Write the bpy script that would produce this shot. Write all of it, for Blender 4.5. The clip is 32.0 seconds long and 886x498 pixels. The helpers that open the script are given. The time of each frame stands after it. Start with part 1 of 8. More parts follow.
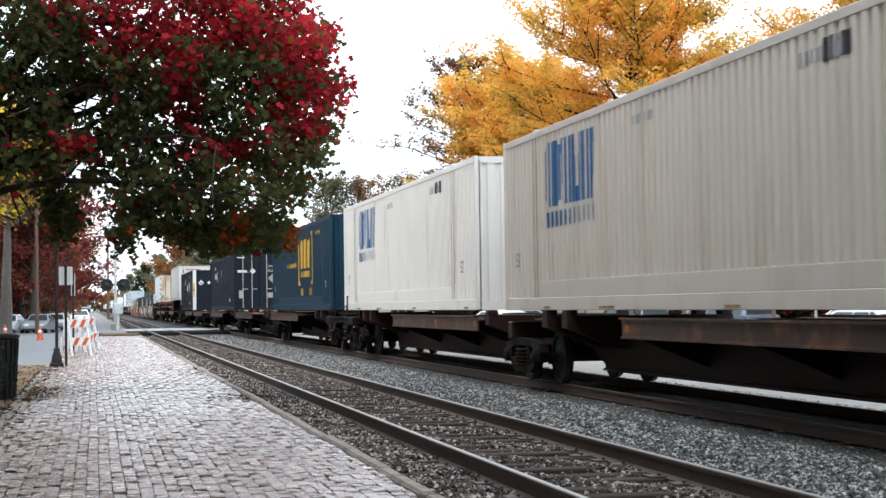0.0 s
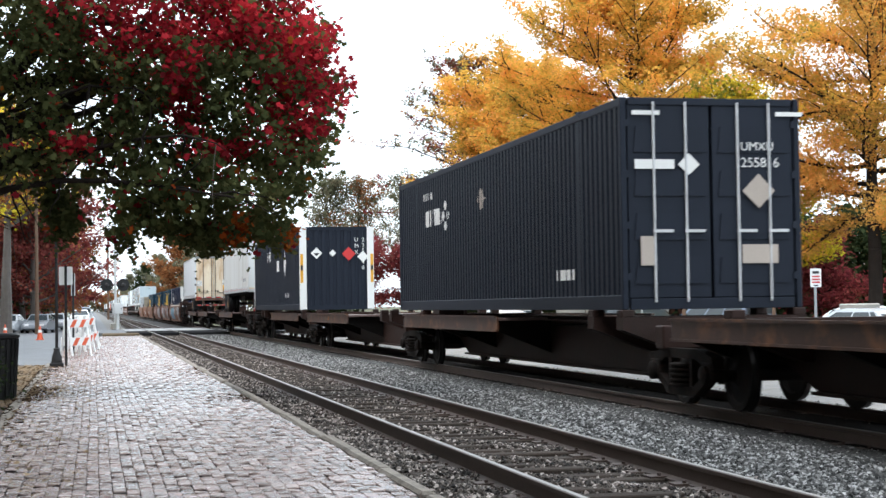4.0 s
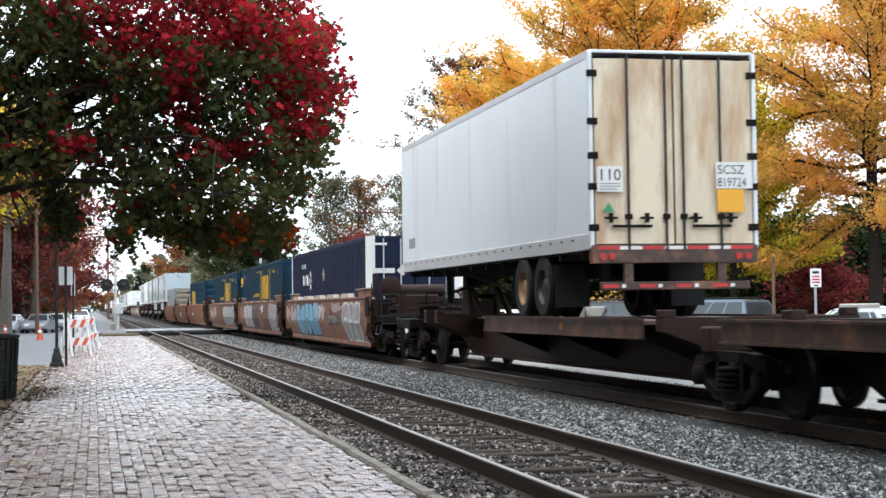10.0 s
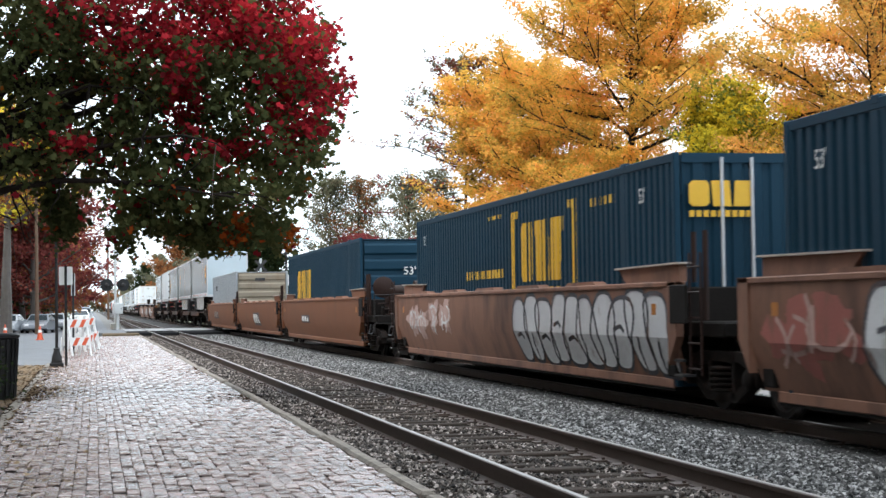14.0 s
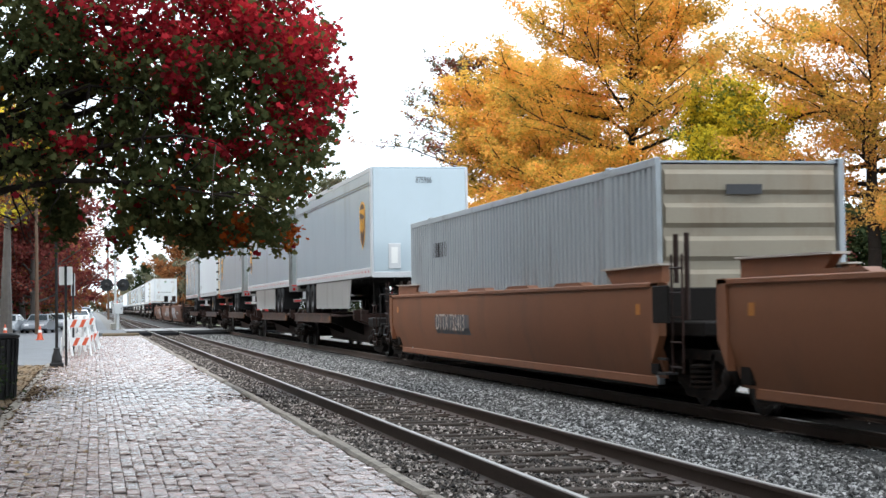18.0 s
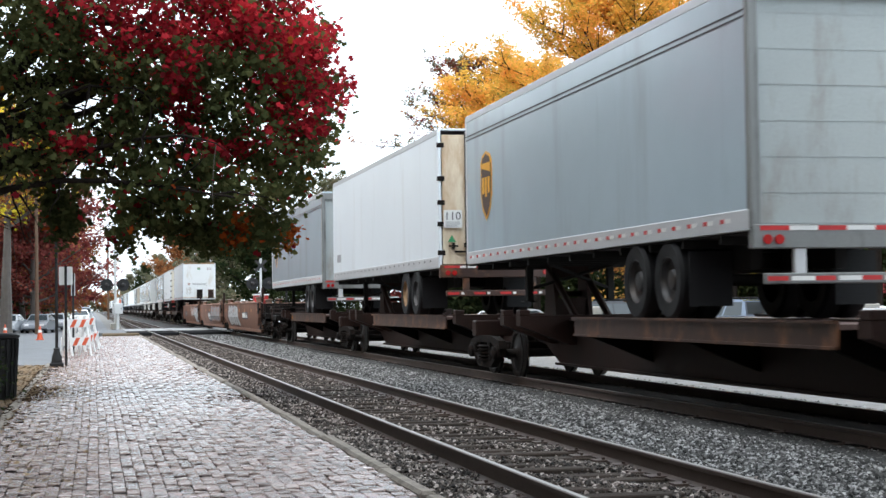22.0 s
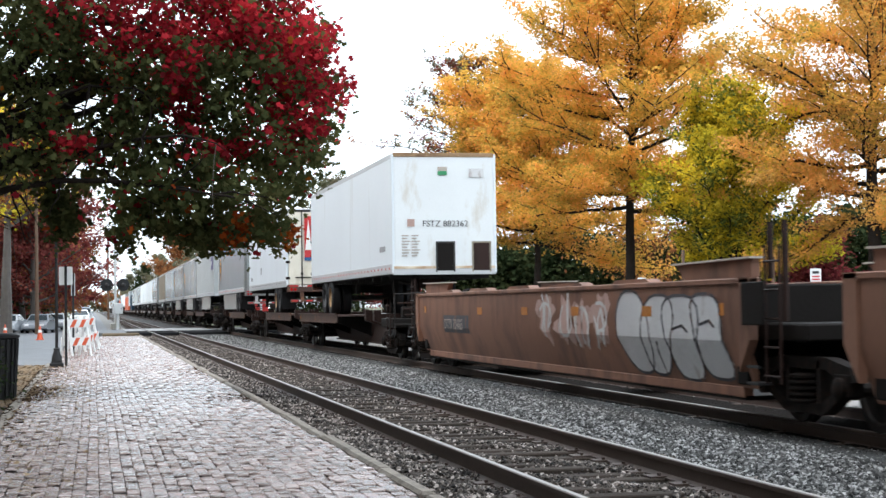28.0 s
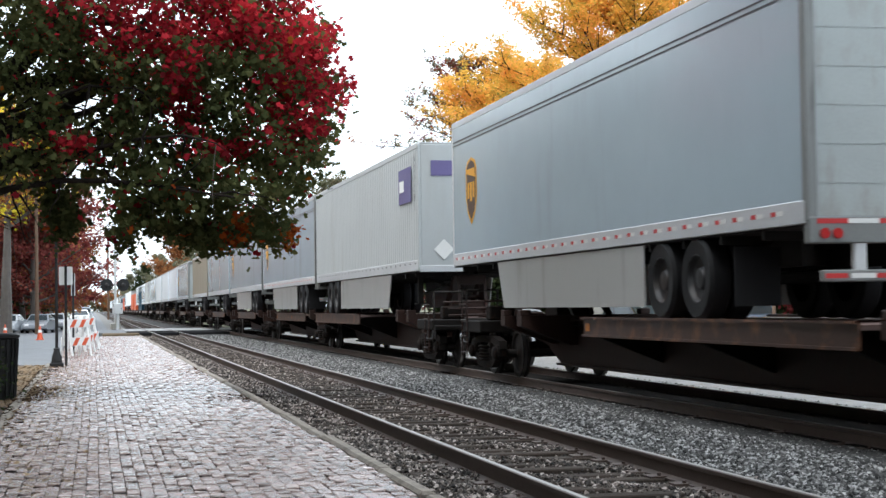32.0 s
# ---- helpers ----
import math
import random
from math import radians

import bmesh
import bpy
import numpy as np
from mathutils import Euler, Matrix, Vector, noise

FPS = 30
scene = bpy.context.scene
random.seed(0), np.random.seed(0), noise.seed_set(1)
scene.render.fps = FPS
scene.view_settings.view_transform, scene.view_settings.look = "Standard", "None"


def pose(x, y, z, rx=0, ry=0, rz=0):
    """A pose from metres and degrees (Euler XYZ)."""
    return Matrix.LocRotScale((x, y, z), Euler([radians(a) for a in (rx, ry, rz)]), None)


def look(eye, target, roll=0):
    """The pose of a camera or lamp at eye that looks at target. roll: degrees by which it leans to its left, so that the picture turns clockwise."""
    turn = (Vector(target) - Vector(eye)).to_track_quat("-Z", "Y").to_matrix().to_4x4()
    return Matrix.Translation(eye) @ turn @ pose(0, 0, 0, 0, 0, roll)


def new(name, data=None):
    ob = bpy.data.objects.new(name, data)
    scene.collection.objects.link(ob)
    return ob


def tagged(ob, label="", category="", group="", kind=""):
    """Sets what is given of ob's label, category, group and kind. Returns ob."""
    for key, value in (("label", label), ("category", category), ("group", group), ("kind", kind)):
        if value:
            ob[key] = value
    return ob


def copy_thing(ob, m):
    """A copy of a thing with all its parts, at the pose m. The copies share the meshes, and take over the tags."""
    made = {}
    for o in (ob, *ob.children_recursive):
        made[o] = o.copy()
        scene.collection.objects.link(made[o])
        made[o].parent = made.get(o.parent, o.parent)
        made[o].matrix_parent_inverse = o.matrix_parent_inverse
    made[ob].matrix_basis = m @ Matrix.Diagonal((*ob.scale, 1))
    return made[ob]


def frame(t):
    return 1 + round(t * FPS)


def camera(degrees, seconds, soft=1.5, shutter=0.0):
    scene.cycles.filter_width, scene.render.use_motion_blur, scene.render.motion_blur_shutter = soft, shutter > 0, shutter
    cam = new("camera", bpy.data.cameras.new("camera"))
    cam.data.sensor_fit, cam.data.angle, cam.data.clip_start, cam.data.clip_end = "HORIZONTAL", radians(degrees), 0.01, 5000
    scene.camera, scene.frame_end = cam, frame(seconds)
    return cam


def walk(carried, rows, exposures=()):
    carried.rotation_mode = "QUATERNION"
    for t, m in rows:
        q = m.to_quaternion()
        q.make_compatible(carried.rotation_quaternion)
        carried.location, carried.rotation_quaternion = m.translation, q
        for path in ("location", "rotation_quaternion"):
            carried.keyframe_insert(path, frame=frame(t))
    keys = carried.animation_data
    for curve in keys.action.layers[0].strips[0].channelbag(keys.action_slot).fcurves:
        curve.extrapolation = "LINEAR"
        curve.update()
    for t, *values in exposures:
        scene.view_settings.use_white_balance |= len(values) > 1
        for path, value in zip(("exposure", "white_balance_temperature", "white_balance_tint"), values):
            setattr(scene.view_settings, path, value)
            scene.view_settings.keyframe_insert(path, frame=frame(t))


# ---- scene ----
# ---------------------------------------------------------------- camera and its place
cam = camera(30.954, 32.0, soft=1.5, shutter=0.16)
EYE = (0.0, 0.0, 1.318)
YAW, TILT = radians(12.323), radians(2.0134)
AIM = (100 * math.sin(YAW) * math.cos(TILT), 100 * math.cos(YAW) * math.cos(TILT), EYE[2] + 100 * math.sin(TILT))
walk(cam, [(0.0, look(EYE, AIM, -0.804)), (32.0, look(EYE, AIM, -0.804))])

# ---------------------------------------------------------------- overcast daylight
world = bpy.data.worlds.new("overcast_sky")
scene.world = world
world.use_nodes = True
wt = world.node_tree
wt.nodes.clear()
w_out = wt.nodes.new("ShaderNodeOutputWorld")
w_sky = wt.nodes.new("ShaderNodeTexSky")
w_sky.sky_type, w_sky.sun_disc = "NISHITA", False
w_sky.sun_elevation, w_sky.sun_rotation = radians(48), radians(250)
w_sky.dust_density = 4.0
w_bg = wt.nodes.new("ShaderNodeBackground")
w_bg.inputs[1].default_value = 0.05
w_cloud = wt.nodes.new("ShaderNodeBackground")
w_cloud.inputs[0].default_value = (0.86, 0.96, 1.04, 1)
# an overcast sky: brighter overhead as at the horizon
w_dirn = wt.nodes.new("ShaderNodeTexCoord")
w_sep = wt.nodes.new("ShaderNodeSeparateXYZ")
w_lum = wt.nodes.new("ShaderNodeMapRange")
w_lum.inputs[1].default_value, w_lum.inputs[2].default_value = 0.0, 1.0
w_lum.inputs[3].default_value, w_lum.inputs[4].default_value = 1.33, 2.1
wt.links.new(w_dirn.outputs["Generated"], w_sep.inputs[0])
wt.links.new(w_sep.outputs[2], w_lum.inputs[0])
wt.links.new(w_lum.outputs[0], w_cloud.inputs[1])
w_add = wt.nodes.new("ShaderNodeAddShader")
wt.links.new(w_sky.outputs[0], w_bg.inputs[0])
wt.links.new(w_bg.outputs[0], w_add.inputs[0])
wt.links.new(w_cloud.outputs[0], w_add.inputs[1])
wt.links.new(w_add.outputs[0], w_out.inputs[0])
sun = new("sun", bpy.data.lights.new("sun", "SUN"))
sun.data.energy, sun.data.angle, sun.data.color = 0.7, radians(20), (1.0, 0.985, 0.96)
sun.matrix_basis = look((0, 0, 60), (26, 18, 0))
scene.view_settings.exposure = 0.41


# ---------------------------------------------------------------- materials
def surf(name, base, rough=0.6, metal=0.0, var=0.12, scale=1.2, fine=30.0, bump=0.15, stain=None, streak=1.0, lo=0.5, hi=0.75, rand=0.06, spec=0.5, island=False, rvar=0.0):
    """A painted or raw surface: broad tone, fine grain and an optional stain with streaks that run down."""
    m = bpy.data.materials.new(name)
    m.use_nodes = True
    nt = m.node_tree
    N, L = nt.nodes.new, nt.links.new
    b = nt.nodes["Principled BSDF"]
    b.inputs["Roughness"].default_value, b.inputs["Metallic"].default_value = rough, metal
    b.inputs["Specular IOR Level"].default_value = spec
    tc, oi = N("ShaderNodeTexCoord"), N("ShaderNodeNewGeometry" if island else "ShaderNodeObjectInfo")
    own = oi.outputs["Random Per Island" if island else "Random"]
    sh = N("ShaderNodeVectorMath")
    sh.operation = "MULTIPLY_ADD"
    L(own, sh.inputs[0])
    sh.inputs[1].default_value = (17.0, 31.0, 11.0)
    L(tc.outputs["Object"], sh.inputs[2])
    n1, n2 = N("ShaderNodeTexNoise"), N("ShaderNodeTexNoise")
    for n, s, d in ((n1, scale, 5), (n2, fine, 3)):
        n.inputs["Scale"].default_value, n.inputs["Detail"].default_value = s, d
        L(sh.outputs[0], n.inputs["Vector"])
    amt = N("ShaderNodeMath")
    amt.operation = "MULTIPLY_ADD"
    L(n1.outputs[0], amt.inputs[0])
    amt.inputs[1].default_value, amt.inputs[2].default_value = 2 * var, 1 - var
    am2 = N("ShaderNodeMath")
    am2.operation = "MULTIPLY_ADD"
    L(n2.outputs[0], am2.inputs[0])
    am2.inputs[1].default_value = var
    L(amt.outputs[0], am2.inputs[2])
    am3 = N("ShaderNodeMath")
    am3.operation = "MULTIPLY_ADD"
    L(own, am3.inputs[0])
    am3.inputs[1].default_value = 2 * rand
    L(am2.outputs[0], am3.inputs[2])
    sub = N("ShaderNodeMath")
    sub.operation = "SUBTRACT"
    L(am3.outputs[0], sub.inputs[0])
    sub.inputs[1].default_value = rand + var * 0.5
    col = N("ShaderNodeVectorMath")
    col.operation = "SCALE"
    col.inputs[0].default_value = base
    L(sub.outputs[0], col.inputs["Scale"])
    out = col.outputs[0]
    if stain:
        mp = N("ShaderNodeMapping")
        mp.inputs["Scale"].default_value = (1, 1, 1 / streak)
        L(sh.outputs[0], mp.inputs[0])
        n3 = N("ShaderNodeTexNoise")
        n3.inputs["Scale"].default_value, n3.inputs["Detail"].default_value, n3.inputs["Roughness"].default_value = 2.2 * scale, 6, 0.65
        L(mp.outputs[0], n3.inputs["Vector"])
        rp = N("ShaderNodeMapRange")
        rp.inputs[1].default_value, rp.inputs[2].default_value = lo, hi
        L(n3.outputs[0], rp.inputs[0])
        mx = N("ShaderNodeMix")
        mx.data_type = "RGBA"
        L(rp.outputs[0], mx.inputs[0])
        L(out, mx.inputs[6])
        mx.inputs[7].default_value = (*stain, 1)
        out = mx.outputs[2]
    L(out, b.inputs["Base Color"])
    if rvar:
        rr = N("ShaderNodeMapRange")
        rr.inputs[1].default_value, rr.inputs[2].default_value = 0.3, 0.7
        rr.inputs[3].default_value, rr.inputs[4].default_value = rough - rvar, rough + rvar
        L(n1.outputs[0], rr.inputs[0])
        L(rr.outputs[0], b.inputs["Roughness"])
    if bump:
        bp = N("ShaderNodeBump")
        bp.inputs["Strength"].default_value, bp.inputs["Distance"].default_value = bump, 0.02
        L(n2.outputs[0], bp.inputs["Height"])
        L(bp.outputs[0], b.inputs["Normal"])
    return m


def leafy(name, cols, trans=0.35):
    """Leaves: each one takes its own tone between the colours; light comes through."""
    m = bpy.data.materials.new(name)
    m.use_nodes = True
    nt = m.node_tree
    nt.nodes.clear()
    N, L = nt.nodes.new, nt.links.new
    out, mix = N("ShaderNodeOutputMaterial"), N("ShaderNodeMixShader")
    d, t = N("ShaderNodeBsdfDiffuse"), N("ShaderNodeBsdfTranslucent")
    geo, rp = N("ShaderNodeNewGeometry"), N("ShaderNodeValToRGB")
    tc, ns = N("ShaderNodeTexCoord"), N("ShaderNodeTexNoise")
    ns.inputs["Scale"].default_value = 0.55
    L(tc.outputs["Object"], ns.inputs["Vector"])
    ad = N("ShaderNodeMath")
    ad.operation = "MULTIPLY_ADD"
    L(geo.outputs["Random Per Island"], ad.inputs[0])
    ad.inputs[1].default_value = 0.55
    mu = N("ShaderNodeMath")
    mu.operation = "MULTIPLY_ADD"
    L(ns.outputs[0], mu.inputs[0])
    mu.inputs[1].default_value, mu.inputs[2].default_value = 1.5, -0.5
    L(mu.outputs[0], ad.inputs[2])
    el = rp.color_ramp.elements
    el[0].color, el[1].color = (*cols[0], 1), (*cols[-1], 1)
    for i, c in enumerate(cols[1:-1]):
        e = el.new((i + 1) / (len(cols) - 1))
        e.color = (*c, 1)
    L(ad.outputs[0], rp.inputs[0])
    L(rp.outputs[0], d.inputs[0])
    L(rp.outputs[0], t.inputs[0])
    mix.inputs[0].default_value = trans
    L(d.outputs[0], mix.inputs[1])
    L(t.outputs[0], mix.inputs[2])
    L(mix.outputs[0], out.inputs[0])
    return m


RUST = (0.10, 0.045, 0.022)
M_PAVER = surf("brick_paver", (0.300, 0.216, 0.190), 0.22, var=0.30, scale=2.0, fine=60, bump=0.35, rand=0.30, stain=(0.10, 0.082, 0.076), lo=0.5, hi=0.8, spec=0.9, rvar=0.10)
M_PAVERS = surf("brick_pavers_far", (0.300, 0.216, 0.190), 0.22, var=0.30, scale=2.0, fine=60, bump=0.35, rand=0.30, stain=(0.10, 0.082, 0.076), lo=0.5, hi=0.8, spec=0.9, rvar=0.10, island=True)
M_EDGE = surf("dark_brick_flank", (0.024, 0.019, 0.016), 0.9, var=0.4, scale=6, fine=60, spec=0.1)
M_JOINT = surf("joint_sand", (0.018, 0.015, 0.013), 0.95, var=0.3, scale=3, fine=60)
M_KERB = surf("kerb_stone", (0.25, 0.215, 0.18), 0.85, var=0.25, scale=2, fine=40, bump=0.5, stain=(0.08, 0.07, 0.055), spec=0.25)
M_ASPHALT = surf("asphalt", (0.15, 0.155, 0.165), 0.8, var=0.15, scale=0.5, fine=40, bump=0.3, stain=(0.09, 0.09, 0.09))
M_DIRT = surf("dry_ground", (0.12, 0.085, 0.05), 0.95, var=0.3, scale=0.5, fine=12, bump=0.5, stain=(0.17, 0.11, 0.05))
M_GROUND = surf("ground", (0.10, 0.085, 0.055), 0.95, var=0.3, scale=0.08, fine=4, bump=0.3, stain=(0.07, 0.09, 0.03), lo=0.45, hi=0.6)
M_MULCH = surf("dead_leaf_mulch", (0.15, 0.105, 0.062), 0.95, var=0.4, scale=3, fine=30, bump=0.8, stain=(0.09, 0.055, 0.03))
M_BALLAST = surf("ballast_bed", (0.035, 0.035, 0.034), 0.95, var=0.35, scale=2, fine=22, bump=1.0, stain=(0.045, 0.042, 0.04))
M_BALLAST_OLD = surf("old_ballast_bed", (0.045, 0.037, 0.031), 0.95, var=0.35, scale=2, fine=22, bump=1.0, spec=0.15)
M_TIE = surf("weathered_tie", (0.048, 0.035, 0.028), 0.9, var=0.35, scale=4, fine=30, bump=0.6, rand=0.25, spec=0.15, stain=(0.045, 0.037, 0.03), lo=0.45, hi=0.65)
M_RAIL = surf("rusty_rail", (0.066, 0.042, 0.032), 0.65, 0.1, var=0.25, scale=3, fine=40, bump=0.2)
M_RAILTOP = surf("polished_rail", (0.34, 0.32, 0.30), 0.50, 1.0, var=0.06, bump=0)
M_RUBBER = surf("crossing_panel", (0.022, 0.022, 0.023), 0.95, var=0.2, spec=0.0)
M_GRAVEL = surf("pale_gravel", (0.15, 0.143, 0.132), 0.9, var=0.2, scale=2, fine=25, bump=0.6)
M_BLACK = surf("black_iron", (0.012, 0.012, 0.013), 0.5, 0.2, var=0.2)
M_GALV = surf("galvanised_steel", (0.36, 0.37, 0.38), 0.5, 0.7, var=0.15)
M_SIGNBACK = surf("sign_back", (0.62, 0.63, 0.63), 0.5, 0.3, var=0.1)
M_WHITE = surf("white_paint", (0.78, 0.78, 0.77), 0.5, var=0.06)
M_RED = surf("red_paint", (0.50, 0.025, 0.025), 0.5, var=0.08)
M_ORANGE = surf("orange_plastic", (0.66, 0.11, 0.045), 0.5, var=0.08)
M_WOODPOLE = surf("pole_wood", (0.14, 0.085, 0.055), 0.9, var=0.25, scale=2, fine=25, bump=0.5)
M_BARK = surf("bark", (0.026, 0.021, 0.018), 0.95, var=0.35, scale=3, fine=22, bump=1.0, spec=0.05)
M_BARK2 = surf("grey_bark", (0.12, 0.105, 0.095), 0.95, var=0.3, scale=3, fine=22, bump=1.0)
M_GLASS = surf("car_glass", (0.03, 0.04, 0.045), 0.08, 0, var=0.02, bump=0)
M_TYRE = surf("tyre_rubber", (0.007, 0.007, 0.008), 0.6, var=0.25, scale=4, spec=0.25)
M_RIM = surf("steel_rim", (0.034, 0.034, 0.036), 0.5, 0.3, var=0.2, stain=(0.05, 0.035, 0.025))
M_RIMRUST = surf("rusty_rim", (0.30, 0.19, 0.10), 0.7, 0.2, var=0.3, stain=RUST)
M_LAMP_R = surf("red_lens", (0.40, 0.01, 0.01), 0.2, var=0.02, bump=0)
M_LAMP_W = surf("clear_lens", (0.7, 0.7, 0.7), 0.15, var=0.02, bump=0)
M_CONCRETE = surf("concrete", (0.36, 0.34, 0.30), 0.9, var=0.2, scale=2, fine=30, bump=0.3)
# rolling stock
M_CARBROWN = surf("car_brown", (0.026, 0.012, 0.009), 0.55, 0.0, var=0.3, scale=1.0, fine=20, bump=0.2, spec=0.2, stain=(0.018, 0.012, 0.009), streak=3)
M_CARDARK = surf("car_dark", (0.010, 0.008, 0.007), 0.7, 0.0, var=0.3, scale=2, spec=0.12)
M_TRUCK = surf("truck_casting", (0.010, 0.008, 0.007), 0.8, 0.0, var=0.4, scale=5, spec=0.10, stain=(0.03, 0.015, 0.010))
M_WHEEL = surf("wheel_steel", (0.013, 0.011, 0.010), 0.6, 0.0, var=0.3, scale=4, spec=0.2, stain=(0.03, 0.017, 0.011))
M_TREAD = surf("wheel_tread", (0.30, 0.30, 0.30), 0.3, 1.0, var=0.05, bump=0)
M_DECK = surf("deck_edge", (0.045, 0.022, 0.016), 0.40, 0.0, var=0.35, scale=1.2, stain=(0.20, 0.088, 0.042), streak=1, lo=0.50, hi=0.68)
# pinkish base paints the sky's sheen onto the deck tops
M_DECKTOP = surf("sky_sheen_deck_plate", (0.13, 0.085, 0.075), 0.42, 0.0, var=0.3, scale=1.5, stain=(0.07, 0.04, 0.03), lo=0.5, hi=0.7)
M_YELLOWTAPE = surf("yellow_tape", (0.42, 0.15, 0.02), 0.5, var=0.1)
M_WELL = surf("well_orange", (0.185, 0.066, 0.025), 0.65, var=0.14, scale=0.5, fine=14, bump=0.1, stain=(0.14, 0.055, 0.024), streak=3, lo=0.52, hi=0.75)
M_WELLOLD = surf("well_brown", (0.21, 0.098, 0.060), 0.7, var=0.18, scale=0.6, fine=14, bump=0.1, stain=(0.07, 0.034, 0.023), streak=3, lo=0.48, hi=0.72)
M_BOXWHITE = surf("box_white", (0.77, 0.745, 0.70), 0.5, var=0.08, scale=0.6, bump=0.05, stain=(0.40, 0.32, 0.23), streak=6, lo=0.56, hi=0.85)
M_BOXIVORY = surf("box_ivory", (0.58, 0.53, 0.465), 0.5, var=0.08, scale=0.6, bump=0.05, stain=(0.41, 0.345, 0.26), streak=6, lo=0.5, hi=0.85)
M_BOXTEAL = surf("box_teal", (0.004, 0.030, 0.054), 0.6, var=0.12, scale=0.5, bump=0.05, stain=(0.012, 0.034, 0.052), streak=5, lo=0.6, hi=0.85, spec=0.2)
M_BOXNAVY = surf("box_navy", (0.012, 0.0165, 0.027), 0.55, spec=0.18, var=0.10, scale=0.5, bump=0.05, stain=(0.03, 0.034, 0.045), streak=5, lo=0.62, hi=0.9)
M_BOXBLUE = surf("box_dark_blue", (0.008, 0.014, 0.040), 0.55, spec=0.18, var=0.10, scale=0.5, bump=0.05)
M_BOXGREY = surf("box_grey", (0.30, 0.33, 0.35), 0.5, var=0.10, scale=0.6, bump=0.05, stain=(0.17, 0.17, 0.16), streak=5, lo=0.55, hi=0.8)
M_BOXBEIGE = surf("box_beige", (0.25, 0.215, 0.16), 0.6, var=0.10, scale=0.8, bump=0.05, stain=(0.20, 0.15, 0.10), streak=4)
M_BOXORANGE = surf("box_orange", (0.55, 0.10, 0.03), 0.55, var=0.1, scale=0.6)
M_VANWHITE = surf("van_white", (0.74, 0.79, 0.825), 0.34, var=0.06, scale=0.5, bump=0.04, stain=(0.50, 0.49, 0.46), streak=9, lo=0.58, hi=0.9)
M_VANGREY = surf("van_grey", (0.46, 0.55, 0.605), 0.16, 0.06, var=0.06, scale=0.4, fine=1.6, bump=0.03, rand=0.08, stain=(0.36, 0.395, 0.415), streak=7, lo=0.55, hi=0.9, spec=0.9)
M_VANDIRTY = surf("van_streaked", (0.70, 0.71, 0.70), 0.42, var=0.06, scale=0.5, bump=0.04, stain=(0.44, 0.41, 0.35), streak=9, lo=0.46, hi=0.82)
M_VANRIB = surf("van_ribbed", (0.41, 0.43, 0.43), 0.45, var=0.08, scale=0.6, bump=0.04, stain=(0.34, 0.34, 0.32), streak=6, lo=0.55, hi=0.85)
M_VANFRAME = surf("door_frame_grey", (0.20, 0.205, 0.20), 0.5, 0.2, var=0.15, stain=(0.07, 0.065, 0.06), streak=3)
M_VANRAIL = surf("aluminium_rail", (0.55, 0.56, 0.57), 0.4, 0.25, var=0.1)
M_ROLLDOOR = surf("rollup_door", (0.36, 0.39, 0.385), 0.5, var=0.1, stain=(0.25, 0.23, 0.20), streak=3)
M_DOORRUST = surf("rust_streaked_door", (0.70, 0.60, 0.45), 0.6, var=0.12, scale=0.8, stain=(0.36, 0.17, 0.055), streak=4.0, lo=0.44, hi=0.72)
M_DOORDIRTY = surf("soiled_door", (0.66, 0.62, 0.52), 0.6, var=0.1, scale=0.8, stain=(0.42, 0.33, 0.20), streak=3.5, lo=0.5, hi=0.8)
M_NOSE = surf("soiled_nose", (0.70, 0.725, 0.73), 0.45, var=0.08, scale=0.8, stain=(0.46, 0.36, 0.23), streak=3.0, lo=0.56, hi=0.85)
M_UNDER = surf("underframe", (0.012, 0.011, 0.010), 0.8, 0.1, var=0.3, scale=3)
P_BLUE = surf("mark_blue", (0.006, 0.085, 0.23), 0.5, var=0.15, scale=3, stain=(0.40, 0.42, 0.44), lo=0.70, hi=0.76)
P_YELLOW = surf("mark_yellow", (0.72, 0.42, 0.03), 0.5, var=0.1)
P_WHITE = surf("mark_white", (0.72, 0.72, 0.70), 0.5, var=0.08)
P_BLACK = surf("mark_black", (0.025, 0.025, 0.028), 0.5, var=0.1)
P_BROWN = surf("mark_brown", (0.060, 0.028, 0.018), 0.5, var=0.1)
P_GOLD = surf("mark_gold", (0.70, 0.34, 0.02), 0.5, var=0.1)
P_PURPLE = surf("mark_purple", (0.11, 0.09, 0.22), 0.5, var=0.1)
P_GREY = surf("mark_grey", (0.30, 0.30, 0.32), 0.5, var=0.1)
P_GREEN = surf("mark_green", (0.03, 0.25, 0.10), 0.5, var=0.1)
P_PALE = surf("mark_pale", (0.42, 0.36, 0.31), 0.6, var=0.12)
P_SKY = surf("spray_blue", (0.20, 0.42, 0.58), 0.6, var=0.2, scale=1.5, stain=(0.14, 0.24, 0.32), streak=2, lo=0.5, hi=0.75)
P_SPRAYW = surf("spray_white", (0.60, 0.60, 0.60), 0.6, var=0.25, scale=1.5, stain=(0.17, 0.08, 0.05), streak=2, lo=0.53, hi=0.68)
P_SPRAYG = surf("spray_grey", (0.30, 0.30, 0.31), 0.6, var=0.25, scale=1.5, stain=(0.17, 0.08, 0.05), streak=2, lo=0.53, hi=0.68)
P_SILVER = surf("spray_silver", (0.52, 0.52, 0.53), 0.5, var=0.15, scale=1.5, stain=(0.24, 0.17, 0.14), streak=2, lo=0.62, hi=0.80)
P_SPRAYR = surf("spray_faded_red", (0.30, 0.09, 0.07), 0.6, var=0.25, scale=1.5, stain=(0.17, 0.08, 0.05), streak=2, lo=0.53, hi=0.68)
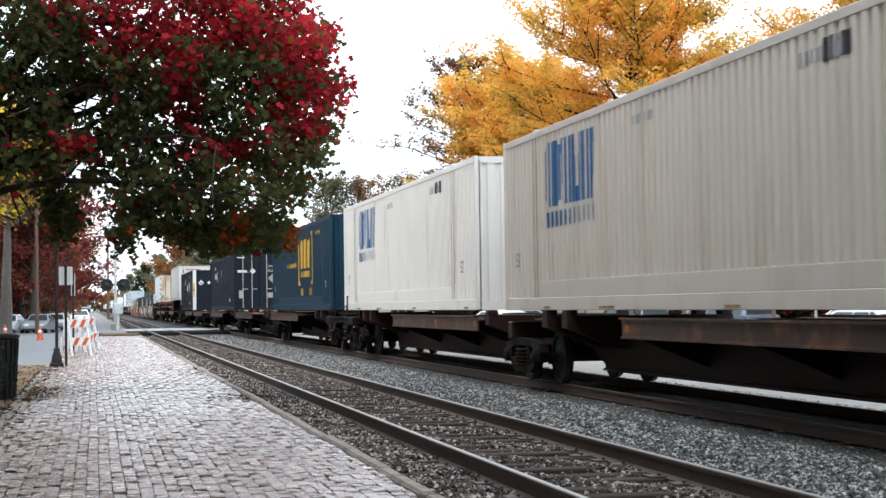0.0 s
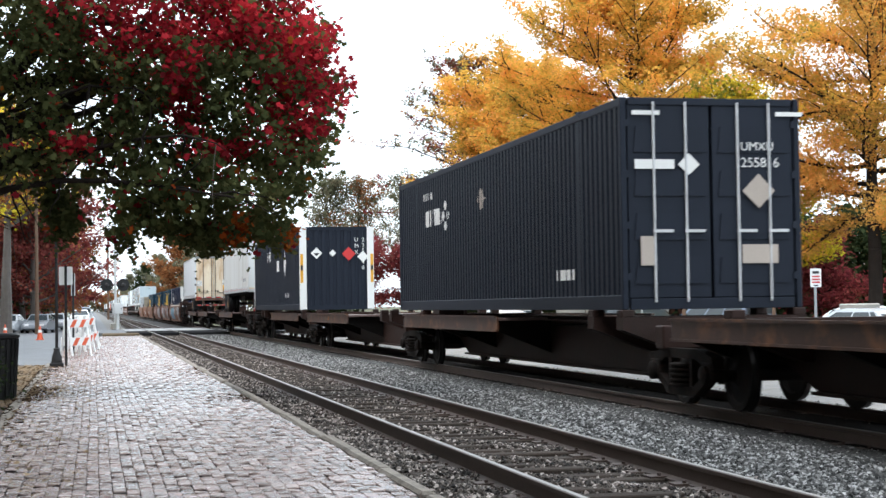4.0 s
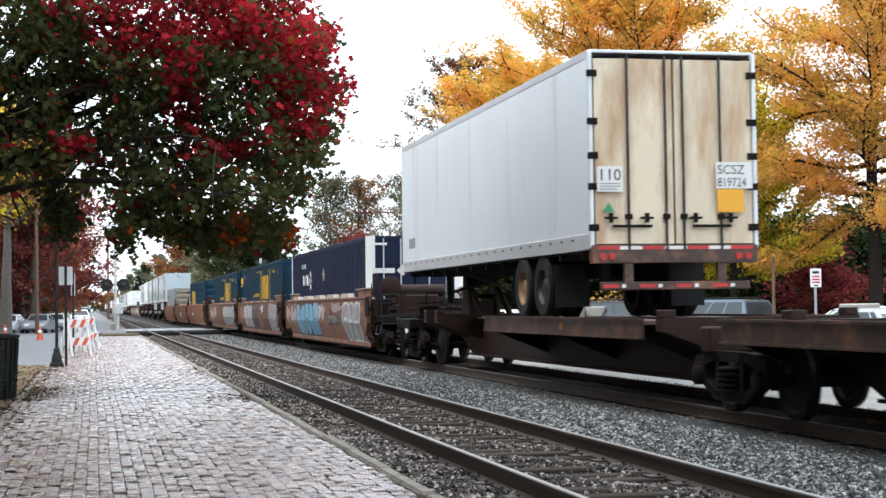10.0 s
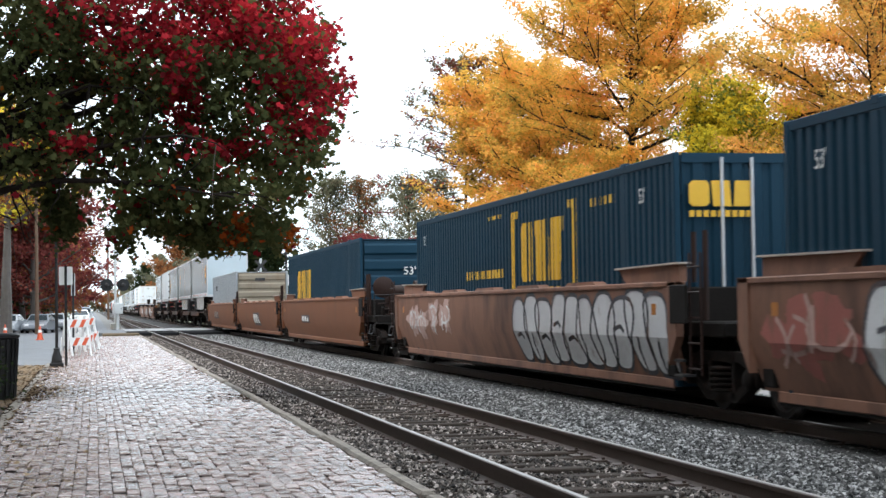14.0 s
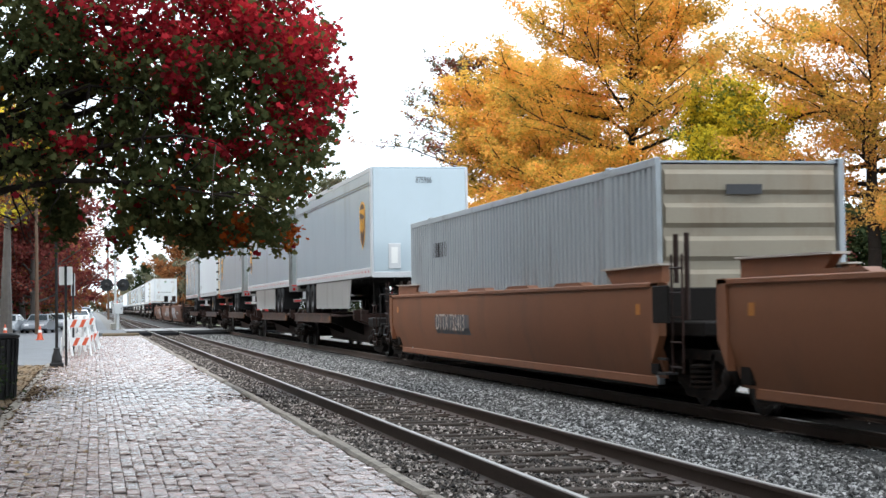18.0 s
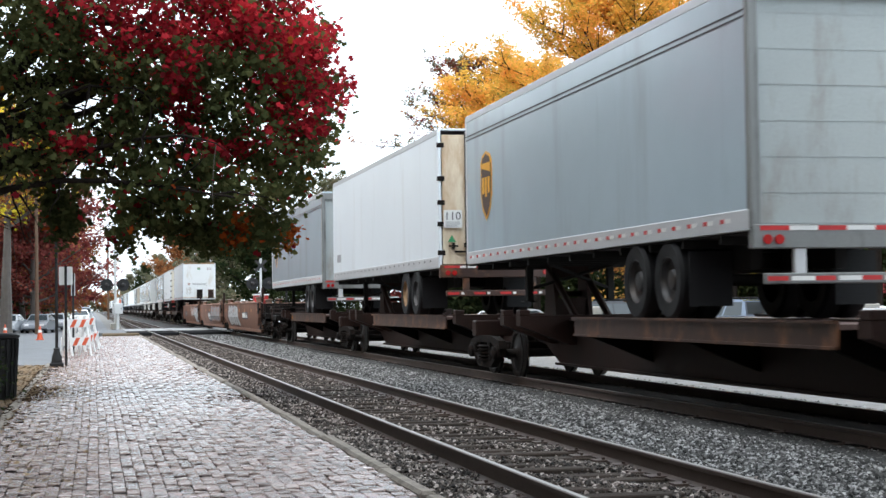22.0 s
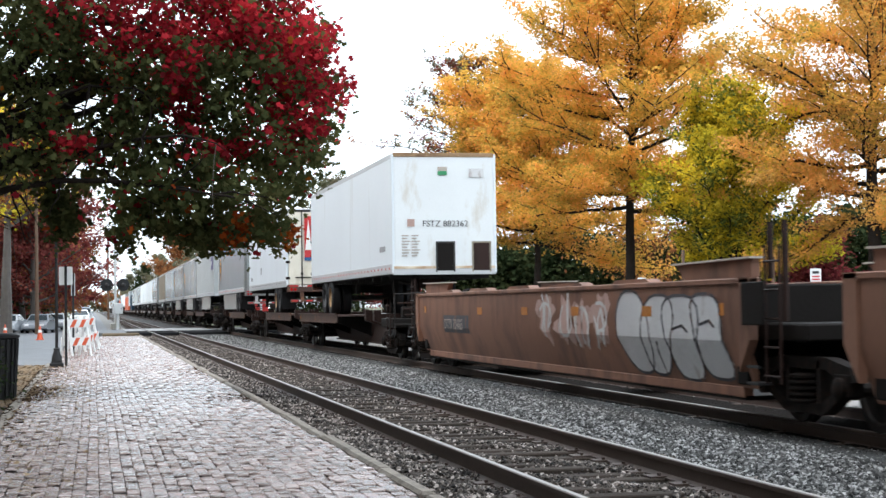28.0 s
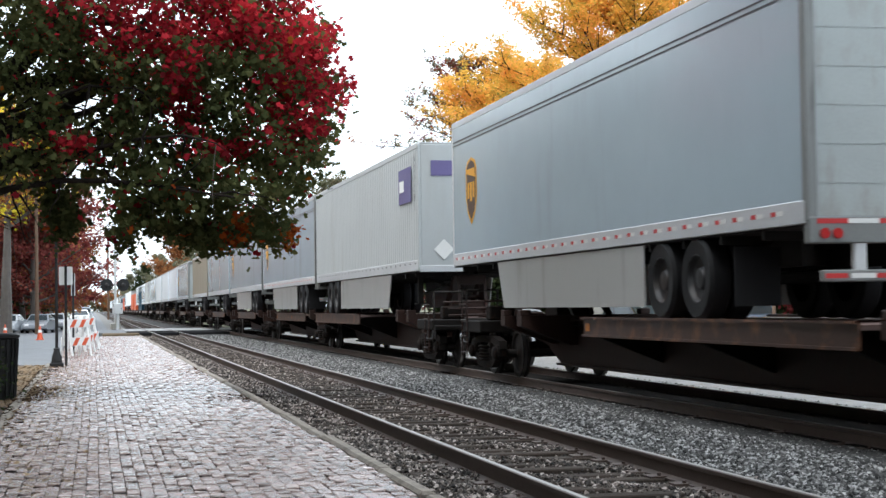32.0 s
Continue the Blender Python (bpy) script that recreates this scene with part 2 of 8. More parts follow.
P_SPRAYK = surf("spray_dark", (0.05, 0.05, 0.06), 0.6, var=0.25, scale=1.5, stain=(0.17, 0.08, 0.05), streak=2, lo=0.53, hi=0.68)
P_SPRAYP = surf("spray_pale_pink", (0.44, 0.29, 0.25), 0.6, var=0.25, scale=1.5, stain=(0.17, 0.08, 0.05), streak=2, lo=0.53, hi=0.68)
# leaves
L_MRED = leafy("maple_red_leaf", [(0.12, 0.014, 0.018), (0.34, 0.022, 0.032), (0.72, 0.050, 0.064)], 0.5)
L_MGREEN = leafy("maple_green_leaf", [(0.046, 0.056, 0.024), (0.085, 0.098, 0.038), (0.15, 0.14, 0.055)], 0.5)
L_MORANGE = leafy("maple_orange_leaf", [(0.18, 0.03, 0.012), (0.34, 0.07, 0.015), (0.30, 0.12, 0.02)], 0.5)
L_GOLD = leafy("golden_leaf", [(0.22, 0.205, 0.05), (0.56, 0.375, 0.07), (0.86, 0.47, 0.095), (0.95, 0.44, 0.135)], 0.58)
L_LIME = leafy("yellow_green_leaf", [(0.30, 0.28, 0.03), (0.66, 0.54, 0.05), (0.95, 0.70, 0.06)], 0.58)
L_AMBER = leafy("amber_leaf", [(0.34, 0.25, 0.075), (0.70, 0.40, 0.105), (0.92, 0.455, 0.13)], 0.58)
L_MIDGREEN = leafy("turning_green_leaf", [(0.07, 0.10, 0.025), (0.16, 0.19, 0.04), (0.34, 0.33, 0.05)], 0.5)
L_DARKGREEN = leafy("dark_green_leaf", [(0.016, 0.026, 0.012), (0.034, 0.050, 0.022), (0.068, 0.075, 0.032)])
L_OLIVE = leafy("grey_green_leaf", [(0.09, 0.105, 0.06), (0.17, 0.17, 0.11), (0.26, 0.20, 0.13)])
L_CRIMSON = leafy("crimson_leaf", [(0.10, 0.022, 0.026), (0.21, 0.040, 0.045), (0.31, 0.090, 0.070)], 0.45)
L_DULLRED = leafy("dull_red_leaf", [(0.09, 0.034, 0.030), (0.26, 0.065, 0.060), (0.40, 0.15, 0.10)], 0.5)
L_RUSSET = leafy("russet_leaf", [(0.15, 0.075, 0.035), (0.30, 0.12, 0.05), (0.40, 0.20, 0.08)], 0.45)


# ---------------------------------------------------------------- mesh tools
class Geo:
    """Collects vertices and faces of one part."""

    def __init__(self):
        self.v, self.f = [], []

    def add(self, vs, fs):
        k = len(self.v)
        self.v.extend(vs)
        self.f.extend([tuple(i + k for i in f) for f in fs])
        return self

    def box(self, x0, y0, z0, x1, y1, z1, c=0.0):
        if not c:
            return self.add([(x, y, z) for x in (x0, x1) for y in (y0, y1) for z in (z0, z1)],
                            [(0, 1, 3, 2), (4, 6, 7, 5), (0, 4, 5, 1), (2, 3, 7, 6), (0, 2, 6, 4), (1, 5, 7, 3)])
        bm = bmesh.new()
        bmesh.ops.create_cube(bm, size=1, matrix=Matrix.Translation(((x0 + x1) / 2, (y0 + y1) / 2, (z0 + z1) / 2)) @ Matrix.Diagonal((x1 - x0, y1 - y0, z1 - z0, 1)))
        bmesh.ops.bevel(bm, geom=bm.edges[:], offset=c, segments=1, affect="EDGES")
        bm.verts.index_update()
        self.add([tuple(v.co) for v in bm.verts], [[v.index for v in f.verts] for f in bm.faces])
        bm.free()
        return self

    def prism(self, axis, pts, a, b):
        """A closed outline drawn across one axis and drawn out along it."""
        n = len(pts)
        put = {"x": lambda p, q, s: (s, p, q), "y": lambda p, q, s: (p, s, q), "z": lambda p, q, s: (p, q, s)}[axis]
        vs = [put(p, q, a) for p, q in pts] + [put(p, q, b) for p, q in pts]
        fs = [tuple(range(n))[::-1], tuple(range(n, 2 * n))] + [(i, (i + 1) % n, n + (i + 1) % n, n + i) for i in range(n)]
        return self.add(vs, fs)

    def tube(self, p, q, r, n=10, r2=None):
        p, q = Vector(p), Vector(q)
        r2 = r if r2 is None else r2
        d = (q - p).normalized()
        a = d.orthogonal().normalized()
        b = d.cross(a)
        vs = []
        for c, rr in ((p, r), (q, r2)):
            vs += [tuple(c + rr * (math.cos(6.2832 * i / n) * a + math.sin(6.2832 * i / n) * b)) for i in range(n)]
        return self.add(vs, [tuple(range(n))[::-1], tuple(range(n, 2 * n))] + [(i, (i + 1) % n, n + (i + 1) % n, n + i) for i in range(n)])

    def lathe(self, centre, axis, prof, n=20, caps=True):
        """A turned shape: rows of radius and distance along the axis."""
        c = Vector(centre)
        d = Vector({"x": (1, 0, 0), "y": (0, 1, 0), "z": (0, 0, 1)}[axis])
        a = d.orthogonal().normalized()
        b = d.cross(a)
        vs = []
        for r, h in prof:
            vs += [tuple(c + h * d + r * (math.cos(6.2832 * i / n) * a + math.sin(6.2832 * i / n) * b)) for i in range(n)]
        fs = [(j * n + i, j * n + (i + 1) % n, (j + 1) * n + (i + 1) % n, (j + 1) * n + i) for j in range(len(prof) - 1) for i in range(n)]
        if caps:
            fs += [tuple(range(n))[::-1], tuple(range((len(prof) - 1) * n, len(prof) * n))]
        return self.add(vs, fs)

    def quad(self, *vs):
        return self.add(list(vs), [tuple(range(len(vs)))])

    def mesh(self, name, material, smooth=35):
        me = bpy.data.meshes.new(name)
        me.from_pydata(self.v, [], self.f)
        me.materials.append(material)
        if smooth:
            me.polygons.foreach_set("use_smooth", [True] * len(me.polygons))
            me.set_sharp_from_angle(angle=radians(smooth))
        me.update()
        return me


def part(name, geo, material, parent=None, label=""):
    """One mesh object under a thing or part; a ready mesh may be given in place of a Geo."""
    me = geo.mesh(name, material) if isinstance(geo, Geo) else geo
    ob = new(name, me)
    ob.parent = parent
    if label:
        tagged(ob, label)
    return ob


def thing(name, label, category, group="", kind="", at=None):
    ob = tagged(new(name), label, category, group, kind)
    if at:
        ob.matrix_basis = at
    return ob


def lettering(name, body, size, material, parent, m, label="", squeeze=1.0):
    """Flat letters in the built-in font; m places their lower left corner, reading along x, upright along y."""
    cu = bpy.data.curves.new(name, "FONT")
    cu.body, cu.size, cu.resolution_u = body, size, 3
    tmp = bpy.data.objects.new(name, cu)
    scene.collection.objects.link(tmp)
    bpy.context.view_layer.update()
    me = bpy.data.meshes.new_from_object(tmp.evaluated_get(bpy.context.evaluated_depsgraph_get()))
    bpy.data.objects.remove(tmp)
    bpy.data.curves.remove(cu)
    me.transform(m @ Matrix.Diagonal((squeeze, 1, 1, 1)))
    me.materials.clear()
    me.materials.append(material)
    return part(name, me, material, parent, label)


SIDE = Matrix(((0, 0, -1, 0), (-1, 0, 0, 0), (0, 1, 0, 0), (0, 0, 0, 1)))   # reads along -y, faces -x
FACE = Matrix(((1, 0, 0, 0), (0, 0, -1, 0), (0, 1, 0, 0), (0, 0, 0, 1)))    # reads along +x, faces -y


def on_side(x, y, z):
    return Matrix.Translation((x, y, z)) @ SIDE


def on_face(x, y, z):
    return Matrix.Translation((x, y, z)) @ FACE


# ---------------------------------------------------------------- ground, street, platform
TRACK_1, TRACK_2 = 4.001, 8.324
RNG = np.random.default_rng(7)


def slab(name, x0, y0, z0, x1, y1, z1, material, label="", c=0.0):
    return tagged(part(name, Geo().box(x0, y0, z0, x1, y1, z1, c), material), label, kind="structure")


M_SOIL = surf("dark_soil", (0.05, 0.036, 0.026), 0.95, var=0.4, scale=3, fine=30, bump=1.0, stain=(0.10, 0.065, 0.035))
slab("ground", -2500, -2500, -3.0, 2500, 2500, -0.34, M_GROUND, "bare brown ground with thin grass")
slab("parking_lot", -40, 41.0, -0.6, -1.15, 97.0, -0.06, M_ASPHALT, "worn grey asphalt beside the platform")
slab("road", -1.9, 112.0, -0.6, 0.9, 1400, -0.05, M_ASPHALT, "grey street running beside the railway")
slab("street_low", -60, 97.0, -0.6, -1.9, 175.0, -0.33, M_ASPHALT, "lower grey street beside the lot")
slab("shoulder", 0.9, 112.0, -0.6, 2.2, 900, -0.07, M_GRAVEL, "pale gravel strip between the street and the track")
slab("road_cross", -1.9, 97.0, -0.6, 60, 112.0, -0.045, M_ASPHALT, "grey street that crosses the tracks")
slab("parking_right", 13.6, -40, -0.9, 33, 97, -0.335, M_ASPHALT, "grey asphalt lot beyond the tracks")
M_PALE = surf("pale_crushed_stone", (0.23, 0.215, 0.20), 0.75, var=0.4, scale=1.5, fine=26, bump=0.9, stain=(0.16, 0.13, 0.10), lo=0.56, hi=0.66)
slab("verge", 10.2, -300, -0.9, 13.42, 97, -0.17, M_PALE, "pale crushed-stone strip beyond the far track")
slab("kerb_lot", 13.42, -300, -0.9, 13.6, 97, -0.10, M_CONCRETE, "pale concrete kerb of the lot", 0.015)
slab("planting_bed", -9, 8, -0.6, -1.16, 41.0, -0.035, M_MULCH, "planting bed of dry grass and fallen leaves")
slab("soil_bed", -9, 2, -0.3, -1.165, 23.6, -0.03, M_SOIL, "dark bare soil at the platform edge")
slab("edging", -1.16, -10, -0.5, -1.02, 41, 0.015, M_KERB, "weathered stone edging of the brick platform", 0.012)

# brick platform: bed, kerb stones and bricks in running bond
platform = slab("platform_bed", -1.02, -10, -0.5, 2.22, 82.0, -0.06, M_JOINT, "sandy bed under the brick platform")
kerb = tagged(new("platform_kerb"), "worn stone kerb along the brick platform", kind="structure")
y = -10.0
k = 0
while y < 82:
    ln = 1.55 + 0.5 * RNG.random()
    dx, dz = 0.030 * (RNG.random() - 0.5) + 0.03 * noise.noise(Vector((y * 0.22, 5.0, 0.0))), 0.030 * (RNG.random() - 0.5)
    part("kerb_stone", Geo().box(2.212 + dx, y + 0.010, -0.42, 2.335 + dx, y + ln - 0.010, 0.024 + dz, 0.024), M_KERB, kerb)
    y += ln
pave = tagged(new("brick_paving"), "pale worn brick paving in running bond", kind="structure")
brick_meshes = []
for i in range(6):
    g = Geo()
    w, d, e, c = 0.0470, 0.0942, 0.003, 0.016
    t = [0.006 * (RNG.random() - 0.5), 0.012 * (RNG.random() - 0.5)]
    for inset, z in ((0.0, -0.07), (0.0, -0.010), (e, 0.0)):
        p, q = w - inset, d - inset
        ring = [(-p + c, -q), (p - c, -q), (p, -q + c), (p, q - c), (p - c, q), (-p + c, q), (-p, q - c), (-p, -q + c)]
        g.v += [(x, y, z + (t[0] * x / w + t[1] * y / d if z > -0.05 else 0.0)) for x, y in ring]
    g.f += [(i, (i + 1) % 8, 8 + (i + 1) % 8, 8 + i) for i in range(8)] + [(8 + i, 8 + (i + 1) % 8, 16 + (i + 1) % 8, 16 + i) for i in range(8)] + [tuple(range(16, 24))]
    brick_meshes.append((g, g.mesh("brick", M_PAVER, 0)))


def settle(x, y):
    """How far the old paving has sunk or heaved."""
    return 0.012 * noise.noise(Vector((x * 0.7, y * 0.5, 3.0))) + 0.006 * noise.noise(Vector((x * 2.6, y * 2.2, 9.0)))


def dark_flanks(me, bricks):
    """The flanks and lower edges of each brick are dark; its top is paler."""
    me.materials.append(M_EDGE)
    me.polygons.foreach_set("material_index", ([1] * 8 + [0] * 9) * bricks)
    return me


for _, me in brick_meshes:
    dark_flanks(me, 1)
loose, rest_v, rest_f = [], [], []
# columns of bricks that run along the platform, each half a brick behind its neighbour
for c in range(34):
    x0, x1 = -1.02 + c * 0.0955, min(-1.02 + (c + 1) * 0.0955, 2.205)
    sc, xm = (x1 - x0) / 0.0955, (x0 + x1) / 2
    shift = (0.1 if c % 2 else 0.0) + 0.03 * noise.noise(Vector((c * 0.61, 4.0, 1.0)))
    for r in range(459):
        y = -9.85 + shift + r * 0.2 + 0.009 * (RNG.random() - 0.5)
        bend = 0.022 * noise.noise(Vector((c * 0.05, y * 0.35, 2.0)))
        worn = max(0.0, 1.0 - (xm + 1.02) / 0.7) * max(0.0, 1.0 - y / 26)
        z = settle(xm, y) + (0.014 + 0.034 * worn) * (RNG.random() - 0.5)
        tilt = (RNG.random() - 0.5) * 0.05
        if 10.6 < y < 12.4:
            loose.append((xm + bend, y, z, sc, tilt, r * 7 + c))
        else:
            g = brick_meshes[(r * 5 + c * 3) % 6][0]
            k = len(rest_v)
            rest_v.extend([(xm + bend + vx * sc, y + vy, z + vz + vx * tilt) for vx, vy, vz in g.v])
            rest_f.extend([tuple(i + k for i in q) for q in g.f])
g = Geo()
g.v, g.f = rest_v, rest_f
tagged(part("paving_bricks", dark_flanks(g.mesh("paving_bricks", M_PAVERS, 0), len(rest_f) // 17), M_PAVERS), "worn pale brick paving along the platform", kind="stuff")


# ---------------------------------------------------------------- tracks
def rail_geo(xc, y0, y1, foot=-0.172):
    g = Geo()
    p = [(-0.07, foot), (0.07, foot), (0.07, foot + 0.012), (0.012, foot + 0.035), (0.010, -0.045), (0.036, -0.034), (0.036, -0.006), (0.030, -0.002),
         (-0.030, -0.002), (-0.036, -0.006), (-0.036, -0.034), (-0.010, -0.045), (-0.012, foot + 0.035), (-0.07, foot + 0.012)]
    return g.prism("y", [(xc + a, b) for a, b in p], y0, y1)


def stones(name, n, region, size, material, label, z_of):
    """Broken stone: n small uneven lumps strewn over a strip."""
    x0, x1, y0, y1 = region
    near = RNG.random(n) ** 1.6
    cx, cy = x0 + (x1 - x0) * RNG.random(n), y0 + (y1 - y0) * near
    s = size * (0.6 + 0.8 * RNG.random(n))
    base = np.array([(1, 0, 0), (-1, 0, 0), (0, 1, 0), (0, -1, 0), (0, 0, 1), (0, 0, -1)], float)
    v = base[None] * (0.65 + 0.6 * RNG.random((n, 6, 1))) + 0.3 * (RNG.random((n, 6, 3)) - 0.5)
    a = RNG.random(n) * 6.283
    ca, sa = np.cos(a)[:, None], np.sin(a)[:, None]
    vx, vy, vz = v[..., 0], v[..., 1], v[..., 2] * 0.75
    tl = (RNG.random(n) - 0.5)[:, None] * 1.6
    vx, vz = vx * np.cos(tl) - vz * np.sin(tl), vx * np.sin(tl) + vz * np.cos(tl)
    out = np.stack([cx[:, None] + s[:, None] * (vx * ca - vy * sa), cy[:, None] + s[:, None] * (vx * sa + vy * ca), z_of(cx, cy)[:, None] + s[:, None] * vz], -1)
    f = np.array([(0, 2, 4), (2, 1, 4), (1, 3, 4), (3, 0, 4), (2, 0, 5), (1, 2, 5), (3, 1, 5), (0, 3, 5)])
    faces = (f[None] + 6 * np.arange(n)[:, None, None]).reshape(-1, 3)
    me = bpy.data.meshes.new(name)
    me.from_pydata(out.reshape(-1, 3).tolist(), [], faces.tolist())
    me.materials.append(material)
    return tagged(part(name, me, material), label, kind="stuff")


def islands(name, cols, rough=0.85):
    """Loose pieces: each takes its own tone."""
    m = surf(name, cols[0], rough, var=0.2)
    nt = m.node_tree
    geo, rp = nt.nodes.new("ShaderNodeNewGeometry"), nt.nodes.new("ShaderNodeValToRGB")
    el = rp.color_ramp.elements
    el[0].color, el[1].color = (*cols[0], 1), (*cols[-1], 1)
    for i, c in enumerate(cols[1:-1]):
        el.new((i + 1) / (len(cols) - 1)).color = (*c, 1)
    nt.links.new(geo.outputs["Random Per Island"], rp.inputs[0])
    nt.links.new(rp.outputs[0], nt.nodes["Principled BSDF"].inputs["Base Color"])
    return m


M_STONES = islands("grey_stone", [(0.007, 0.007, 0.007), (0.050, 0.048, 0.046), (0.120, 0.117, 0.112), (0.46, 0.45, 0.44)])
M_STONES_OLD = islands("brown_stone", [(0.007, 0.005, 0.004), (0.040, 0.031, 0.025), (0.10, 0.079, 0.066), (0.50, 0.43, 0.385)])

# bed of the two tracks
g = Geo().prism("y", [(2.30, -0.6), (10.3, -0.6), (10.2, -0.19), (9.9, -0.155), (6.9, -0.155), (6.2, -0.165), (5.55, -0.20), (5.3, -0.225), (2.30, -0.235)], -700, 1600)
tagged(part("ballast", g, M_BALLAST), "grey crushed-stone ballast under the tracks", kind="structure")
slab("ballast_old", 2.31, -60, -0.5, 5.30, 300, -0.205, M_BALLAST_OLD, "older brown ballast under the near track")
# near-black colour stands in for the train's shadow on the ballast
M_SHADEBED = surf("shaded_ballast", (0.012, 0.010, 0.009), 0.95, var=0.4, scale=3, fine=24, bump=1.0, spec=0.05)
slab("ballast_oily", 7.44, -300, -0.5, 9.7, 300, -0.146, M_SHADEBED, "ballast under the far track, near-black with painted train shade")

tie_mesh = Geo().box(-1.3, -0.115, -0.34, 1.3, 0.115, -0.168, 0.012).mesh("tie", M_TIE)
plate_mesh = Geo().box(-0.18, -0.09, -0.172, 0.18, 0.09, -0.150, 0.004).box(-0.10, -0.06, -0.155, -0.075, -0.035, -0.128).box(0.075, 0.035, -0.155, 0.10, 0.06, -0.128).mesh("tie_plate", M_RAIL)
anchor_mesh = Geo().box(-0.075, 0.118, -0.20, 0.075, 0.140, -0.160).mesh("rail_anchor", M_RAIL)
for nm, xc, y_end, first, lab in (("track_near", TRACK_1, 130, 7.2, "railway track with weathered ties and rusty rails"), ("track_far", TRACK_2, 90, 11.0, "railway track under the passing train")):
    tr = tagged(new(nm), lab, kind="structure")
    for sx in (-0.755, 0.755):
        rl = part("rail", rail_geo(xc + sx, -700, 1600), M_RAIL, tr)
        part("running_surface", Geo().box(xc + sx - 0.021, -700, -0.004, xc + sx + 0.021, 1600, 0.0), M_RAILTOP, rl, "polished steel top of the rail")
    y = first
    while y < y_end:
        t = part("tie", tie_mesh, M_TIE, tr)
        t.matrix_basis = pose(xc + RNG.normal(0, 0.03), y + RNG.normal(0, 0.025), RNG.normal(0, 0.006), 0, 0, RNG.normal(0, 0.9))
        if y < 46:
            for sx in (-0.755, 0.755):
                p = part("tie_plate", plate_mesh, M_RAIL, t)
                p.location = (sx, 0, 0)
                if nm == "track_near":
                    p = part("rail_anchor", anchor_mesh, M_RAIL, t)
                    p.location = (sx, 0, 0)
        y += 0.52
    far = Geo()
    while y < 330:
        far.box(xc - 1.3, y - 0.115, -0.3, xc + 1.3, y + 0.115, -0.168)
        y += 0.52
    y = first - 0.52
    while y > -60:
        far.box(xc - 1.3, y - 0.115, -0.3, xc + 1.3, y + 0.115, -0.168)
        y -= 0.52
    tagged(part("track_ties", far, M_TIE), "row of weathered wooden ties", kind="stuff")

stones("ballast_stones", 62000, (5.35, 7.52, 9.0, 62.0), 0.027, M_STONES, "loose grey crushed stone between the tracks",
       lambda x, y: -0.172 + 0.05 * np.clip(np.sin((x - 5.5) / 1.5 * 3.14), 0, 1))
stones("ballast_stones", 9000, (8.9, 10.3, 11.0, 60.0), 0.030, M_STONES, "loose grey crushed stone beyond the far track", lambda x, y: -0.17 + 0 * x)
# these stones carry the same painted shade as the bed
stones("ballast_stones", 6000, (7.65, 8.95, 12.0, 50.0), 0.026, M_SHADEBED, "loose stone between the far rails, train shade in its colour", lambda x, y: -0.168 + 0 * x)
stones("ballast_stones", 42000, (2.36, 5.40, 7.5, 60.0), 0.024, M_STONES_OLD, "loose brown stone and grit around the ties", lambda x, y: -0.183 + 0.02 * np.sin(x * 5 + y * 3) + 0 * x)
stones("ballast_stones", 12000, (5.2, 7.3, 60.0, 96.0), 0.034, M_STONES, "loose grey crushed stone between the tracks near the crossing", lambda x, y: -0.165 + 0 * x)
stones("ballast_stones", 9000, (2.36, 5.40, 58.0, 92.0), 0.032, M_STONES_OLD, "loose brown stone around the ties near the crossing", lambda x, y: -0.183 + 0 * x)
stones("ballast_stones", 15000, (2.35, 3.22, 8.0, 60.0), 0.024, M_STONES_OLD, "loose brown stone between the kerb and the rail", lambda x, y: -0.165 + 0.02 * np.sin(x * 7 + y * 4))

# level crossing panels
M_PALEPANEL = surf("pale_crossing_panel", (0.30, 0.30, 0.30), 0.9, var=0.15, spec=0.2)
for xc in (TRACK_1, TRACK_2):
    cr = tagged(new("crossing"), "dark and pale panels of the level crossing", kind="structure")
    for a, b in ((-1.45, -0.84), (-0.67, 0.67), (0.84, 1.45)):
        for j in range(9):
            y0 = 91.0 + 2.4 * j
            part("crossing_panel", Geo().box(xc + a, y0 + 0.01, -0.2, xc + b, y0 + 2.39, -0.006, 0.008), M_RUBBER if j < 4 else M_PALEPANEL, cr)
for a, b in ((1.9, 2.54), (5.46, 6.86), (9.8, 10.6)):
    slab("crossing_fill", a, 91.0, -0.3, b, 100.6, -0.012, M_RUBBER, "dark asphalt beside the crossing panels")
    slab("crossing_fill", a, 100.6, -0.3, b, 112.6, -0.012, M_PALEPANEL, "pale concrete between the crossing panels")
slab("crossing_stop", 0.4, 83.2, -0.3, 2.3, 85.6, 0.10, M_DIRT, "low earth bank at the end of the platform", 0.05)


# plain unseen station walls and roof behind the camera, added to block light there
slab("station_wall", -9.5, -34, -0.4, -2.9, 1.5, 7.2, M_CONCRETE, "plain unseen station wall behind the camera, added to block light")
tagged(part("station_roof", Geo().prism("y", [(-10.8, 7.2), (-1.6, 7.2), (-1.6, 7.4), (-6.2, 11.0), (-10.8, 7.4)], -35, 2.6), M_TIE), "plain dark unseen roof behind the camera, added to block light", kind="structure")

# added canopy, out of view: keeps sky light off the low near train
slab("platform_canopy", -3.2, -34, 3.75, 2.35, 8.0, 3.95, M_TIE, "plain dark unseen canopy, added over the camera to block sky light")
for y in (-30, -22, -14, -6):
    slab("canopy_post", 1.75, y - 0.1, 0.0, 1.95, y + 0.1, 3.75, M_TIE, "plain dark unseen post of the added canopy")


